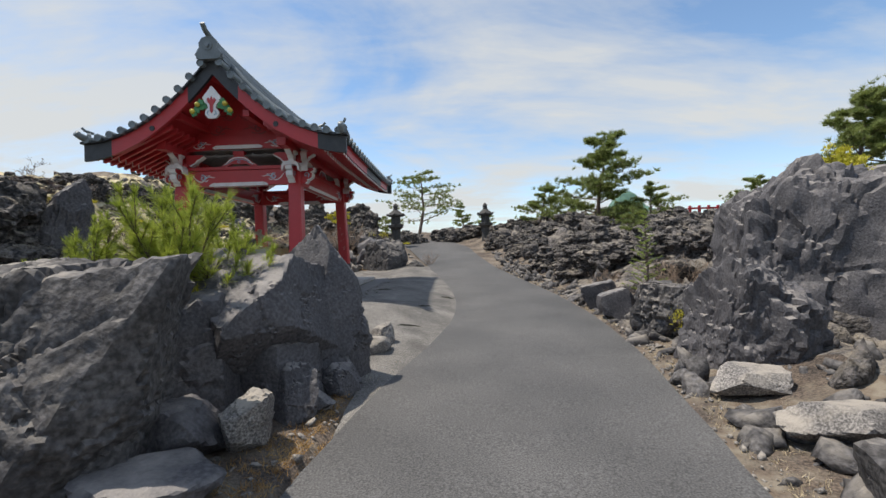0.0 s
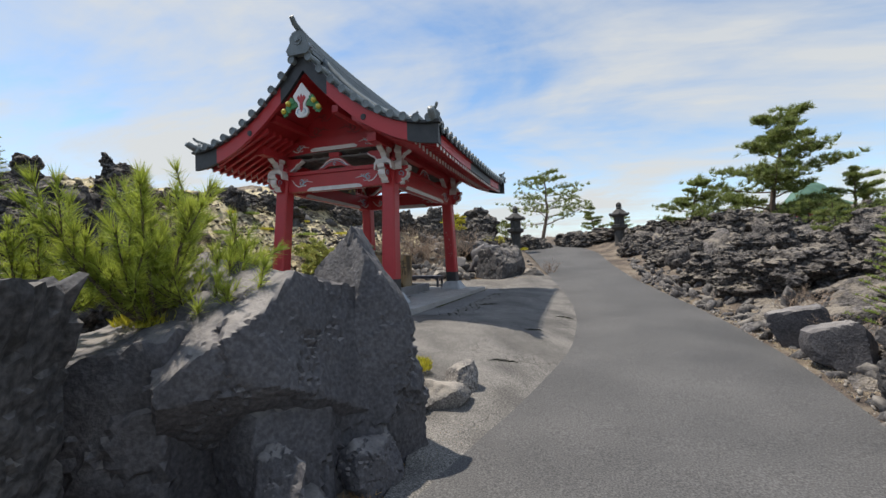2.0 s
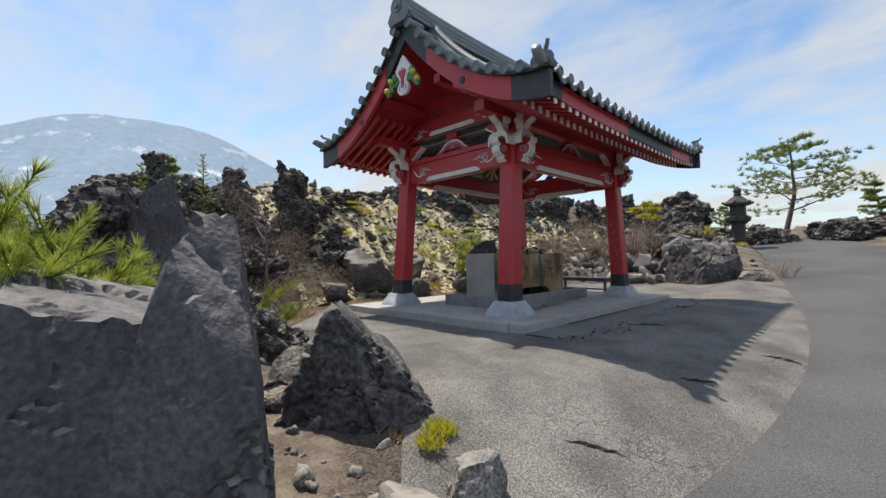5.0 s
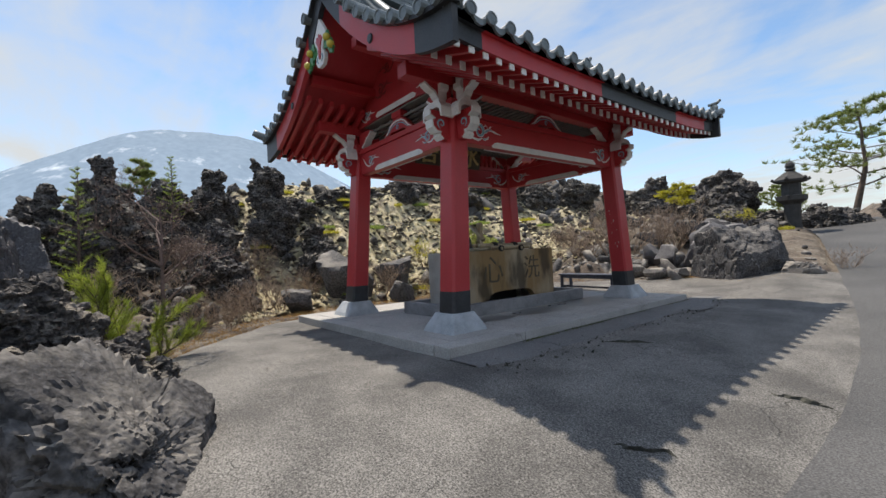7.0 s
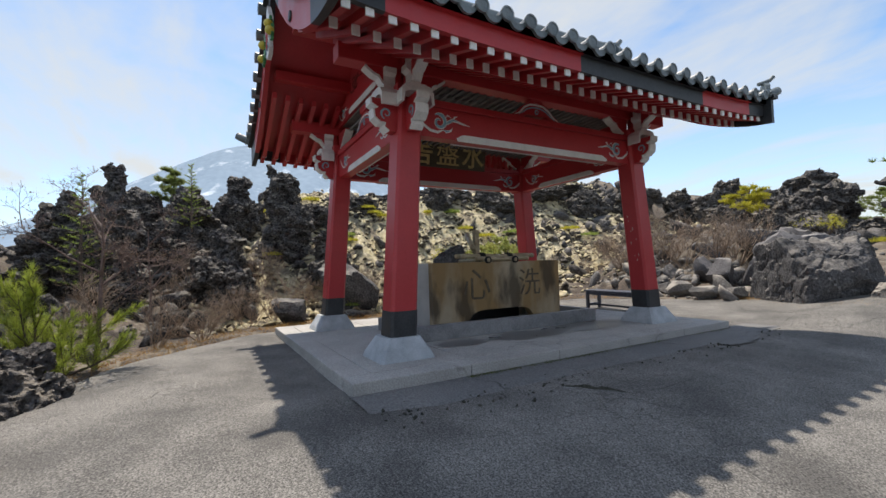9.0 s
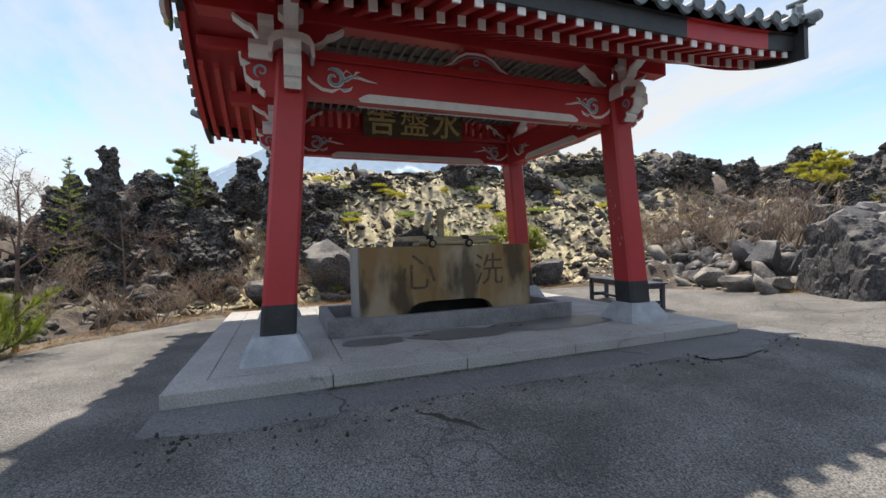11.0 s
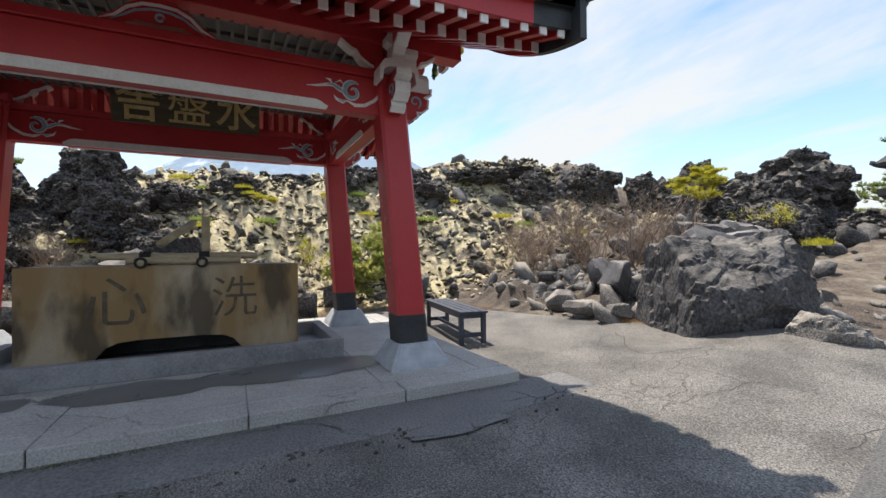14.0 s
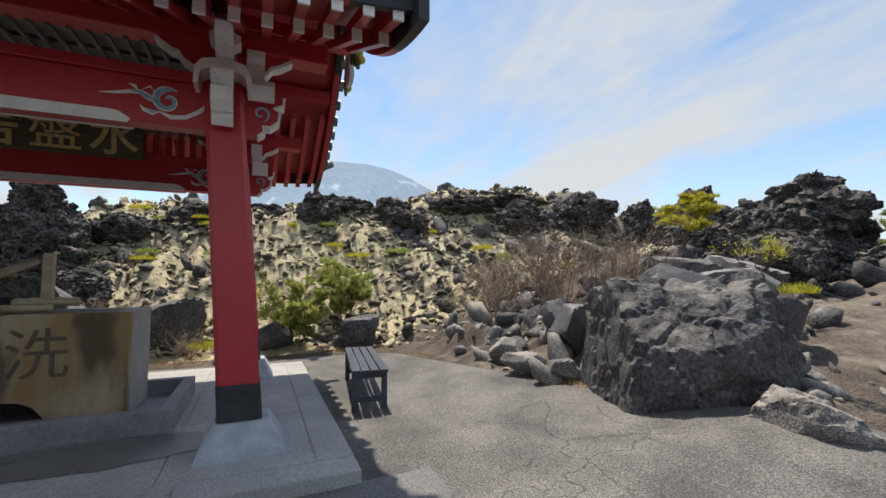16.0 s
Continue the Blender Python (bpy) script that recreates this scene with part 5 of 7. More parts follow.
# ---- basin, trough, ladle rest ----
def build_basin():
    tr = thing("trough", (-4.95, 13.27, 0.48), "shallow grey concrete drain trough round the basin", "trough")
    x0, x1, y0, y1 = -0.62, 0.83, -1.63, 1.63
    part("rim", box(x1 - 0.11, x1, y0, y1, 0, 0.20, 0.012), M_TROUGH, tr)
    part("rim", box(x0, x0 + 0.11, y0, y1, 0, 0.20, 0.012), M_TROUGH, tr)
    part("rim", box(x0 + 0.111, x1 - 0.111, y0, y0 + 0.11, 0, 0.20, 0.012), M_TROUGH, tr)
    part("rim", box(x0 + 0.111, x1 - 0.111, y1 - 0.11, y1, 0, 0.20, 0.012), M_TROUGH, tr)
    part("floor_pan", box(x0 + 0.111, x1 - 0.111, y0 + 0.111, y1 - 0.111, 0, 0.05), M_TROUGH, tr)
    bs = thing("stone_basin", (-4.95, 13.27, 0.53), "tall rust-stained stone water basin carved with two characters", "basin")
    X0, X1, Y0, Y1, Z0, Z1 = -0.42, 0.454, -1.20, 1.20, 0.0, 0.97
    # hollow body with an arched opening in the front
    arch = [(-0.66, 0.0), (-0.62, 0.10), (-0.55, 0.19), (-0.45, 0.235), (-0.30, 0.25), (0.30, 0.25), (0.45, 0.235), (0.55, 0.19), (0.62, 0.10), (0.66, 0.0)]
    bm = bmesh.new()
    add_extrude(bm, [(Y0, Z0), (-0.66, Z0)] + arch[1:-1] + [(0.66, Z0), (Y1, Z0), (Y1, Z1), (Y0, Z1)], 0.13, lambda a, c, d: (X1 - 0.065 + d, a, c))
    bmesh.ops.recalc_face_normals(bm, faces=bm.faces)
    part("front_slab", bm, M_BASIN, bs, "tan stone face streaked with rust and black stains")
    part("back_slab", box(X0, X0 + 0.13, Y0, Y1, Z0, Z1, 0.01), M_BASIN_SIDE, bs)
    part("side_slab", box(X0 + 0.131, X1 - 0.131, Y0, Y0 + 0.13, Z0, Z1, 0.008), M_BASIN_SIDE, bs)
    part("side_slab", box(X0 + 0.131, X1 - 0.131, Y1 - 0.13, Y1, Z0, Z1, 0.008), M_BASIN_SIDE, bs)
    part("bowl_floor", box(X0 + 0.131, X1 - 0.131, Y0 + 0.131, Y1 - 0.131, 0.50, 0.58), M_BASIN_SIDE, bs)
    # thin black panel added in the hollow, painting the shade behind the arch
    part("recess_shade_panel", box(X0 + 0.131, X0 + 0.16, -0.9, 0.9, 0.0, 0.49), M_BLACK, bs)
    part("water", box(X0 + 0.131, X1 - 0.131, Y0 + 0.131, Y1 - 0.131, 0.581, 0.90), M_WATER, bs, "still clear water")
    for ch, y, s in (("\u6d17", 0.56, 0.46), ("\u5fc3", -0.46, 0.52)):
        me = text_mesh(ch, s, 0.006, -0.002)
        me.materials.append(M_CARVED)
        o = new("carved_character", me)
        o.parent = bs
        o.matrix_basis = Matrix.Translation((X1 + 0.002, y, 0.60)) @ pose(0, 0, 0, 90, 0, 90)
    # bamboo ladle rest across the top
    rest = thing("ladle_rest", (-4.95, 13.27, 1.50), "weathered bamboo ladle rest tied with black rope", "bamboo rest")
    for x, z, a, b in ((0.30, 0.09, -0.62, 0.78), (0.20, 0.095, -0.66, 0.74), (0.36, 0.045, -0.40, 0.62)):
        bm = bmesh.new()
        N = 9
        pts, rad = [], []
        for i in range(N * 3 + 1):
            t = i / (N * 3)
            pts.append((x, a + (b - a) * t, z + 0.004 * math.sin(9 * t)))
            rad.append(0.034 if i % 3 else 0.038)
        add_tube(bm, pts, rad, 10)
        part("bamboo_pole", bm, M_BAMBOO, rest, smooth=True)
    for y in (-0.26, 0.26):
        bm = bmesh.new()
        add_tube(bm, [(-0.34, y, 0.025), (0.50, y, 0.030)], 0.033, 10)
        part("cross_pole", bm, M_BAMBOO, rest, smooth=True)
        for k in range(4):
            bm = bmesh.new()
            add_tube(bm, [(0.30 + 0.052 * math.cos(t), y + 0.05 - 0.025 * k, 0.075 + 0.06 * math.sin(t)) for t in (2 * math.pi * i / 12 for i in range(13))], 0.013, 6)
            part("rope_turn", bm, M_ROPE, rest, "black rope lashing")
        for k in range(2):
            bm = bmesh.new()
            add_tube(bm, [(0.47 + 0.026 * k, y + 0.043 * math.cos(t), 0.03 + 0.043 * math.sin(t)) for t in (2 * math.pi * i / 12 for i in range(13))], 0.013, 6)
            part("rope_turn", bm, M_ROPE, rest, "black rope lashing")
    sp = thing("bamboo_spout", (-5.45, 13.05, 0.48), "slanting bamboo water spout on a wooden post beside a stone", "water spout")
    bm = bmesh.new()
    add_tube(bm, [(-0.15, 0.32, 1.52), (0.45, 0.05, 1.24)], 0.045, 10)
    part("spout_pipe", bm, M_BAMBOO, sp, smooth=True)
    part("post", box(-0.12, -0.03, 0.42, 0.51, 0.0, 1.60, 0.01), M_BAMBOO, sp, "weathered timber post")
    me = rock_mesh("feature_stone", 77, (0.36, 0.44, 0.80), 5, 9, 0.08, 1.6, M_ROCK, crack=0.05)
    place_rock("feature_stone", me, -5.72, 13.16, 1.16, label="rugged dark grey stone standing behind the basin", category="stone")


def stain(m, colour, colour2, axis_scale):
    """Vertical rust and black streaks on the basin's face."""
    nt = m.node_tree
    n, l = nt.nodes.new, nt.links.new
    p = nt.nodes["Principled BSDF"]
    base = p.inputs["Base Color"].links[0].from_socket
    tc, mp = n("ShaderNodeTexCoord"), n("ShaderNodeMapping")
    mp.inputs["Scale"].default_value = axis_scale
    l(tc.outputs["Object"], mp.inputs[0])
    for c, sc, lo, hi, loc in ((colour, 1.6, 0.42, 0.58, 0.0), (colour2, 2.4, 0.54, 0.66, 5.0)):
        t = n("ShaderNodeTexNoise"); t.inputs["Scale"].default_value, t.inputs["Detail"].default_value = sc, 6
        mp_ = n("ShaderNodeMapping"); mp_.inputs["Location"].default_value = (loc, loc, loc); l(mp.outputs[0], mp_.inputs[0])
        l(mp_.outputs[0], t.inputs["Vector"])
        r = n("ShaderNodeMapRange"); r.inputs[1].default_value, r.inputs[2].default_value, r.inputs[4].default_value = lo, hi, 0.85
        l(t.outputs[0], r.inputs[0])
        x = n("ShaderNodeMix"); x.data_type = "RGBA"; x.inputs[7].default_value = (*c, 1)
        l(r.outputs[0], x.inputs[0]); l(base, x.inputs[6])
        base = x.outputs[2]
    l(base, p.inputs["Base Color"])


M_BASIN = mat("tan_stone", (0.36, 0.285, 0.185), (0.48, 0.39, 0.275), 3.0, 0.7, 0.4, 70, dist=0.006, width=0.4)
stain(M_BASIN, (0.26, 0.15, 0.045), (0.06, 0.042, 0.022), (1, 1.1, 0.45))
M_BASIN_SIDE = mat("pale_stone", (0.30, 0.285, 0.26), (0.44, 0.42, 0.39), 3.0, 0.75, 0.3, 70, dist=0.006)
M_CARVED = mat("carved_groove", (0.075, 0.058, 0.038), (0.15, 0.118, 0.078), 8.0, 0.9, 0.3, 60, dist=0.004)
M_WATER = mat("basin_water", (0.05, 0.055, 0.05), (0.06, 0.065, 0.06), 2.0, 0.06, 0.02, 8, rvar=0.01)
build_basin()


# ---- bench ----
def build_bench():
    b = thing("bench", pose(-5.16, 16.79, 0.375, 0, 0, -8), "narrow slatted bench painted dark navy, worn on top", "bench")
    L, W, H = 1.62, 0.40, 0.45
    # seat runs along x; the camera passes its end
    for i in range(4):
        y = -W / 2 + 0.05 + i * (W - 0.1) / 3
        part("seat_slat", box(-L / 2 - 0.04, L / 2 + 0.04, y - 0.043, y + 0.043, H - 0.03, H, 0.006), M_BENCH, b)
    for sx in (-1, 1):
        x = sx * (L / 2 - 0.05)
        for sy in (-1, 1):
            y = sy * (W / 2 - 0.04)
            part("leg", box(x - 0.03, x + 0.03, y - 0.03, y + 0.03, 0, H - 0.031, 0.005), M_BENCH, b)
        part("apron_rail", box(x - 0.02, x + 0.02, -W / 2 + 0.07, W / 2 - 0.07, H - 0.10, H - 0.031, 0.004), M_BENCH, b)
        part("stretcher", box(x - 0.02, x + 0.02, -W / 2 + 0.07, W / 2 - 0.07, 0.10, 0.16, 0.004), M_BENCH, b)
    for sy in (-1, 1):
        part("side_rail", box(-L / 2 + 0.09, L / 2 - 0.09, sy * (W / 2 - 0.04) - 0.015, sy * (W / 2 - 0.04) + 0.015, H - 0.10, H - 0.031, 0.004), M_BENCH, b)
    part("long_stretcher", box(-L / 2 + 0.07, L / 2 - 0.07, -0.02, 0.02, 0.11, 0.15, 0.004), M_BENCH, b)


build_bench()


# ---- stone lanterns ----
def build_lantern(x, y, z, h):
    ln = thing("stone_lantern", Matrix.LocRotScale((x, y, z), Euler((0, 0, 0.3)), (h / 3.1,) * 3), "tall dark weathered stone lantern beside the lane", "lantern", "stone lanterns")
    for name, prof, sides in (("plinth", [(0.62, 0.0), (0.62, 0.22), (0.58, 0.24)], 4), ("plinth", [(0.50, 0.24), (0.50, 0.46), (0.44, 0.50)], 4),
                              ("shaft", [(0.30, 0.50), (0.27, 0.60), (0.25, 1.0), (0.27, 1.45), (0.31, 1.5)], 12), ("platform", [(0.30, 1.5), (0.48, 1.62), (0.50, 1.78), (0.36, 1.80)], 6),
                              ("firebox", [(0.32, 1.80), (0.30, 2.25)], 6), ("roof", [(0.34, 2.25), (0.52, 2.30), (0.54, 2.38), (0.38, 2.52), (0.20, 2.66), (0.14, 2.70)], 6),
                              ("finial", [(0.10, 2.70), (0.17, 2.76), (0.12, 2.82), (0.16, 2.90), (0.13, 3.0), (0.02, 3.10)], 12)):
        bm = bmesh.new()
        add_lathe(bm, prof, sides, turn=math.pi / 4 if sides == 4 else 0.2)
        if name == "roof":
            for k in range(6):
                t = 0.2 + 2 * math.pi * k / 6
                c, s = math.cos(t), math.sin(t)
                add_tube(bm, [(0.40 * c, 0.40 * s, 2.42), (0.52 * c, 0.52 * s, 2.36), (0.57 * c, 0.57 * s, 2.40), (0.56 * c, 0.56 * s, 2.45)], [0.05, 0.06, 0.06, 0.04], 6)
        part(name, bm, M_LANT, ln)


build_lantern(-3.45, 27.6, 1.22, 3.1)
build_lantern(2.1, 28.2, 1.30, 2.95)


def crag(x, y, w, top, seed, label, material=None, base=None, lumps=7, category="lava pinnacle", d=None):
    """A heap of fused clinker lumps that narrows upwards, with knobs and hollows."""
    rng = random.Random(seed)
    g = (land_at(x, y) if base is None else base) - 0.2
    h = top - g
    d = d or w * 0.85
    bm = bmesh.new()
    for k in range(lumps):
        t = k / (lumps - 1)
        r = 0.5 * (1.0 - 0.62 * t) * rng.uniform(0.85, 1.2)
        me = rock_mesh("lump", seed * 17 + k, (1, 1, 1), 4, 6, 0.24, 1.5, material or M_CLINKER, 0.5, 0.26, grain=0.06, crack=0.07)
        a = rng.uniform(0, 6.28)
        off = 0.30 * (1 - 0.6 * t) * rng.random()
        m = Matrix.LocRotScale((off * w * math.cos(a), off * d * math.sin(a), h * (0.12 + 0.76 * t)), Euler((rng.uniform(-0.5, 0.5), rng.uniform(-0.5, 0.5), rng.uniform(0, 6.28))), (w * r, d * r, max(h * 0.20, w * r * 0.95)))
        me.transform(m)
        bm.from_mesh(me)
        bpy.data.meshes.remove(me)
    raw = finish_data("lava_pinnacle", bm, material or M_CLINKER, False)
    tmp = new("lava_pinnacle", raw)
    mod = tmp.modifiers.new("fuse", "REMESH")
    mod.mode, mod.voxel_size = "VOXEL", max(w, 0.6 * h) / 46
    bpy.context.view_layer.update()
    me = bpy.data.meshes.new_from_object(tmp.evaluated_get(bpy.context.evaluated_depsgraph_get()))
    bpy.data.objects.remove(tmp)
    bpy.data.meshes.remove(raw)
    me.name = "lava_pinnacle"
    off = Vector((seed * 1.7, seed * 0.9, 0))
    count = len(me.vertices)
    co, nm = np.empty(count * 3, dtype=np.float32), np.empty(count * 3, dtype=np.float32)
    me.vertices.foreach_get("co", co)
    me.vertex_normals.foreach_get("vector", nm)
    co, nm = co.reshape(-1, 3), nm.reshape(-1, 3)
    push = np.empty(count)
    f_ = 2.6 / max(w, 0.8)
    for i_ in range(count):
        k = Vector(co[i_]) * f_ + off
        push[i_] = 0.085 * noise.fractal(k * 2.0, 0.7, 2.1, 4) - 0.12 * max(0.0, 0.2 - abs(noise.noise(k * 3.4))) + 0.03 * noise.noise(k * 11)
    me.vertices.foreach_set("co", (co + nm * (w * push)[:, None]).ravel().astype(np.float32))
    me.update()
    me.polygons.foreach_set("use_smooth", [True] * len(me.polygons))
    me.set_sharp_from_angle(angle=radians(30))
    zz = np.empty(len(me.vertices) * 3)
    me.vertices.foreach_get("co", zz)
    f = h / zz.reshape(-1, 3)[:, 2].max()
    ob = new("lava_pinnacle", me)
    ob.matrix_basis = Matrix.LocRotScale((x, y, g), Euler((0, 0, 0)), (1, 1, f))
    return tagged(ob, label, category)


# ---- boulders ----
def build_boulders():
    S, R, C, G = M_SMOOTH, M_ROCK, M_CLINKER, M_LIGHT
    big = "large dark lava boulder beside the lane"
    # left of the lane, first stretch
    faced_rock((-2.55, 4.05, 0.45), (((-0.05, -0.10, 1), (-1.75, 3.95, 1.30)), ((0.06, -0.92, 0.30), (-1.85, 3.78, 1.20)), ((0.93, 0.30, -0.22), (-1.70, 4.02, 1.15)), ((0.65, -0.75, -0.10), (-1.72, 3.80, 0.85)),
                (((-1, 0, 0.1)), (-3.5, 4.0, 0.5)), ((-0.1, 1, 0.1), (-2.4, 4.36, 0.5)), ((0, 0, -1), (-2.5, 4, -0.5))), M_ROCK, 11, "large rough dark lava block, lit on one face", rough=0.05, grain=0.022, chip=0.030, freq=1.6)
    faced_rock((-1.86, 5.36, 0.62), (((-0.10, -0.62, 0.78), (-1.60, 5.33, 1.34)), ((0.69, -0.71, 0.12), (-1.41, 5.01, 0.76)), ((0.95, -0.20, 0.22), (-1.33, 5.45, 0.92)), ((0.55, -0.52, -0.66), (-1.44, 4.98, 0.68)),
                ((-0.60, -0.76, -0.10), (-1.97, 4.76, 0.75)), ((0.1, 0.25, 0.96), (-1.60, 5.40, 1.33)), ((-1, 0.2, 0), (-2.6, 5.5, 0.5)), ((0, 1, 0.1), (-1.8, 6.05, 0.6)), ((0, 0, -1), (-1.8, 5.4, -0.1))), M_SMOOTH, 23, "large smooth dark lava boulder with sharp broken faces", rough=0.024, chip=0.030, grain=0.004)
    faced_rock((-1.56, 6.08, 0.62), (((-0.25, -0.92, 0.30), (-1.50, 5.98, 1.58)), ((0.68, -0.70, 0.22), (-1.27, 5.84, 1.20)), ((0.95, -0.12, 0.25), (-1.10, 5.98, 1.05)), ((0.90, -0.42, -0.06), (-1.00, 5.85, 0.5)),
                ((0.82, 0.10, 0.55), (-1.44, 6.02, 1.58)), ((-0.74, -0.05, 0.66), (-1.50, 6.02, 1.60)), ((0.34, -0.94, 0.02), (-1.22, 5.50, 0.5)), ((0.36, 0.93, 0.10), (-1.14, 6.16, 0.6)), ((-1, 0.1, 0), (-2.2, 6.0, 0.5)), ((0, 0, -1), (-1.5, 6, -0.2))), M_SMOOTH, 31, "large dark wedge-shaped lava boulder with a peaked top", rough=0.03, chip=0.036, grain=0.010)
    faced_rock((-1.62, 5.42, 0.20), (((0.1, -0.1, 1), (-1.5, 5.3, 0.55)), ((0.80, -0.55, 0.20), (-1.40, 5.15, 0.3)), ((0.97, 0.1, 0.1), (-1.27, 5.5, 0.3)), ((-0.2, -0.97, 0.1), (-1.6, 5.02, 0.3)), ((-1, 0, 0), (-2.0, 5.3, 0.3)), ((0, 1, 0), (-1.5, 5.9, 0.3)), ((0, 0, -1), (-1.5, 5.3, -0.3))), M_SMOOTH, 33, "dark undercut lava block under a boulder", level=5, rough=0.05, chip=0.05)
    faced_rock((-2.35, 4.95, 0.40), (((-0.1, -0.25, 1), (-2.2, 4.75, 0.95)), ((0.5, -0.85, 0.15), (-2.1, 4.62, 0.6)), ((0.95, 0.1, 0.1), (-1.85, 4.9, 0.4)), ((-1, 0, 0), (-3.0, 5, 0.4)), ((0, 1, 0), (-2.4, 5.5, 0.4)), ((0, 0, -1), (-2.4, 5, -0.4))), M_SMOOTH, 12, "dark lava block in shade under a young pine", level=5, rough=0.04, chip=0.03)
    faced_rock((-2.20, 7.55, 0.38), (((0.42, 0.60, 0.68), (-2.42, 7.25, 1.08)), ((-0.58, -0.70, 0.42), (-2.42, 7.25, 1.08)), ((0.92, -0.25, 0.28), (-1.88, 7.35, 0.45)), ((0.30, 0.95, 0.12), (-2.15, 7.95, 0.3)), ((0.55, -0.83, 0.15), (-2.15, 7.05, 0.5)), ((-0.95, -0.1, 0.1), (-2.72, 7.5, 0.4)), ((0, 0, -1), (-2.2, 7.5, -0.1))), M_ROCK, 58, "jagged dark lava rock standing on the old asphalt", rough=0.05, grain=0.018, chip=0.04, freq=1.9)
    hero(-1.50, 4.36, 0.44, 0.40, 0.32, G, 41, 15, lean=(12, -18), level=5, planes=7, cut=(0.42, 0.75), rough=0.04, label="grey angular stone at the edge of the lane")
    hero(-1.95, 4.25, 0.7, 0.5, 0.33, S, 42, 0, level=4, label="dark stone half in shade under boulders")
    hero(-1.72, 3.72, 0.75, 0.55, 0.16, S, 43, 30, level=4, label="dark stone half in shade under boulders")
    hero(-1.36, 5.02, 0.42, 0.40, 0.40, S, 44, 10, level=5, planes=8, cut=(0.45, 0.8), rough=0.04, label="dark angular stone under the boulder")
    hero(-1.16, 5.62, 0.45, 0.42, 0.26, S, 45, 50, level=5, planes=8, cut=(0.45, 0.8), rough=0.04, label="dark angular stone under the boulder")
    hero(-1.25, 5.10, 0.44, 0.30, 0.12, S, 46, 20, level=4, label="flat dark stone under the boulder")
    hero(-1.05, 6.86, 0.55, 0.40, 0.27, G, 51, 10, level=4, label="grey angular stone at the edge of the old asphalt")
    hero(-0.98, 7.26, 0.36, 0.32, 0.34, G, 52, 70, level=4, label="grey angular stone at the edge of the old asphalt")
    hero(-1.28, 6.62, 0.42, 0.30, 0.14, G, 53, 0, level=4, label="flat grey stone at the edge of the old asphalt")
    hero(-3.0, 6.6, 0.7, 0.6, 0.50, G, 56, 10, label="pale grey stone half sunk in the ground")
    # further left, seen past the pine shrub
    hero(-4.75, 4.35, 1.2, 1.1, 2.62, R, 59, 15, planes=9, rough=0.09, jag=0.1, grain=0.03, label="tall dark lava pinnacle behind the young pine", cut=(0.45, 0.8))
    hero(-5.0, 6.6, 1.2, 1.0, 2.35, S, 63, 30, planes=7, label="tall dark slab of lava among boulders", cut=(0.5, 0.8))
    hero(-6.6, 6.6, 1.8, 1.2, 2.45, S, 64, 60, planes=7, label="dark slab of lava with a slanting top", cut=(0.5, 0.8))
    # lava towers on the skyline
    for x, y, w, top, s in ((-10.6, 7.6, 1.3, 3.9, 71), (-11.6, 6.6, 1.7, 3.4, 72), (-11.6, 11.2, 1.5, 4.4, 73), (-12.9, 12.4, 1.3, 3.6, 74), (-13.4, 14.0, 1.3, 4.0, 75), (-13.6, 10.2, 1.5, 4.4, 76), (-13.0, 9.0, 1.8, 3.9, 69),
                            (-13.6, 17.2, 1.2, 4.7, 77), (-13.8, 19.6, 1.7, 4.7, 78), (-13.5, 22.0, 2.0, 4.9, 79), (-12.4, 24.0, 1.8, 4.7, 80), (-14.4, 15.6, 1.4, 4.3, 70), (-11.8, 26.4, 2.0, 5.0, 81), (-10.2, 27.4, 1.5, 4.5, 82),
                            (-6.0, 28.3, 3.6, 4.5, 83), (-8.6, 27.6, 2.2, 4.6, 84), (-5.2, 25.2, 2.0, 3.3, 85), (-10.2, 9.6, 1.4, 2.6, 86), (-14.8, 17.8, 2.0, 4.8, 87), (-14.6, 24.5, 2.6, 5.2, 88), (-14.0, 7.6, 2.0, 4.0, 89), (-10.6, 12.2, 1.2, 2.5, 90)):
        crag(x, y, w, top, s, "craggy dark lava pinnacle on the mossy slope")
    crag(-5.3, 6.0, 2.0, 2.35, 61, "tall rough clinker outcrop beside the hollow", d=1.6)
    crag(-4.7, 7.0, 1.2, 1.5, 62, "rough clinker outcrop beside the old asphalt")
    crag(-5.6, 3.0, 2.4, 2.6, 65, "rough clinker outcrop behind the boulders")
    crag(-6.8, 1.4, 3.2, 3.0, 66, "rough clinker outcrop behind the boulders")
    crag(-8.6, 4.2, 3.0, 3.3, 67, "rough clinker outcrop behind the boulders")
    for x, y, w, top, s in ((4.6, 14.5, 2.2, 1.5, 161), (6.2, 12.0, 2.4, 1.8, 162), (3.9, 17.0, 1.8, 1.6, 163), (5.8, 18.5, 2.6, 2.2, 164), (3.4, 21.0, 2.0, 2.0, 165), (7.8, 15.5, 2.8, 2.4, 166), (9.5, 19.0, 3.0, 2.9, 167), (5.0, 24.0, 2.6, 2.7, 168), (2.6, 24.8, 1.8, 2.3, 169), (8.2, 11.0, 2.4, 2.3, 170), (11.5, 14.5, 3.0, 3.0, 171),
                            (-0.5, 31.0, 2.0, 2.9, 172), (1.6, 31.5, 2.4, 3.1, 173), (4.2, 29.0, 2.6, 3.3, 174), (7.5, 26.5, 3.0, 3.4, 175), (-4.6, 27.8, 1.6, 2.6, 176), (12.5, 19.5, 3.2, 3.2, 177), (-3.2, 30.0, 1.8, 2.8, 178)):
        crag(x, y, w, top, s, "rough dark clinker mound on the lava field", category="lava mound")
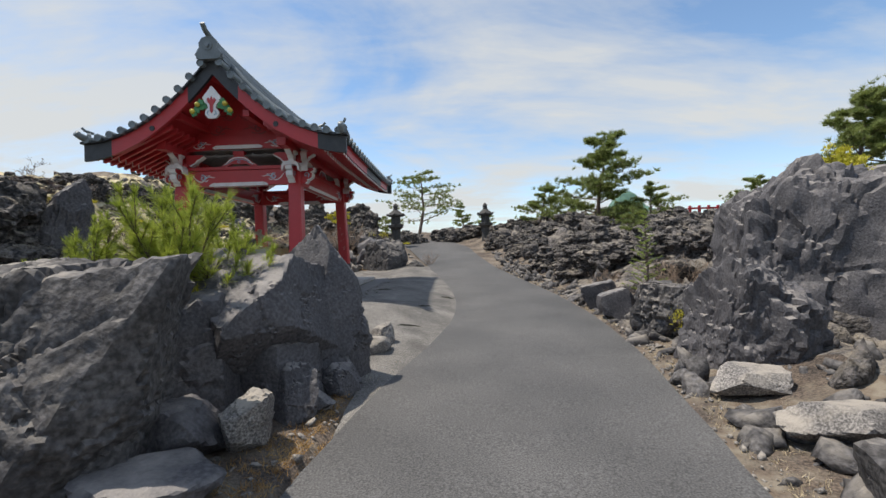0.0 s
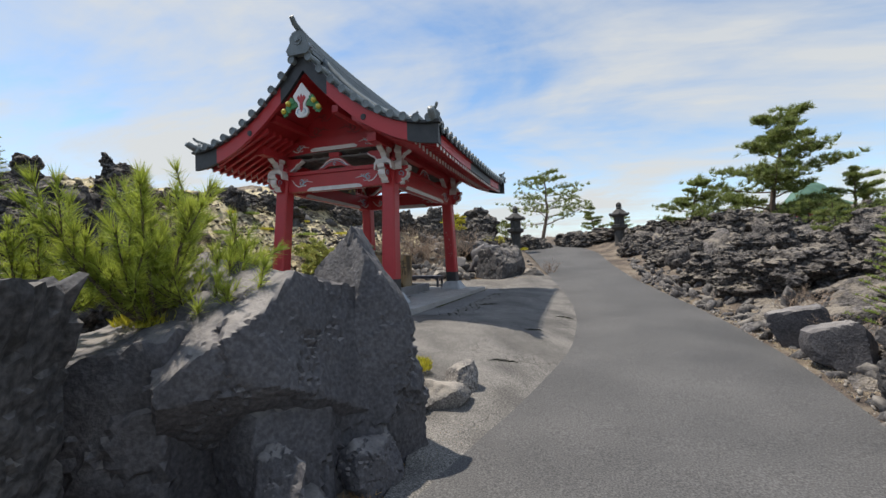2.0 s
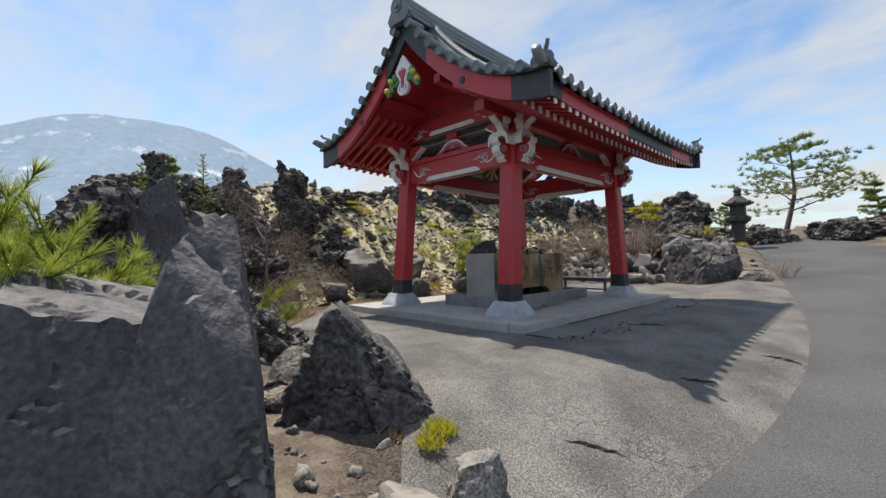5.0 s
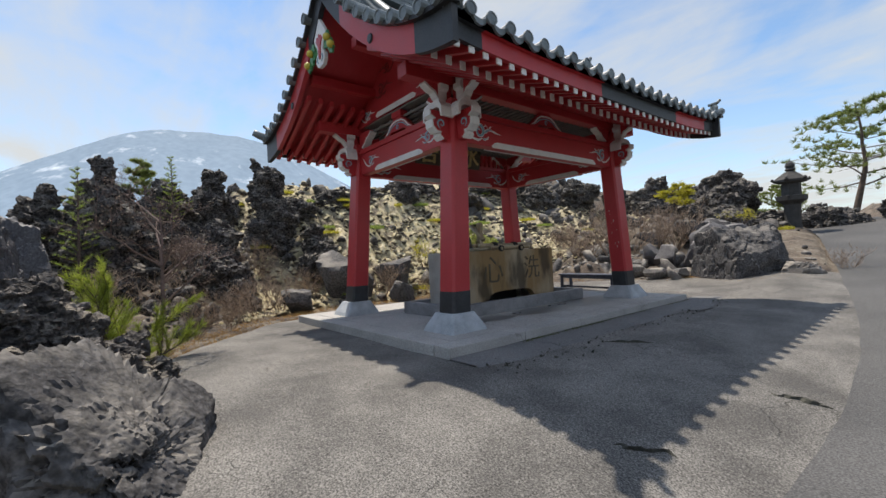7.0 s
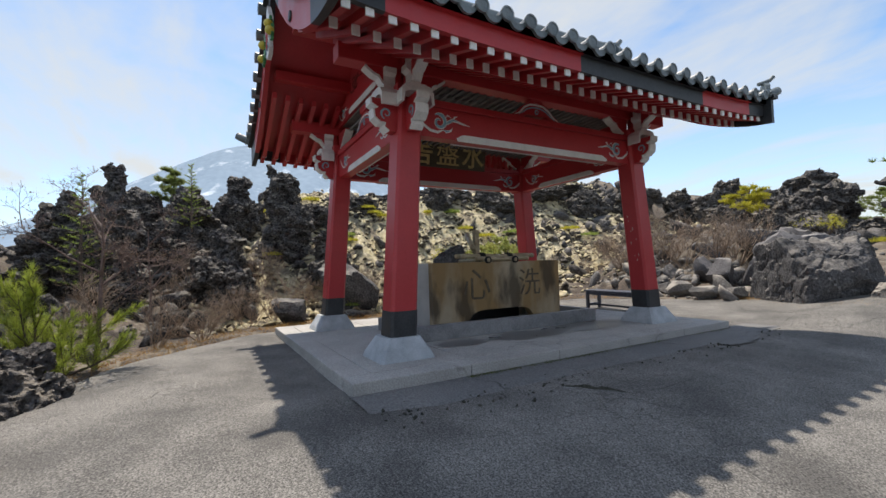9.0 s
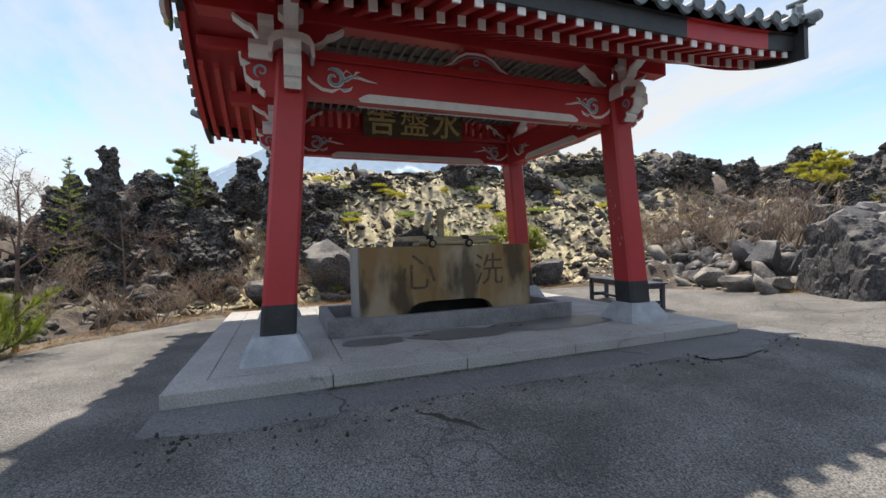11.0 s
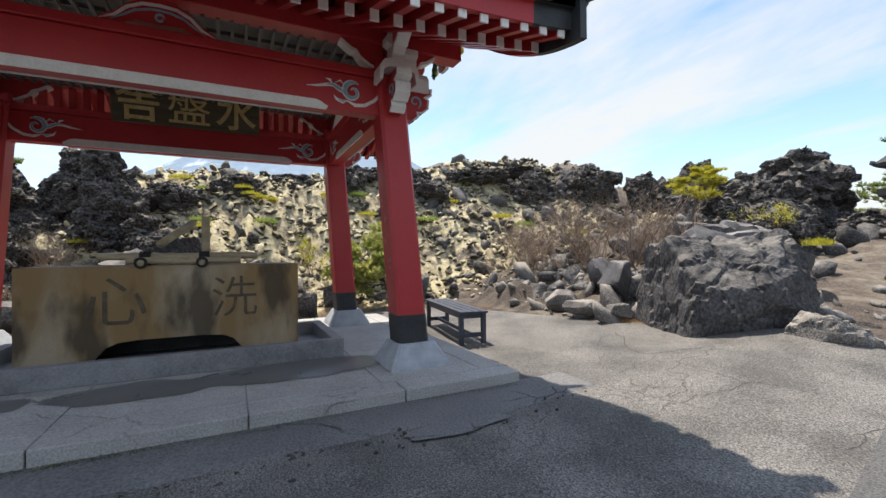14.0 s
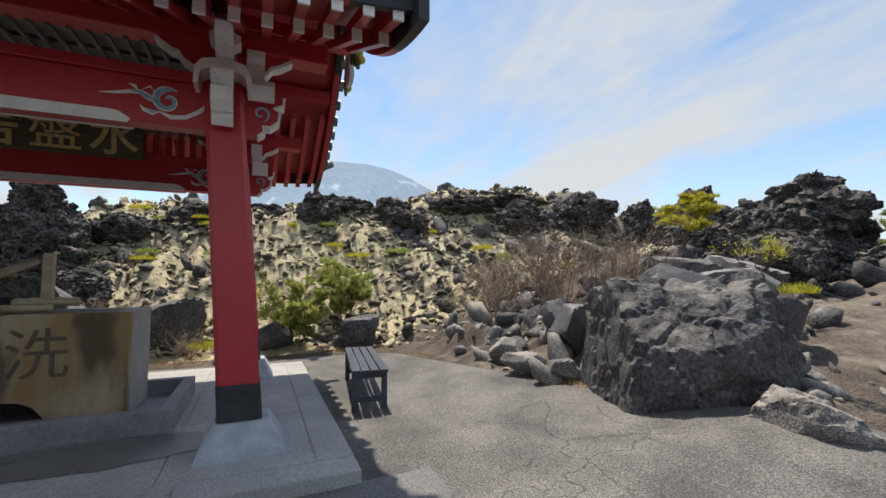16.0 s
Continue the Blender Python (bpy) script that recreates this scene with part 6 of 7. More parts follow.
    # beside the bench and beyond
    hero(-2.90, 19.42, 2.05, 1.6, 1.87, R, 91, 40, base=0.0, planes=8, rough=0.06, label="large dark lava boulder with a layered face", jag=0.02, grain=0.012, crack=0.05, flat=0.2)
    hero(-1.72, 19.30, 0.85, 0.60, 0.95, G, 92, 20, base=0.30, level=5, planes=8, cut=(0.45, 0.8), rough=0.04, label="pale grey angular stone beside the large boulder")
    hero(-3.45, 19.5, 0.6, 0.7, 1.35, S, 93, 20, label="dark smooth lava rock behind the boulder")
    for x, y, w, top, s, m in ((-4.55, 18.75, 0.58, 0.86, 101, G), (-4.0, 18.95, 0.55, 0.84, 102, G), (-5.1, 18.85, 0.6, 0.95, 103, G), (-5.6, 19.2, 0.65, 0.92, 104, R), (-6.3, 19.3, 0.9, 0.98, 105, R),
                               (-4.5, 19.5, 0.7, 1.45, 106, S), (-5.1, 19.8, 0.7, 1.5, 107, S), (-3.9, 19.8, 0.8, 1.5, 108, S), (-3.3, 18.75, 0.6, 0.50, 109, G), (-2.2, 18.85, 0.35, 0.58, 110, G),
                               (-3.6, 20.5, 1.1, 2.0, 111, S), (-3.5, 21.5, 1.4, 1.95, 112, S), (-2.75, 20.75, 1.0, 1.6, 113, S), (-4.2, 22.8, 1.5, 2.2, 114, S), (-5.8, 21.5, 1.2, 1.9, 115, S), (-4.6, 22.0, 1.4, 2.2, 116, R),
                               (-8.6, 17.6, 0.9, 1.1, 117, R), (-8.9, 15.9, 0.7, 1.0, 118, R), (-9.4, 14.0, 1.3, 1.5, 119, R), (-9.2, 12.2, 1.4, 1.75, 120, R), (-8.6, 10.9, 0.8, 0.9, 121, R), (-8.3, 13.4, 0.8, 0.9, 122, R), (-8.3, 15.2, 0.7, 0.85, 123, R)):
        hero(x, y, w, w * 0.8, top, m, s, s * 47, base=min(land_at(x, y), top - 0.45 * w), level=4, planes=8, rough=0.04, cut=(0.42, 0.80), crack=0.02, label="angular grey stone at the edge of the old asphalt" if m is G else "dark lava rock at the foot of the slope")
    # right of the lane
    hero(4.25, 6.9, 2.4, 2.6, 2.45, S, 131, 15, base=-0.3, planes=8, rough=0.09, label="huge dark lava boulder with a sharp crest", jag=0.12, grain=0.025, crack=0.07)
    hero(5.6, 6.6, 2.2, 2.2, 2.15, S, 132, 40, base=-0.3, label="huge dark rounded lava boulder beside the lane")
    hero(3.45, 7.8, 1.2, 1.2, 0.75, R, 136, 50, base=-0.3, planes=9, jag=0.1, label=big, grain=0.03)
    hero(3.25, 6.3, 1.2, 1.5, 1.2, S, 133, 15, base=-0.3, planes=8, jag=0.06, label=big, grain=0.03)
    hero(4.3, 4.9, 1.1, 1.2, 0.85, R, 134, 15, base=-0.3, label=big, jag=0.1, grain=0.03)
    for x, y, w, d, top, s, m in ((2.75, 5.35, 0.75, 0.6, 0.16, 141, G), (2.65, 4.45, 0.8, 0.6, 0.20, 142, G), (2.35, 3.65, 0.5, 0.5, 0.25, 143, R), (2.9, 3.2, 0.8, 0.7, 0.5, 144, R), (3.6, 3.8, 0.9, 0.8, 0.45, 145, G),
                                  (3.1, 7.9, 0.75, 0.6, 0.66, 146, S), (3.05, 9.2, 0.7, 0.6, 0.55, 147, S), (3.1, 10.4, 0.8, 0.6, 0.6, 148, S), (3.6, 8.9, 0.9, 0.8, 0.7, 149, R), (6.8, 8.5, 2.2, 2.2, 2.5, 150, S), (8.5, 7.0, 2.2, 2.2, 2.6, 151, S)):
        hero(x, y, w, d, top, m, s, s * 23, level=4, planes=7, rough=0.04, cut=(0.45, 0.8), crack=0.03, label="angular lava stone at the edge of the lane")


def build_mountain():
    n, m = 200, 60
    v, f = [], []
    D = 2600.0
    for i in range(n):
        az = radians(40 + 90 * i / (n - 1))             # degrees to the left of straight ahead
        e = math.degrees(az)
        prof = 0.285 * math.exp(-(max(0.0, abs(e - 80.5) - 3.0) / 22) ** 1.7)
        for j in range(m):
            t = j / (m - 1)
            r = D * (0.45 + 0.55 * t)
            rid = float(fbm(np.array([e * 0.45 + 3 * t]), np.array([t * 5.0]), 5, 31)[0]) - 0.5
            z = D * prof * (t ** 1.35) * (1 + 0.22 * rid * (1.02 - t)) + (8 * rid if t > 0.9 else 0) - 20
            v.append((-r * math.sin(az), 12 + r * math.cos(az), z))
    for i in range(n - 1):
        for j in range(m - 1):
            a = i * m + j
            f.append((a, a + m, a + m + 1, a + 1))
    ob = new("backdrop", mesh_from("backdrop", v, f, M_HAZY_MOUNT, True))
    tagged(ob, "distant volcano with streaks of snow, air haze painted into its blue colour", "mountain", kind="structure")


def scatter(name, count, region, size, materials, seed, label, category, keep=None, kinds=7, level=2, jag=0.15, sink=0.25, kind="stuff"):
    """Loose rubble: many small broken stones joined into one sheet."""
    rng = random.Random(seed)
    bases = []
    for k in range(kinds):
        me = rock_mesh("rubble", seed * 100 + k, (1, 0.8, 0.7), level, 10, 0.30, 1.9, materials, 0.5, jag, cut=(0.35, 0.8))
        co = np.empty(len(me.vertices) * 3)
        me.vertices.foreach_get("co", co)
        fa = np.array([p.vertices[:] for p in me.polygons])
        bases.append((co.reshape(-1, 3), fa))
        bpy.data.meshes.remove(me)
    spots = []
    tries = 0
    while len(spots) < count and tries < count * 12:
        tries += 1
        x, y = rng.uniform(region[0], region[1]), rng.uniform(region[2], region[3])
        if not keep or keep(x, y, rng):
            spots.append((x, y))
    xy = np.array(spots)
    zs = land(xy[:, 0], xy[:, 1])
    V, F, o = [], [], 0
    for (x, y), z in zip(spots, zs):
        co, fa = bases[rng.randrange(kinds)]
        s = size[0] + (size[1] - size[0]) * rng.random() ** 2.5
        m = np.array(Euler((rng.uniform(-1.2, 1.2), rng.uniform(-1.2, 1.2), rng.uniform(0, 6.28))).to_matrix())
        p = (co * s * np.array([rng.uniform(0.8, 1.3), rng.uniform(0.7, 1.1), rng.uniform(0.5, 0.9)])) @ m.T
        V.append(p + np.array([x, y, z + s * (0.30 - sink)]))
        F.append(fa + o)
        o += len(co)
    V, F = np.concatenate(V), np.concatenate(F)
    me = bpy.data.meshes.new(name)
    me.vertices.add(len(V)); me.vertices.foreach_set("co", V.ravel())
    me.loops.add(F.size); me.loops.foreach_set("vertex_index", F.ravel().astype(np.int32))
    me.polygons.add(len(F)); me.polygons.foreach_set("loop_start", (np.arange(len(F)) * 3).astype(np.int32))
    me.update(calc_edges=True)
    me.materials.append(materials)
    tagged(new(name, me), label, category, kind=kind)


def clear_of_paving(x, y, pad=0.25):
    l, r = road_edges(np.array([y]))
    if float(l[0]) - pad < x < float(r[0]) + pad:
        return False
    if 4.8 < y < 19.8 and float(apron_back(y)) - pad < x < float(r[0]):
        return False
    return True


def build_rubble():
    scatter("lava_rubble", 450, (-17, -7.5, 7, 27), (0.08, 0.45), M_CLINKER, 4, "dark clinker rubble on the slope", "rubble", lambda x, y, g: clear_of_paving(x, y, 0.6) and x < -8.2 + 0.05 * y)
    scatter("lava_rubble", 6500, (-15.5, -7.8, 9, 27), (0.04, 0.20), M_MOSSY, 5, "mossy lava rubble covering the slope", "rubble", lambda x, y, g: clear_of_paving(x, y, 0.6) and x < -8.2 + 0.05 * y)
    scatter("lava_rubble", 1300, (-15, -2.6, -2, 9), (0.08, 0.5), M_CLINKER, 6, "dark clinker rubble", "rubble", lambda x, y, g: clear_of_paving(x, y, 0.9))
    scatter("lava_rubble", 2200, (2.6, 18, 0, 34), (0.08, 0.65), M_CLINKER, 7, "dark clinker rubble beside the lane", "rubble", lambda x, y, g: clear_of_paving(x, y, 0.35 + 0.3 * g.random()))
    scatter("lava_rubble", 650, (-16, 0.5, 19, 36), (0.10, 0.60), M_ROCK, 8, "grey lava rubble beyond the bench", "rubble", lambda x, y, g: clear_of_paving(x, y, 0.45))
    scatter("roadside_stones", 620, (2.0, 5.2, 1.5, 24), (0.04, 0.30), M_ROCK, 12, "broken grey stones along the edge of the lane", "stones", lambda x, y, g: 0.12 < x - float(road_edges(np.array([y]))[1][0]) < 0.3 + 1.4 * g.random())
    scatter("roadside_stones", 260, (-7.6, -1.0, 18.5, 21), (0.06, 0.32), M_LIGHT, 13, "broken pale grey stones beside the large boulder", "stones", lambda x, y, g: clear_of_paving(x, y, 0.15))
    scatter("roadside_stones", 120, (-2.4, -0.8, 3.2, 7.6), (0.03, 0.16), M_LIGHT, 14, "broken pale grey stones under the boulders", "stones", lambda x, y, g: clear_of_paving(x, y, 0.08))
    scatter("apron_crumbs", 900, (-2.5, -1.75, 10.3, 16.6), (0.008, 0.032), M_CRUMB, 15, "dark crumbled asphalt and moss along a broken edge", "gravel", lambda x, y, g: abs(x + 2.16 - 0.32 * (float(fbm(np.array([y * 1.1]), np.array([2.0]), 5, 41)[0]) - 0.5)) < 0.03 + 0.10 * g.random() ** 2 + (0.25 * g.random() if vnoise(np.array([y * 0.9]), np.array([1.0]))[0] > 0.62 else 0), level=1, jag=0.0, sink=-1.35)
    scatter("lane_gravel", 1500, (-2.2, 4.2, 1, 20), (0.012, 0.06), M_LIGHT, 9, "loose grey gravel along the edge of the lane", "gravel", lambda x, y, g: edge_strip(x, y, g), level=1, jag=0.0, sink=0.1)


def edge_strip(x, y, g):
    l, r = road_edges(np.array([y]))
    l, r = float(l[0]), float(r[0])
    return (r - 0.02 < x < r + 0.2 + 0.45 * g.random()) or (l - 0.35 * g.random() < x < l + 0.02 and y < 6.6)


build_boulders()
build_mountain()
build_rubble()


# ---- plants ----
def unit(rng):
    return Vector((rng.gauss(0, 1), rng.gauss(0, 1), rng.gauss(0, 1))).normalized()


class Leaves:
    """Collects thin blades and small leaves for one crown."""

    def __init__(self):
        self.v, self.f = [], []

    def blade(self, p, d, length, width, side):
        q = p + d * length
        s = side * (width / 2)
        i = len(self.v)
        self.v += [p - s, p + s, q]
        self.f.append((i, i + 1, i + 2))

    def leaf(self, p, d, length, width, side):
        s = side * (width / 2)
        i = len(self.v)
        self.v += [p, p + d * length * 0.45 + s, p + d * length, p + d * length * 0.45 - s]
        self.f.append((i, i + 1, i + 2, i + 3))

    def tuft(self, rng, p, d, count, length, width, spread=0.8, along=0.0):
        for _ in range(count):
            e = (d + spread * unit(rng)).normalized()
            b = p - d * along * rng.random()
            self.blade(b, e, length * rng.uniform(0.75, 1.15), width, e.cross(unit(rng)).normalized())

    def mesh(self, name, material):
        return mesh_from(name, self.v, self.f, material)


def grow(rng, bm, start, d, length, r, depth, tips, kids=(3, 5), bend=0.35, lift=0.1, ratio=0.62, sides=6, shrink=0.55, first=0.3):
    pts, rad = [Vector(start)], [r]
    n = 5
    d = d.normalized()
    for i in range(n):
        d = (d + bend * 0.4 * unit(rng) + Vector((0, 0, lift * 0.3))).normalized()
        pts.append(pts[-1] + d * length / n)
        rad.append(r * (1 - 0.75 * (i + 1) / n))
    add_tube(bm, pts, rad, sides if r > 0.012 else 3, cap=False)
    tips.append((pts[-1], d, depth))
    if depth <= 0:
        return
    for _ in range(rng.randint(*kids)):
        t = rng.uniform(first, 0.95)
        k = min(int(t * n), n - 1)
        p = pts[k].lerp(pts[k + 1], t * n - k)
        side = d.cross(unit(rng)).normalized()
        e = (d * 0.55 + side * rng.uniform(0.6, 1.1) + Vector((0, 0, lift))).normalized()
        grow(rng, bm, p, e, length * ratio * rng.uniform(0.7, 1.1), max(r * shrink, 0.002), depth - 1, tips, kids, bend, lift, ratio, sides, shrink, first)


def pine_shrub(x, y, z, s, seed, label, dense=1.0, spread=1.0):
    """Young pine: a bent stem, upswept shoots with long needles and brown buds."""
    rng = random.Random(seed)
    th = thing("pine_shrub", (x, y, z), label, "pine shrub")
    bm = bmesh.new()
    shoots = []
    for k in range(int(9 * dense)):
        a = 2 * math.pi * k / (9 * dense) + rng.uniform(-0.3, 0.3)
        el = rng.uniform(0.0, 0.75) if k % 4 else rng.uniform(0.95, 1.35)
        d = Vector((math.cos(a) * math.cos(el) * spread, math.sin(a) * math.cos(el) * spread, math.sin(el)))
        L = s * (rng.uniform(0.55, 0.9) if k % 4 else rng.uniform(0.75, 0.98))
        pts = [Vector((0, 0, 0))]
        e = d.normalized()
        for i in range(6):
            e = (e + 0.12 * unit(rng) + Vector((0, 0, 0.07))).normalized()
            pts.append(pts[-1] + e * L / 6)
        add_tube(bm, pts, [0.022 * s * (1 - 0.8 * i / 6) for i in range(7)], 5, False)
        shoots.append((pts[3:], 1.0))
        for j in range(2, 7):
            for q in range(rng.randint(2, 3)):
                f = (e * 0.7 + 0.8 * unit(rng) + Vector((0, 0, 0.45))).normalized()
                l2 = s * rng.uniform(0.16, 0.30)
                sp = [pts[j - 1].lerp(pts[j], rng.random())]
                for i in range(3):
                    f = (f + Vector((0, 0, 0.12))).normalized()
                    sp.append(sp[-1] + f * l2 / 3)
                add_tube(bm, sp, [0.008 * s, 0.006 * s, 0.005 * s, 0.004 * s], 4, False)
                shoots.append((sp, 0.8))
    part("stem", bm, M_BARK, th, "thin brown stems")
    lv = Leaves()
    bm = bmesh.new()
    for pts, g in shoots:
        for p, q in zip(pts, pts[1:]):
            d = (q - p).normalized()
            n = int(24 * dense)
            for _ in range(n):
                b = p.lerp(q, rng.random())
                e = (d * rng.uniform(0.5, 1.1) + 0.75 * unit(rng)).normalized()
                lv.blade(b, e, rng.uniform(0.07, 0.13) * s, 0.0062, e.cross(unit(rng)).normalized())
        d = (pts[-1] - pts[-2]).normalized()
        lv.tuft(rng, pts[-1], d, int(26 * dense), 0.13 * s, 0.0065, 0.45)
        if rng.random() < 0.6:
            add_tube(bm, [pts[-1], pts[-1] + d * 0.02 * s, pts[-1] + d * 0.045 * s], [0.007 * s, 0.009 * s, 0.003 * s], 5)
    o = new("needles", lv.mesh("needles", M_NEEDLE)); o.parent = th; o["label"] = "long bright green needles"; o["kind"] = "stuff"
    part("bud", bm, M_BARK, th, "brown spring buds")["kind"] = "stuff"
    return th


def pine_tree(x, y, z, h, seed, label, lean=(0, 0), flat=1.0, tufts=1.0, material=None, layers=6, width=0.5, bare=0.3, name="pine_tree"):
    """A pine with a tapered, bent trunk, limbs in layers and flat pads of needle tufts."""
    rng = random.Random(seed)
    th = thing(name, (x, y, z), label, "tree")
    bm = bmesh.new()
    pts = [Vector((0, 0, -0.2))]
    d = Vector((lean[0], lean[1], 1)).normalized()
    n = 9
    for i in range(n):
        d = (d + 0.16 * unit(rng) + Vector((-lean[0] * 0.06, -lean[1] * 0.06, 0.08))).normalized()
        pts.append(pts[-1] + d * h / n)
    rad = [h * 0.026 * (1 - 0.88 * i / n) + 0.008 for i in range(n + 1)]
    add_tube(bm, pts, rad, 8, False)
    part("trunk", bm, M_BARK, th, smooth=True)
    lv = Leaves()
    bl = bmesh.new()
    for k in range(int(layers * 3.2)):
        t = bare + (1 - bare) * (k + rng.random()) / (layers * 3.2)
        i = min(int(t * n), n - 1)
        p = pts[i].lerp(pts[i + 1], t * n - i)
        a = k * 2.4 + rng.uniform(-0.4, 0.4)
        L = h * width * (1.08 - t) ** 0.7 * rng.uniform(0.55, 1.1)
        e = Vector((math.cos(a), math.sin(a), rng.uniform(-0.05, 0.30)))
        lp = [p]
        for j in range(5):
            e = (e.normalized() + 0.18 * unit(rng) * Vector((1, 1, 0.5)) + Vector((0, 0, 0.04))).normalized()
            lp.append(lp[-1] + e * L / 5)
        add_tube(bl, lp, [h * 0.009 * (1.1 - t) * (1 - 0.8 * j / 5) + 0.004 for j in range(6)], 5, False)
        for j in range(2, 6):
            for q in range(int(7 * tufts * (0.6 + 0.15 * j))):
                c = lp[j] + Vector((rng.gauss(0, 1), rng.gauss(0, 1), 0.22 * rng.gauss(0, 1) * flat)) * L * 0.15
                lv.tuft(rng, c, Vector((rng.gauss(0, .5), rng.gauss(0, .5), 1)).normalized(), 20, 0.06 + h * 0.036, 0.014 + h * 0.0050, 1.0)
                if q % 3 == 0:
                    add_tube(bl, [lp[j], c], [0.008, 0.003], 3, False)
    tp = pts[-1]
    for q in range(int(14 * tufts)):
        lv.tuft(rng, tp + Vector((rng.gauss(0, 1), rng.gauss(0, 1), rng.gauss(0, 0.6))) * h * 0.05, Vector((0, 0, 1)), 16, h * 0.04, h * 0.005, 1.0)
    part("limbs", bl, M_BARK, th)["kind"] = "stuff"
    o = new("crown", lv.mesh("crown", material or M_FARPINE)); o.parent = th
    return th


def larch(x, y, z, h, seed, label):
    rng = random.Random(seed)
    th = thing("larch_sapling", (x, y, z), label, "tree")
    bm = bmesh.new()
    add_tube(bm, [(0, 0, -0.1), (0.02 * h, 0, 0.4 * h), (0, 0.01 * h, h)], [0.018 * h, 0.011 * h, 0.002], 6, False)
    part("trunk", bm, M_BARK, th)
    lv, bl = Leaves(), bmesh.new()
    for k in range(46):
        t = 0.10 + 0.88 * (k + rng.random()) / 46
        a = k * 2.4
        L = h * 0.30 * (1.08 - t) * rng.uniform(0.6, 1.1)
        e = Vector((math.cos(a), math.sin(a), 0.35)).normalized()
        p = Vector((0, 0, t * h))
        q = p + e * L
        add_tube(bl, [p, p.lerp(q, 0.5) + Vector((0, 0, -0.01)), q], [0.005 * h, 0.003 * h, 0.001 * h], 3, False)
        for j in range(int(7 + 10 * (1 - t))):
            c = p.lerp(q, rng.uniform(0.15, 1.0))
            lv.tuft(rng, c, Vector((0, 0, 1)), 8, 0.022 * h + 0.012, 0.006, 1.1)
    part("branches", bl, M_BARK, th)["kind"] = "stuff"
    o = new("crown", lv.mesh("crown", M_LARCH)); o.parent = th; o["label"] = "fresh yellow-green needles"
    return th


def twig_bush_mesh(seed, h, w, kids=(3, 4), depth=3, stems=9):
    rng = random.Random(seed)
    bm = bmesh.new()
    tips = []
    for k in range(stems):
        a = rng.uniform(0, 6.28)
        d = Vector((math.cos(a) * w, math.sin(a) * w, 1.0))
        grow(rng, bm, (0.06 * math.cos(a), 0.06 * math.sin(a), -0.03), d, h * rng.uniform(0.45, 0.75), 0.010, depth, tips, kids, 0.45, 0.3, 0.6, 3, 0.6, 0.25)
    return bm, tips


def bare_tree(x, y, z, h, seed, label, lean=(0, 0)):
    rng = random.Random(seed)
    th = thing("bare_tree", (x, y, z), label, "tree")
    bm = bmesh.new()
    tips = []
    grow(rng, bm, (0, 0, -0.1), Vector((lean[0], lean[1], 1)), h, 0.016 * h, 4, tips, (5, 7), 0.30, 0.12, 0.46, 6, 0.45, 0.35)
    part("branches", bm, M_BARK2, th)["kind"] = "stuff"
    lv = Leaves()
    for p, d, k in tips:
        if k == 0 and rng.random() < 0.4:
            lv.leaf(p, (d + 0.5 * unit(rng)).normalized(), 0.03, 0.018, unit(rng))
    o = new("young_leaves", lv.mesh("young_leaves", M_TWIG)); o.parent = th; o["kind"] = "stuff"
    return th


def leafy_bush(x, y, z, h, w, seed, label, material, leaf=0.07, count=900, name="bush", category="bush", wide=0.4):
    rng = random.Random(seed)
    th = thing(name, (x, y, z), label, category)
    bm, tips = twig_bush_mesh(seed, h, w, (2, 3), 3, 8)
    part("branches", bm, M_BARK, th)["kind"] = "stuff"
    lv = Leaves()
    per = max(1, count // max(1, len(tips)))
    for p, d, k in tips:
        if k > 1:
            continue
        for _ in range(per + 1):
            e = (d + 1.1 * unit(rng) + Vector((0, 0, 0.2))).normalized()
            lv.leaf(p + 0.05 * unit(rng), e, leaf * rng.uniform(0.7, 1.2), leaf * wide, e.cross(unit(rng)).normalized())
    o = new("leaves", lv.mesh("leaves", material)); o.parent = th; o["kind"] = "stuff"
    return th


def moss_pad(x, y, z, r, seed, label, material, height=0.06):
    """A low cushion of tiny blades on a rock or in a hollow."""
    rng = random.Random(seed)
    lv = Leaves()
    for _ in range(int(900 * min(r, 0.6) / 0.4)):
        a, q = rng.uniform(0, 6.28), r * math.sqrt(rng.random())
        p = Vector((q * math.cos(a), q * 0.7 * math.sin(a), height * 0.6 * (1 - (q / r) ** 2) * rng.random()))
        lv.blade(p, (Vector((0, 0, 1)) + 0.8 * unit(rng)).normalized(), height * rng.uniform(0.5, 1.1), 0.016, unit(rng))
    ob = new("plant_cushion", lv.mesh("plant_cushion", material))
    ob.location = (x, y, z)
    return tagged(ob, label, "plant", kind="stuff")


def grass_strip(name, count, place, length, material, label, seed, width=0.006):
    rng = random.Random(seed)
    lv = Leaves()
    done = 0
    while done < count:
        p = place(rng)
        if p is None:
            continue
        done += 1
        for _ in range(6):
            e = (Vector((0, 0, 0.8)) + 0.8 * unit(rng)).normalized()
            lv.blade(Vector(p) + 0.04 * unit(rng) * Vector((1, 1, 0)), e, length * rng.uniform(0.5, 1.2), width, unit(rng))
    tagged(new(name, lv.mesh(name, material)), label, "grass", kind="stuff")


M_BARK2 = mat("grey_brown_bark", (0.12, 0.085, 0.075), (0.24, 0.17, 0.15), 6.0, 0.95, 0.5, 40, dist=0.01)


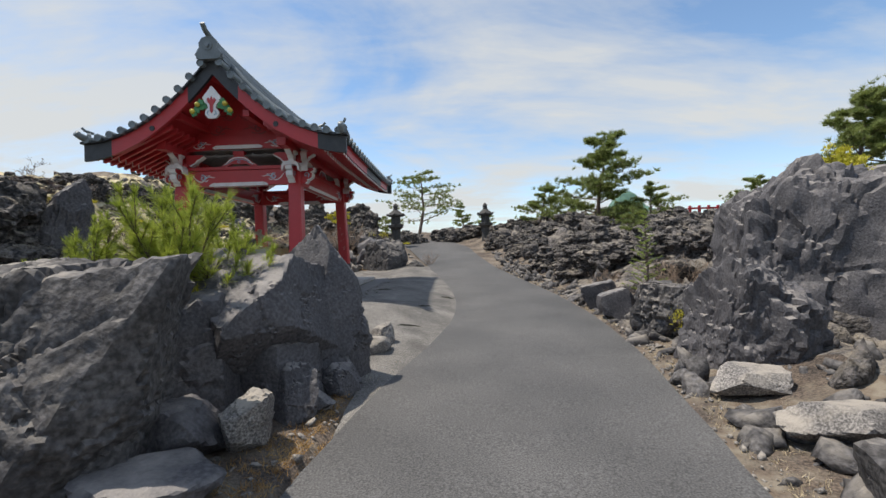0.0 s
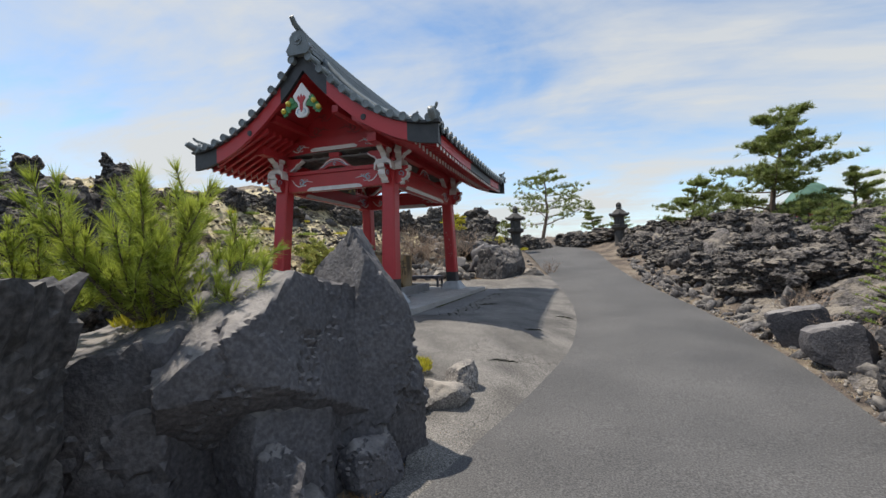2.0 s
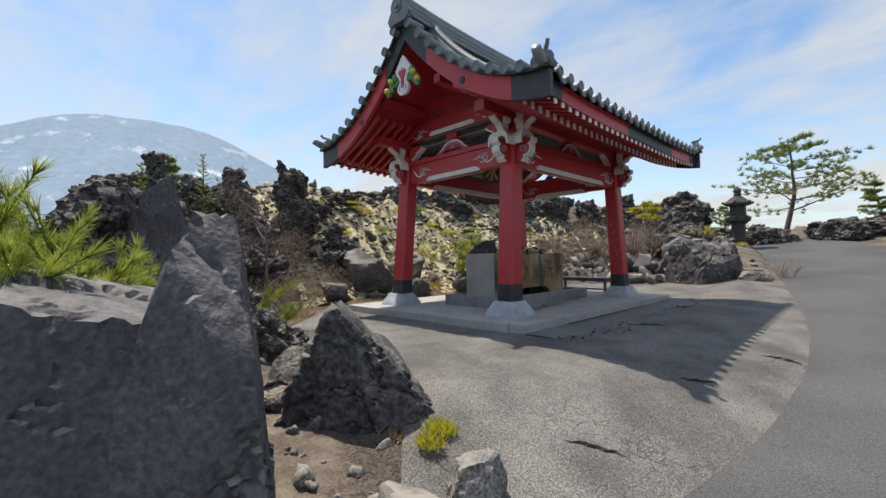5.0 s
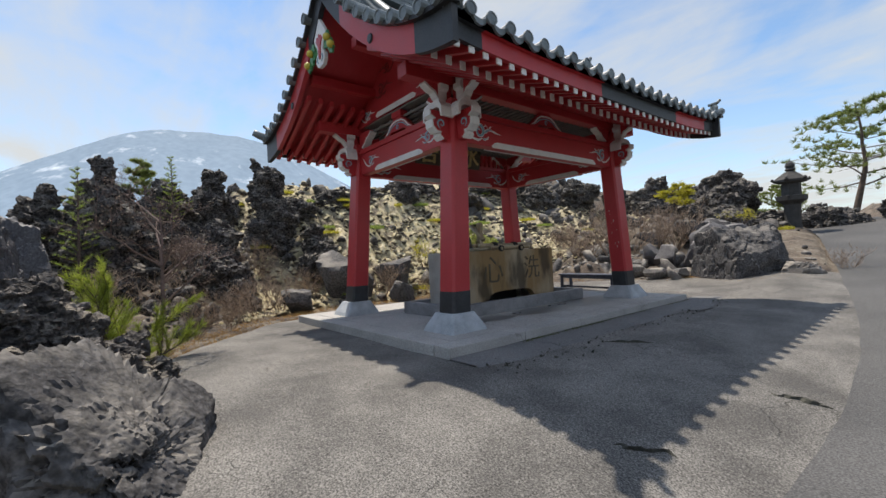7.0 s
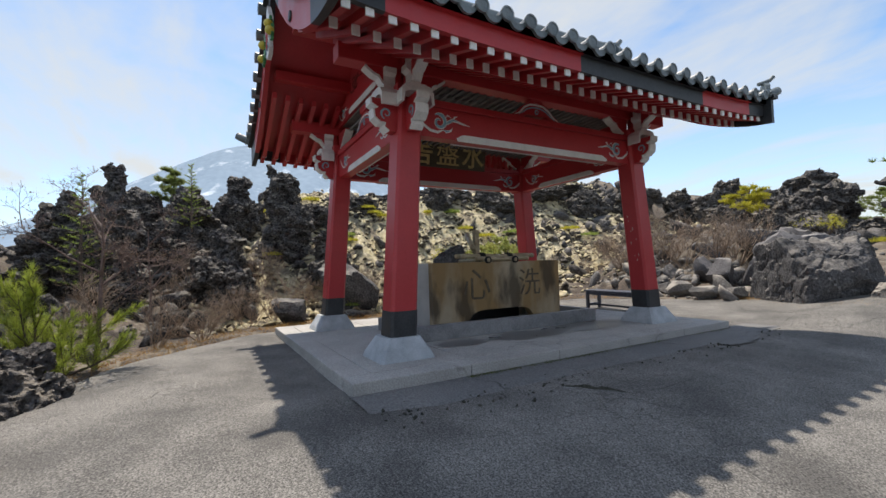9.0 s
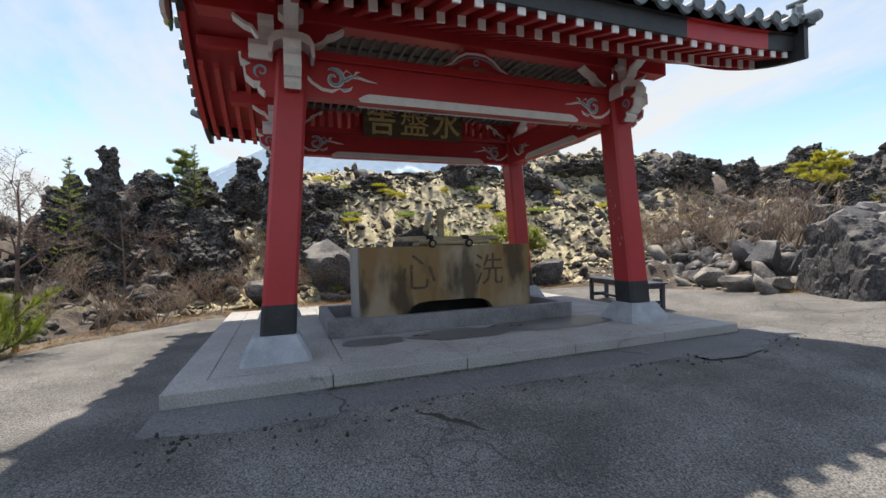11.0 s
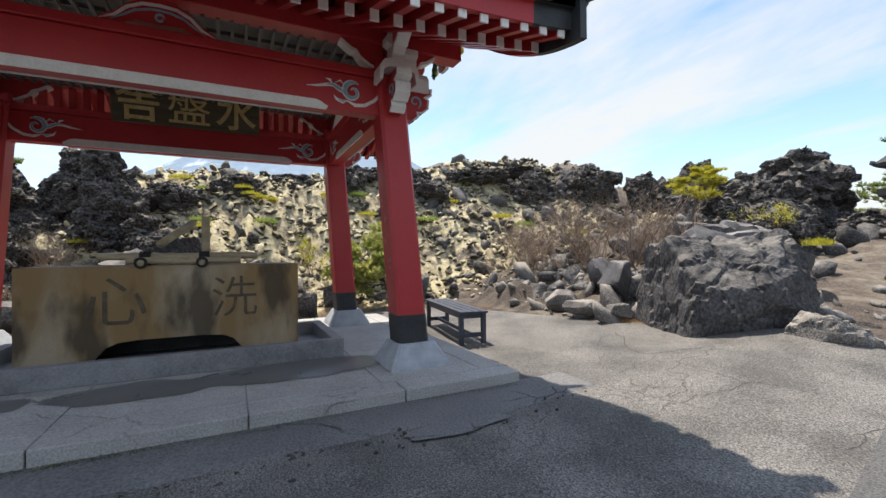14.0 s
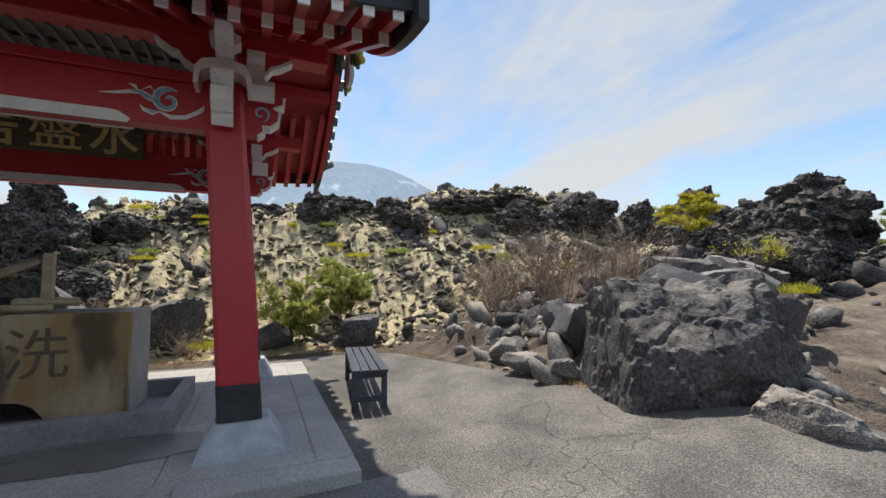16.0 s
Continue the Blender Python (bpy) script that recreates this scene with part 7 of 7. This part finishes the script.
def build_plants():
    # young pine on the boulders beside the lane
    pine_shrub(-2.36, 5.14, 0.92, 0.98, 3, "bushy young pine with bright green needles among boulders", 1.5, 1.15)
    pine_shrub(-2.55, 5.55, 0.95, 0.80, 4, "small bright green young pine behind the boulders", 0.9)
    pine_shrub(-2.85, 4.72, 1.05, 0.58, 5, "low yellow-green young pine on the boulders", 1.0, 1.5)
    pine_shrub(-5.80, 7.50, 0.22, 1.15, 6, "bright green young pine in the hollow", 1.4)
    pine_shrub(3.9, 4.4, 0.25, 0.55, 7, "small green pine seedling among the rocks", 0.6)
    larch(3.55, 9.3, 0.2, 1.75, 8, "slender yellow-green larch sapling beside the lane")
    larch(-9.8, 7.2, 0.9, 2.6, 9, "slender larch with fresh green needles")
    larch(-12.2, 9.0, 2.4, 2.0, 10, "slender larch with fresh green needles")
    # trees on the skyline
    pine_tree(-2.7, 34.0, 2.2, 5.4, 21, "umbrella-shaped pine leaning over the lane", (0.25, 0), layers=6, width=1.0, bare=0.30, tufts=0.9)
    pine_tree(1.0, 40.0, 2.6, 3.0, 22, "small distant pine beyond the lane", layers=5, width=0.45, tufts=1.6)
    pine_tree(9.2, 29.0, 2.0, 6.4, 23, "tall dense green pine on the lava field", layers=9, width=0.60, bare=0.10, tufts=2.2)
    pine_tree(5.3, 27.5, 2.2, 3.0, 24, "low spreading green pine on the lava field", layers=5, width=0.75, bare=0.25, tufts=2.0)
    pine_tree(12.0, 27.0, 2.0, 3.2, 25, "low spreading green pine on the lava field", layers=5, width=0.7, bare=0.2, tufts=2.0)
    pine_tree(17.5, 20.5, 2.2, 5.6, 26, "tall flat-topped pine above the boulders", layers=6, width=0.5, bare=0.4, tufts=2.0)
    pine_tree(19.6, 20.0, 2.2, 6.0, 27, "tall flat-topped pine above the boulders", layers=6, width=0.5, bare=0.4, tufts=2.0)
    pine_tree(14.2, 21.5, 2.0, 2.6, 28, "low spreading green pine on the lava field", layers=5, width=0.8, bare=0.2)
    pine_tree(-13.5, 8.6, 3.0, 1.7, 29, "small pine on the rocky crest", layers=5, width=0.5)
    pine_tree(-4.6, 31.0, 2.0, 2.0, 30, "low spreading green pine on the lava field", layers=5, width=0.9, bare=0.2)
    pine_tree(2.2, 34.0, 2.4, 1.8, 31, "low spreading green pine on the lava field", layers=5, width=0.9, bare=0.2)
    pine_tree(-6.2, 24.0, 2.3, 1.6, 32, "small flat-topped yellow-green pine among rocks", layers=4, width=0.75, bare=0.45, material=M_YLEAF)
    pine_tree(8.2, 20.5, 1.4, 1.8, 33, "low spreading green pine on the lava field", layers=4, width=0.9, bare=0.15)
    # bare trees and brown bushes
    bare_tree(-5.95, 8.05, 0.28, 2.15, 41, "thin bare tree with purplish twigs", (0.05, 0.1))
    bare_tree(-8.6, 8.4, 0.5, 1.9, 42, "thin bare tree with purplish twigs", (-0.1, 0.1))
    bare_tree(-5.0, 4.4, 1.2, 1.1, 43, "bare grey shrub among boulders", (0.1, 0.2))
    meshes = []
    for k in range(4):
        bm, _ = twig_bush_mesh(50 + k, 1.0, 0.75, (3, 4), 3, 12)
        meshes.append(finish_data("twig_bush", bm, M_TWIG, False))
    rng = random.Random(60)
    for x, y, s in ((-6.9, 8.6, 0.95), (-7.4, 9.2, 0.8), (-8.4, 10.0, 1.0), (-8.9, 10.6, 1.1), (-8.2, 9.3, 0.9), (-9.4, 11.4, 1.1), (-9.0, 13.2, 1.1), (-9.7, 12.8, 1.0), (-8.8, 14.4, 0.8), (-7.2, 19.9, 1.30), (-7.8, 20.4, 1.45), (-6.6, 20.3, 1.45),
                    (-6.0, 20.6, 1.59), (-5.4, 21.0, 1.45), (-8.4, 19.8, 0.8), (-4.9, 21.0, 1.59), (-7.0, 21.2, 1.59), (-8.8, 20.8, 1.30), (-4.0, 21.3, 1.0), (-3.4, 21.6, 0.9), (-10.0, 8.6, 1.1), (-10.4, 10.4, 1.2), (-11.4, 9.2, 1.2), (-1.0, 20.2, 0.7), (-3.7, 5.2, 0.7), (-3.2, 5.6, 0.6),
                    (-7.7, 7.6, 0.8), (-9.2, 7.6, 1.0), (3.3, 9.6, 0.7), (4.4, 9.8, 0.9), (3.6, 11.6, 0.7), (5.0, 5.0, 0.5)):
        ob = new("twig_bush", meshes[rng.randrange(4)])
        ob.matrix_basis = Matrix.LocRotScale((x, y, land_at(x, y) - 0.03), Euler((0, 0, rng.uniform(0, 6.28))), (s * rng.uniform(0.9, 1.2), s * rng.uniform(0.9, 1.2), s * rng.uniform(0.8, 1.05)))
        tagged(ob, "leafless brown twiggy bush at the foot of the rocks", "bush", "leafless bushes")
    leafy_bush(-9.0, 16.35, 0.45, 1.25, 0.8, 71, "rhododendron bush with glossy yellow-green leaves", M_BROAD, 0.13, 6000, "rhododendron")
    leafy_bush(-9.5, 17.3, 0.75, 1.5, 0.6, 72, "rhododendron bush with glossy yellow-green leaves", M_BROAD, 0.13, 5000, "rhododendron")
    leafy_bush(-10.3, 15.6, 1.1, 0.9, 0.7, 73, "low yellow-green bush on the slope", M_YLEAF, 0.05, 900)
    leafy_bush(6.0, 8.2, 2.1, 0.7, 0.9, 74, "yellow flowering bush on the boulders", M_YLEAF, 0.06, 3000)
    leafy_bush(5.6, 6.4, 2.0, 0.35, 1.0, 75, "small yellow-green bush on the boulder", M_YLEAF, 0.04, 600)
    leafy_bush(3.2, 7.2, 0.1, 0.4, 0.9, 76, "small yellow-green bush at the edge of the lane", M_YLEAF, 0.035, 700)
    leafy_bush(-3.5, 22.0, 1.9, 0.6, 0.9, 77, "small yellow-green bush among rocks", M_YLEAF, 0.04, 700)
    rng = random.Random(80)
    for k in range(34):
        x, y = rng.uniform(-14.5, -8.8), rng.uniform(8.5, 25)
        moss_pad(x, y, land_at(x, y) + 0.08, rng.uniform(0.2, 0.5), 100 + k, "yellow-green moss cushion on the slope", M_YLEAF if k % 3 else M_LARCH, 0.12)
    for k, (x, y, z, r) in enumerate(((-1.55, 7.55, 0.2, 0.13), (-1.45, 7.35, 0.2, 0.10), (-2.4, 5.15, 1.0, 0.3), (3.3, 8.2, 0.1, 0.25), (-4.0, 20.4, 1.2, 0.2), (-2.0, 20.0, 1.65, 0.15))):
        moss_pad(x, y, z, r, 200 + k, "yellow moss cushion beside a rock", M_YLEAF, 0.09)

    def lane_left(g):
        y = g.uniform(3.2, 6.6)
        l = float(road_edges(np.array([y]))[0][0])
        x = l - 0.05 - abs(g.gauss(0, 0.22))
        return (x, y, land_at(x, y))
    grass_strip("dry_grass", 900, lane_left, 0.05, M_GRASS, "short dry brown grass along the lane", 81)

    def lane_right(g):
        y = g.uniform(2.5, 18)
        r = float(road_edges(np.array([y]))[1][0])
        x = r + 0.12 + abs(g.gauss(0, 0.22))
        return (x, y, land_at(x, y))
    grass_strip("dry_grass", 900, lane_right, 0.05, M_STRAW, "pale dry grass along the lane", 82)

    def by_boulder(g):
        a = g.uniform(-0.2, 1.0)
        x, y = -3.7 + 2.6 * a + g.gauss(0, 0.1), 18.75 + g.gauss(0, 0.16) - 0.25 * math.sin(a * 3) + 0.2 * a
        return (x, y, max(land_at(x, y), 0.42))
    grass_strip("dry_grass", 700, by_boulder, 0.07, M_GRASS, "short rusty dry grass at the foot of the boulder", 83)

    def apron_edge(g):
        y = g.uniform(7.2, 18.2)
        x = float(apron_back(y)) - abs(g.gauss(0, 0.3)) + 0.1
        return (x, y, land_at(x, y) + 0.02)
    grass_strip("dry_grass", 1300, apron_edge, 0.09, M_GRASS, "dry grass at the edge of the old asphalt", 84)

    def plinth_foot(g):
        y = g.uniform(10.4, 16.2)
        x = -2.735 + abs(g.gauss(0, 0.018))
        while vnoise(np.array([y * 2.3]), np.array([4.0]))[0] < 0.42:
            y = g.uniform(10.4, 16.2)
        return (x, y, float(apron_z(np.array([x]), np.array([y]))[0]))
    grass_strip("moss_fringe", 1400, plinth_foot, 0.022, M_MOSSGREEN, "low green moss along the foot of the plinth", 86, 0.012)

    def hollow(g):
        x, y = -6.7 + g.gauss(0, 0.8), 7.0 + g.gauss(0, 0.35)
        return (x, y, land_at(x, y))
    grass_strip("fresh_grass", 700, hollow, 0.16, M_GGRASS, "fresh green grass in the hollow", 85, 0.010)


M_MOSSGREEN = leaf_mat("moss_green", (0.06, 0.075, 0.02), (0.13, 0.15, 0.04), 0.2, 0.9)
M_STRAW = mat("straw", (0.36, 0.29, 0.18), (0.52, 0.44, 0.30), 3.0, 0.9, 0.0, 30, island=0.3, rvar=0.05)
build_plants()


# ---- far buildings ----
def build_far():
    t = thing("temple_hall", (16.4, 42.0, 0.5), "distant temple hall with a green roof behind pines", "building")
    part("wall", box(-1.3, 1.3, -1.3, 1.3, 0, 3.7), M_RED, t)
    bm = bmesh.new()
    prof = [(3.0, 3.6), (3.1, 3.8), (1.9, 4.4), (0.9, 5.6), (0.4, 5.9)]
    add_lathe(bm, prof, 4, turn=math.pi / 4)
    part("roof", bm, M_COPPER, t, "green copper roof")
    f = thing("red_bridge_rail", (11.6, 22.4, 2.35), "bright red wooden bridge railing beyond the lava rocks", "railing")
    for k in range(9):
        part("post", box(k * 0.45 - 0.05, k * 0.45 + 0.05, -0.05, 0.05, 0, 0.8, 0.01), M_RED, f)
    for z in (0.35, 0.62):
        part("rail", box(-0.1, 3.7, -0.035, 0.035, z, z + 0.09), M_RED, f)


M_COPPER = mat("green_copper", (0.06, 0.14, 0.10), (0.12, 0.23, 0.17), 2.0, 0.6, 0.2, 30)
build_far()
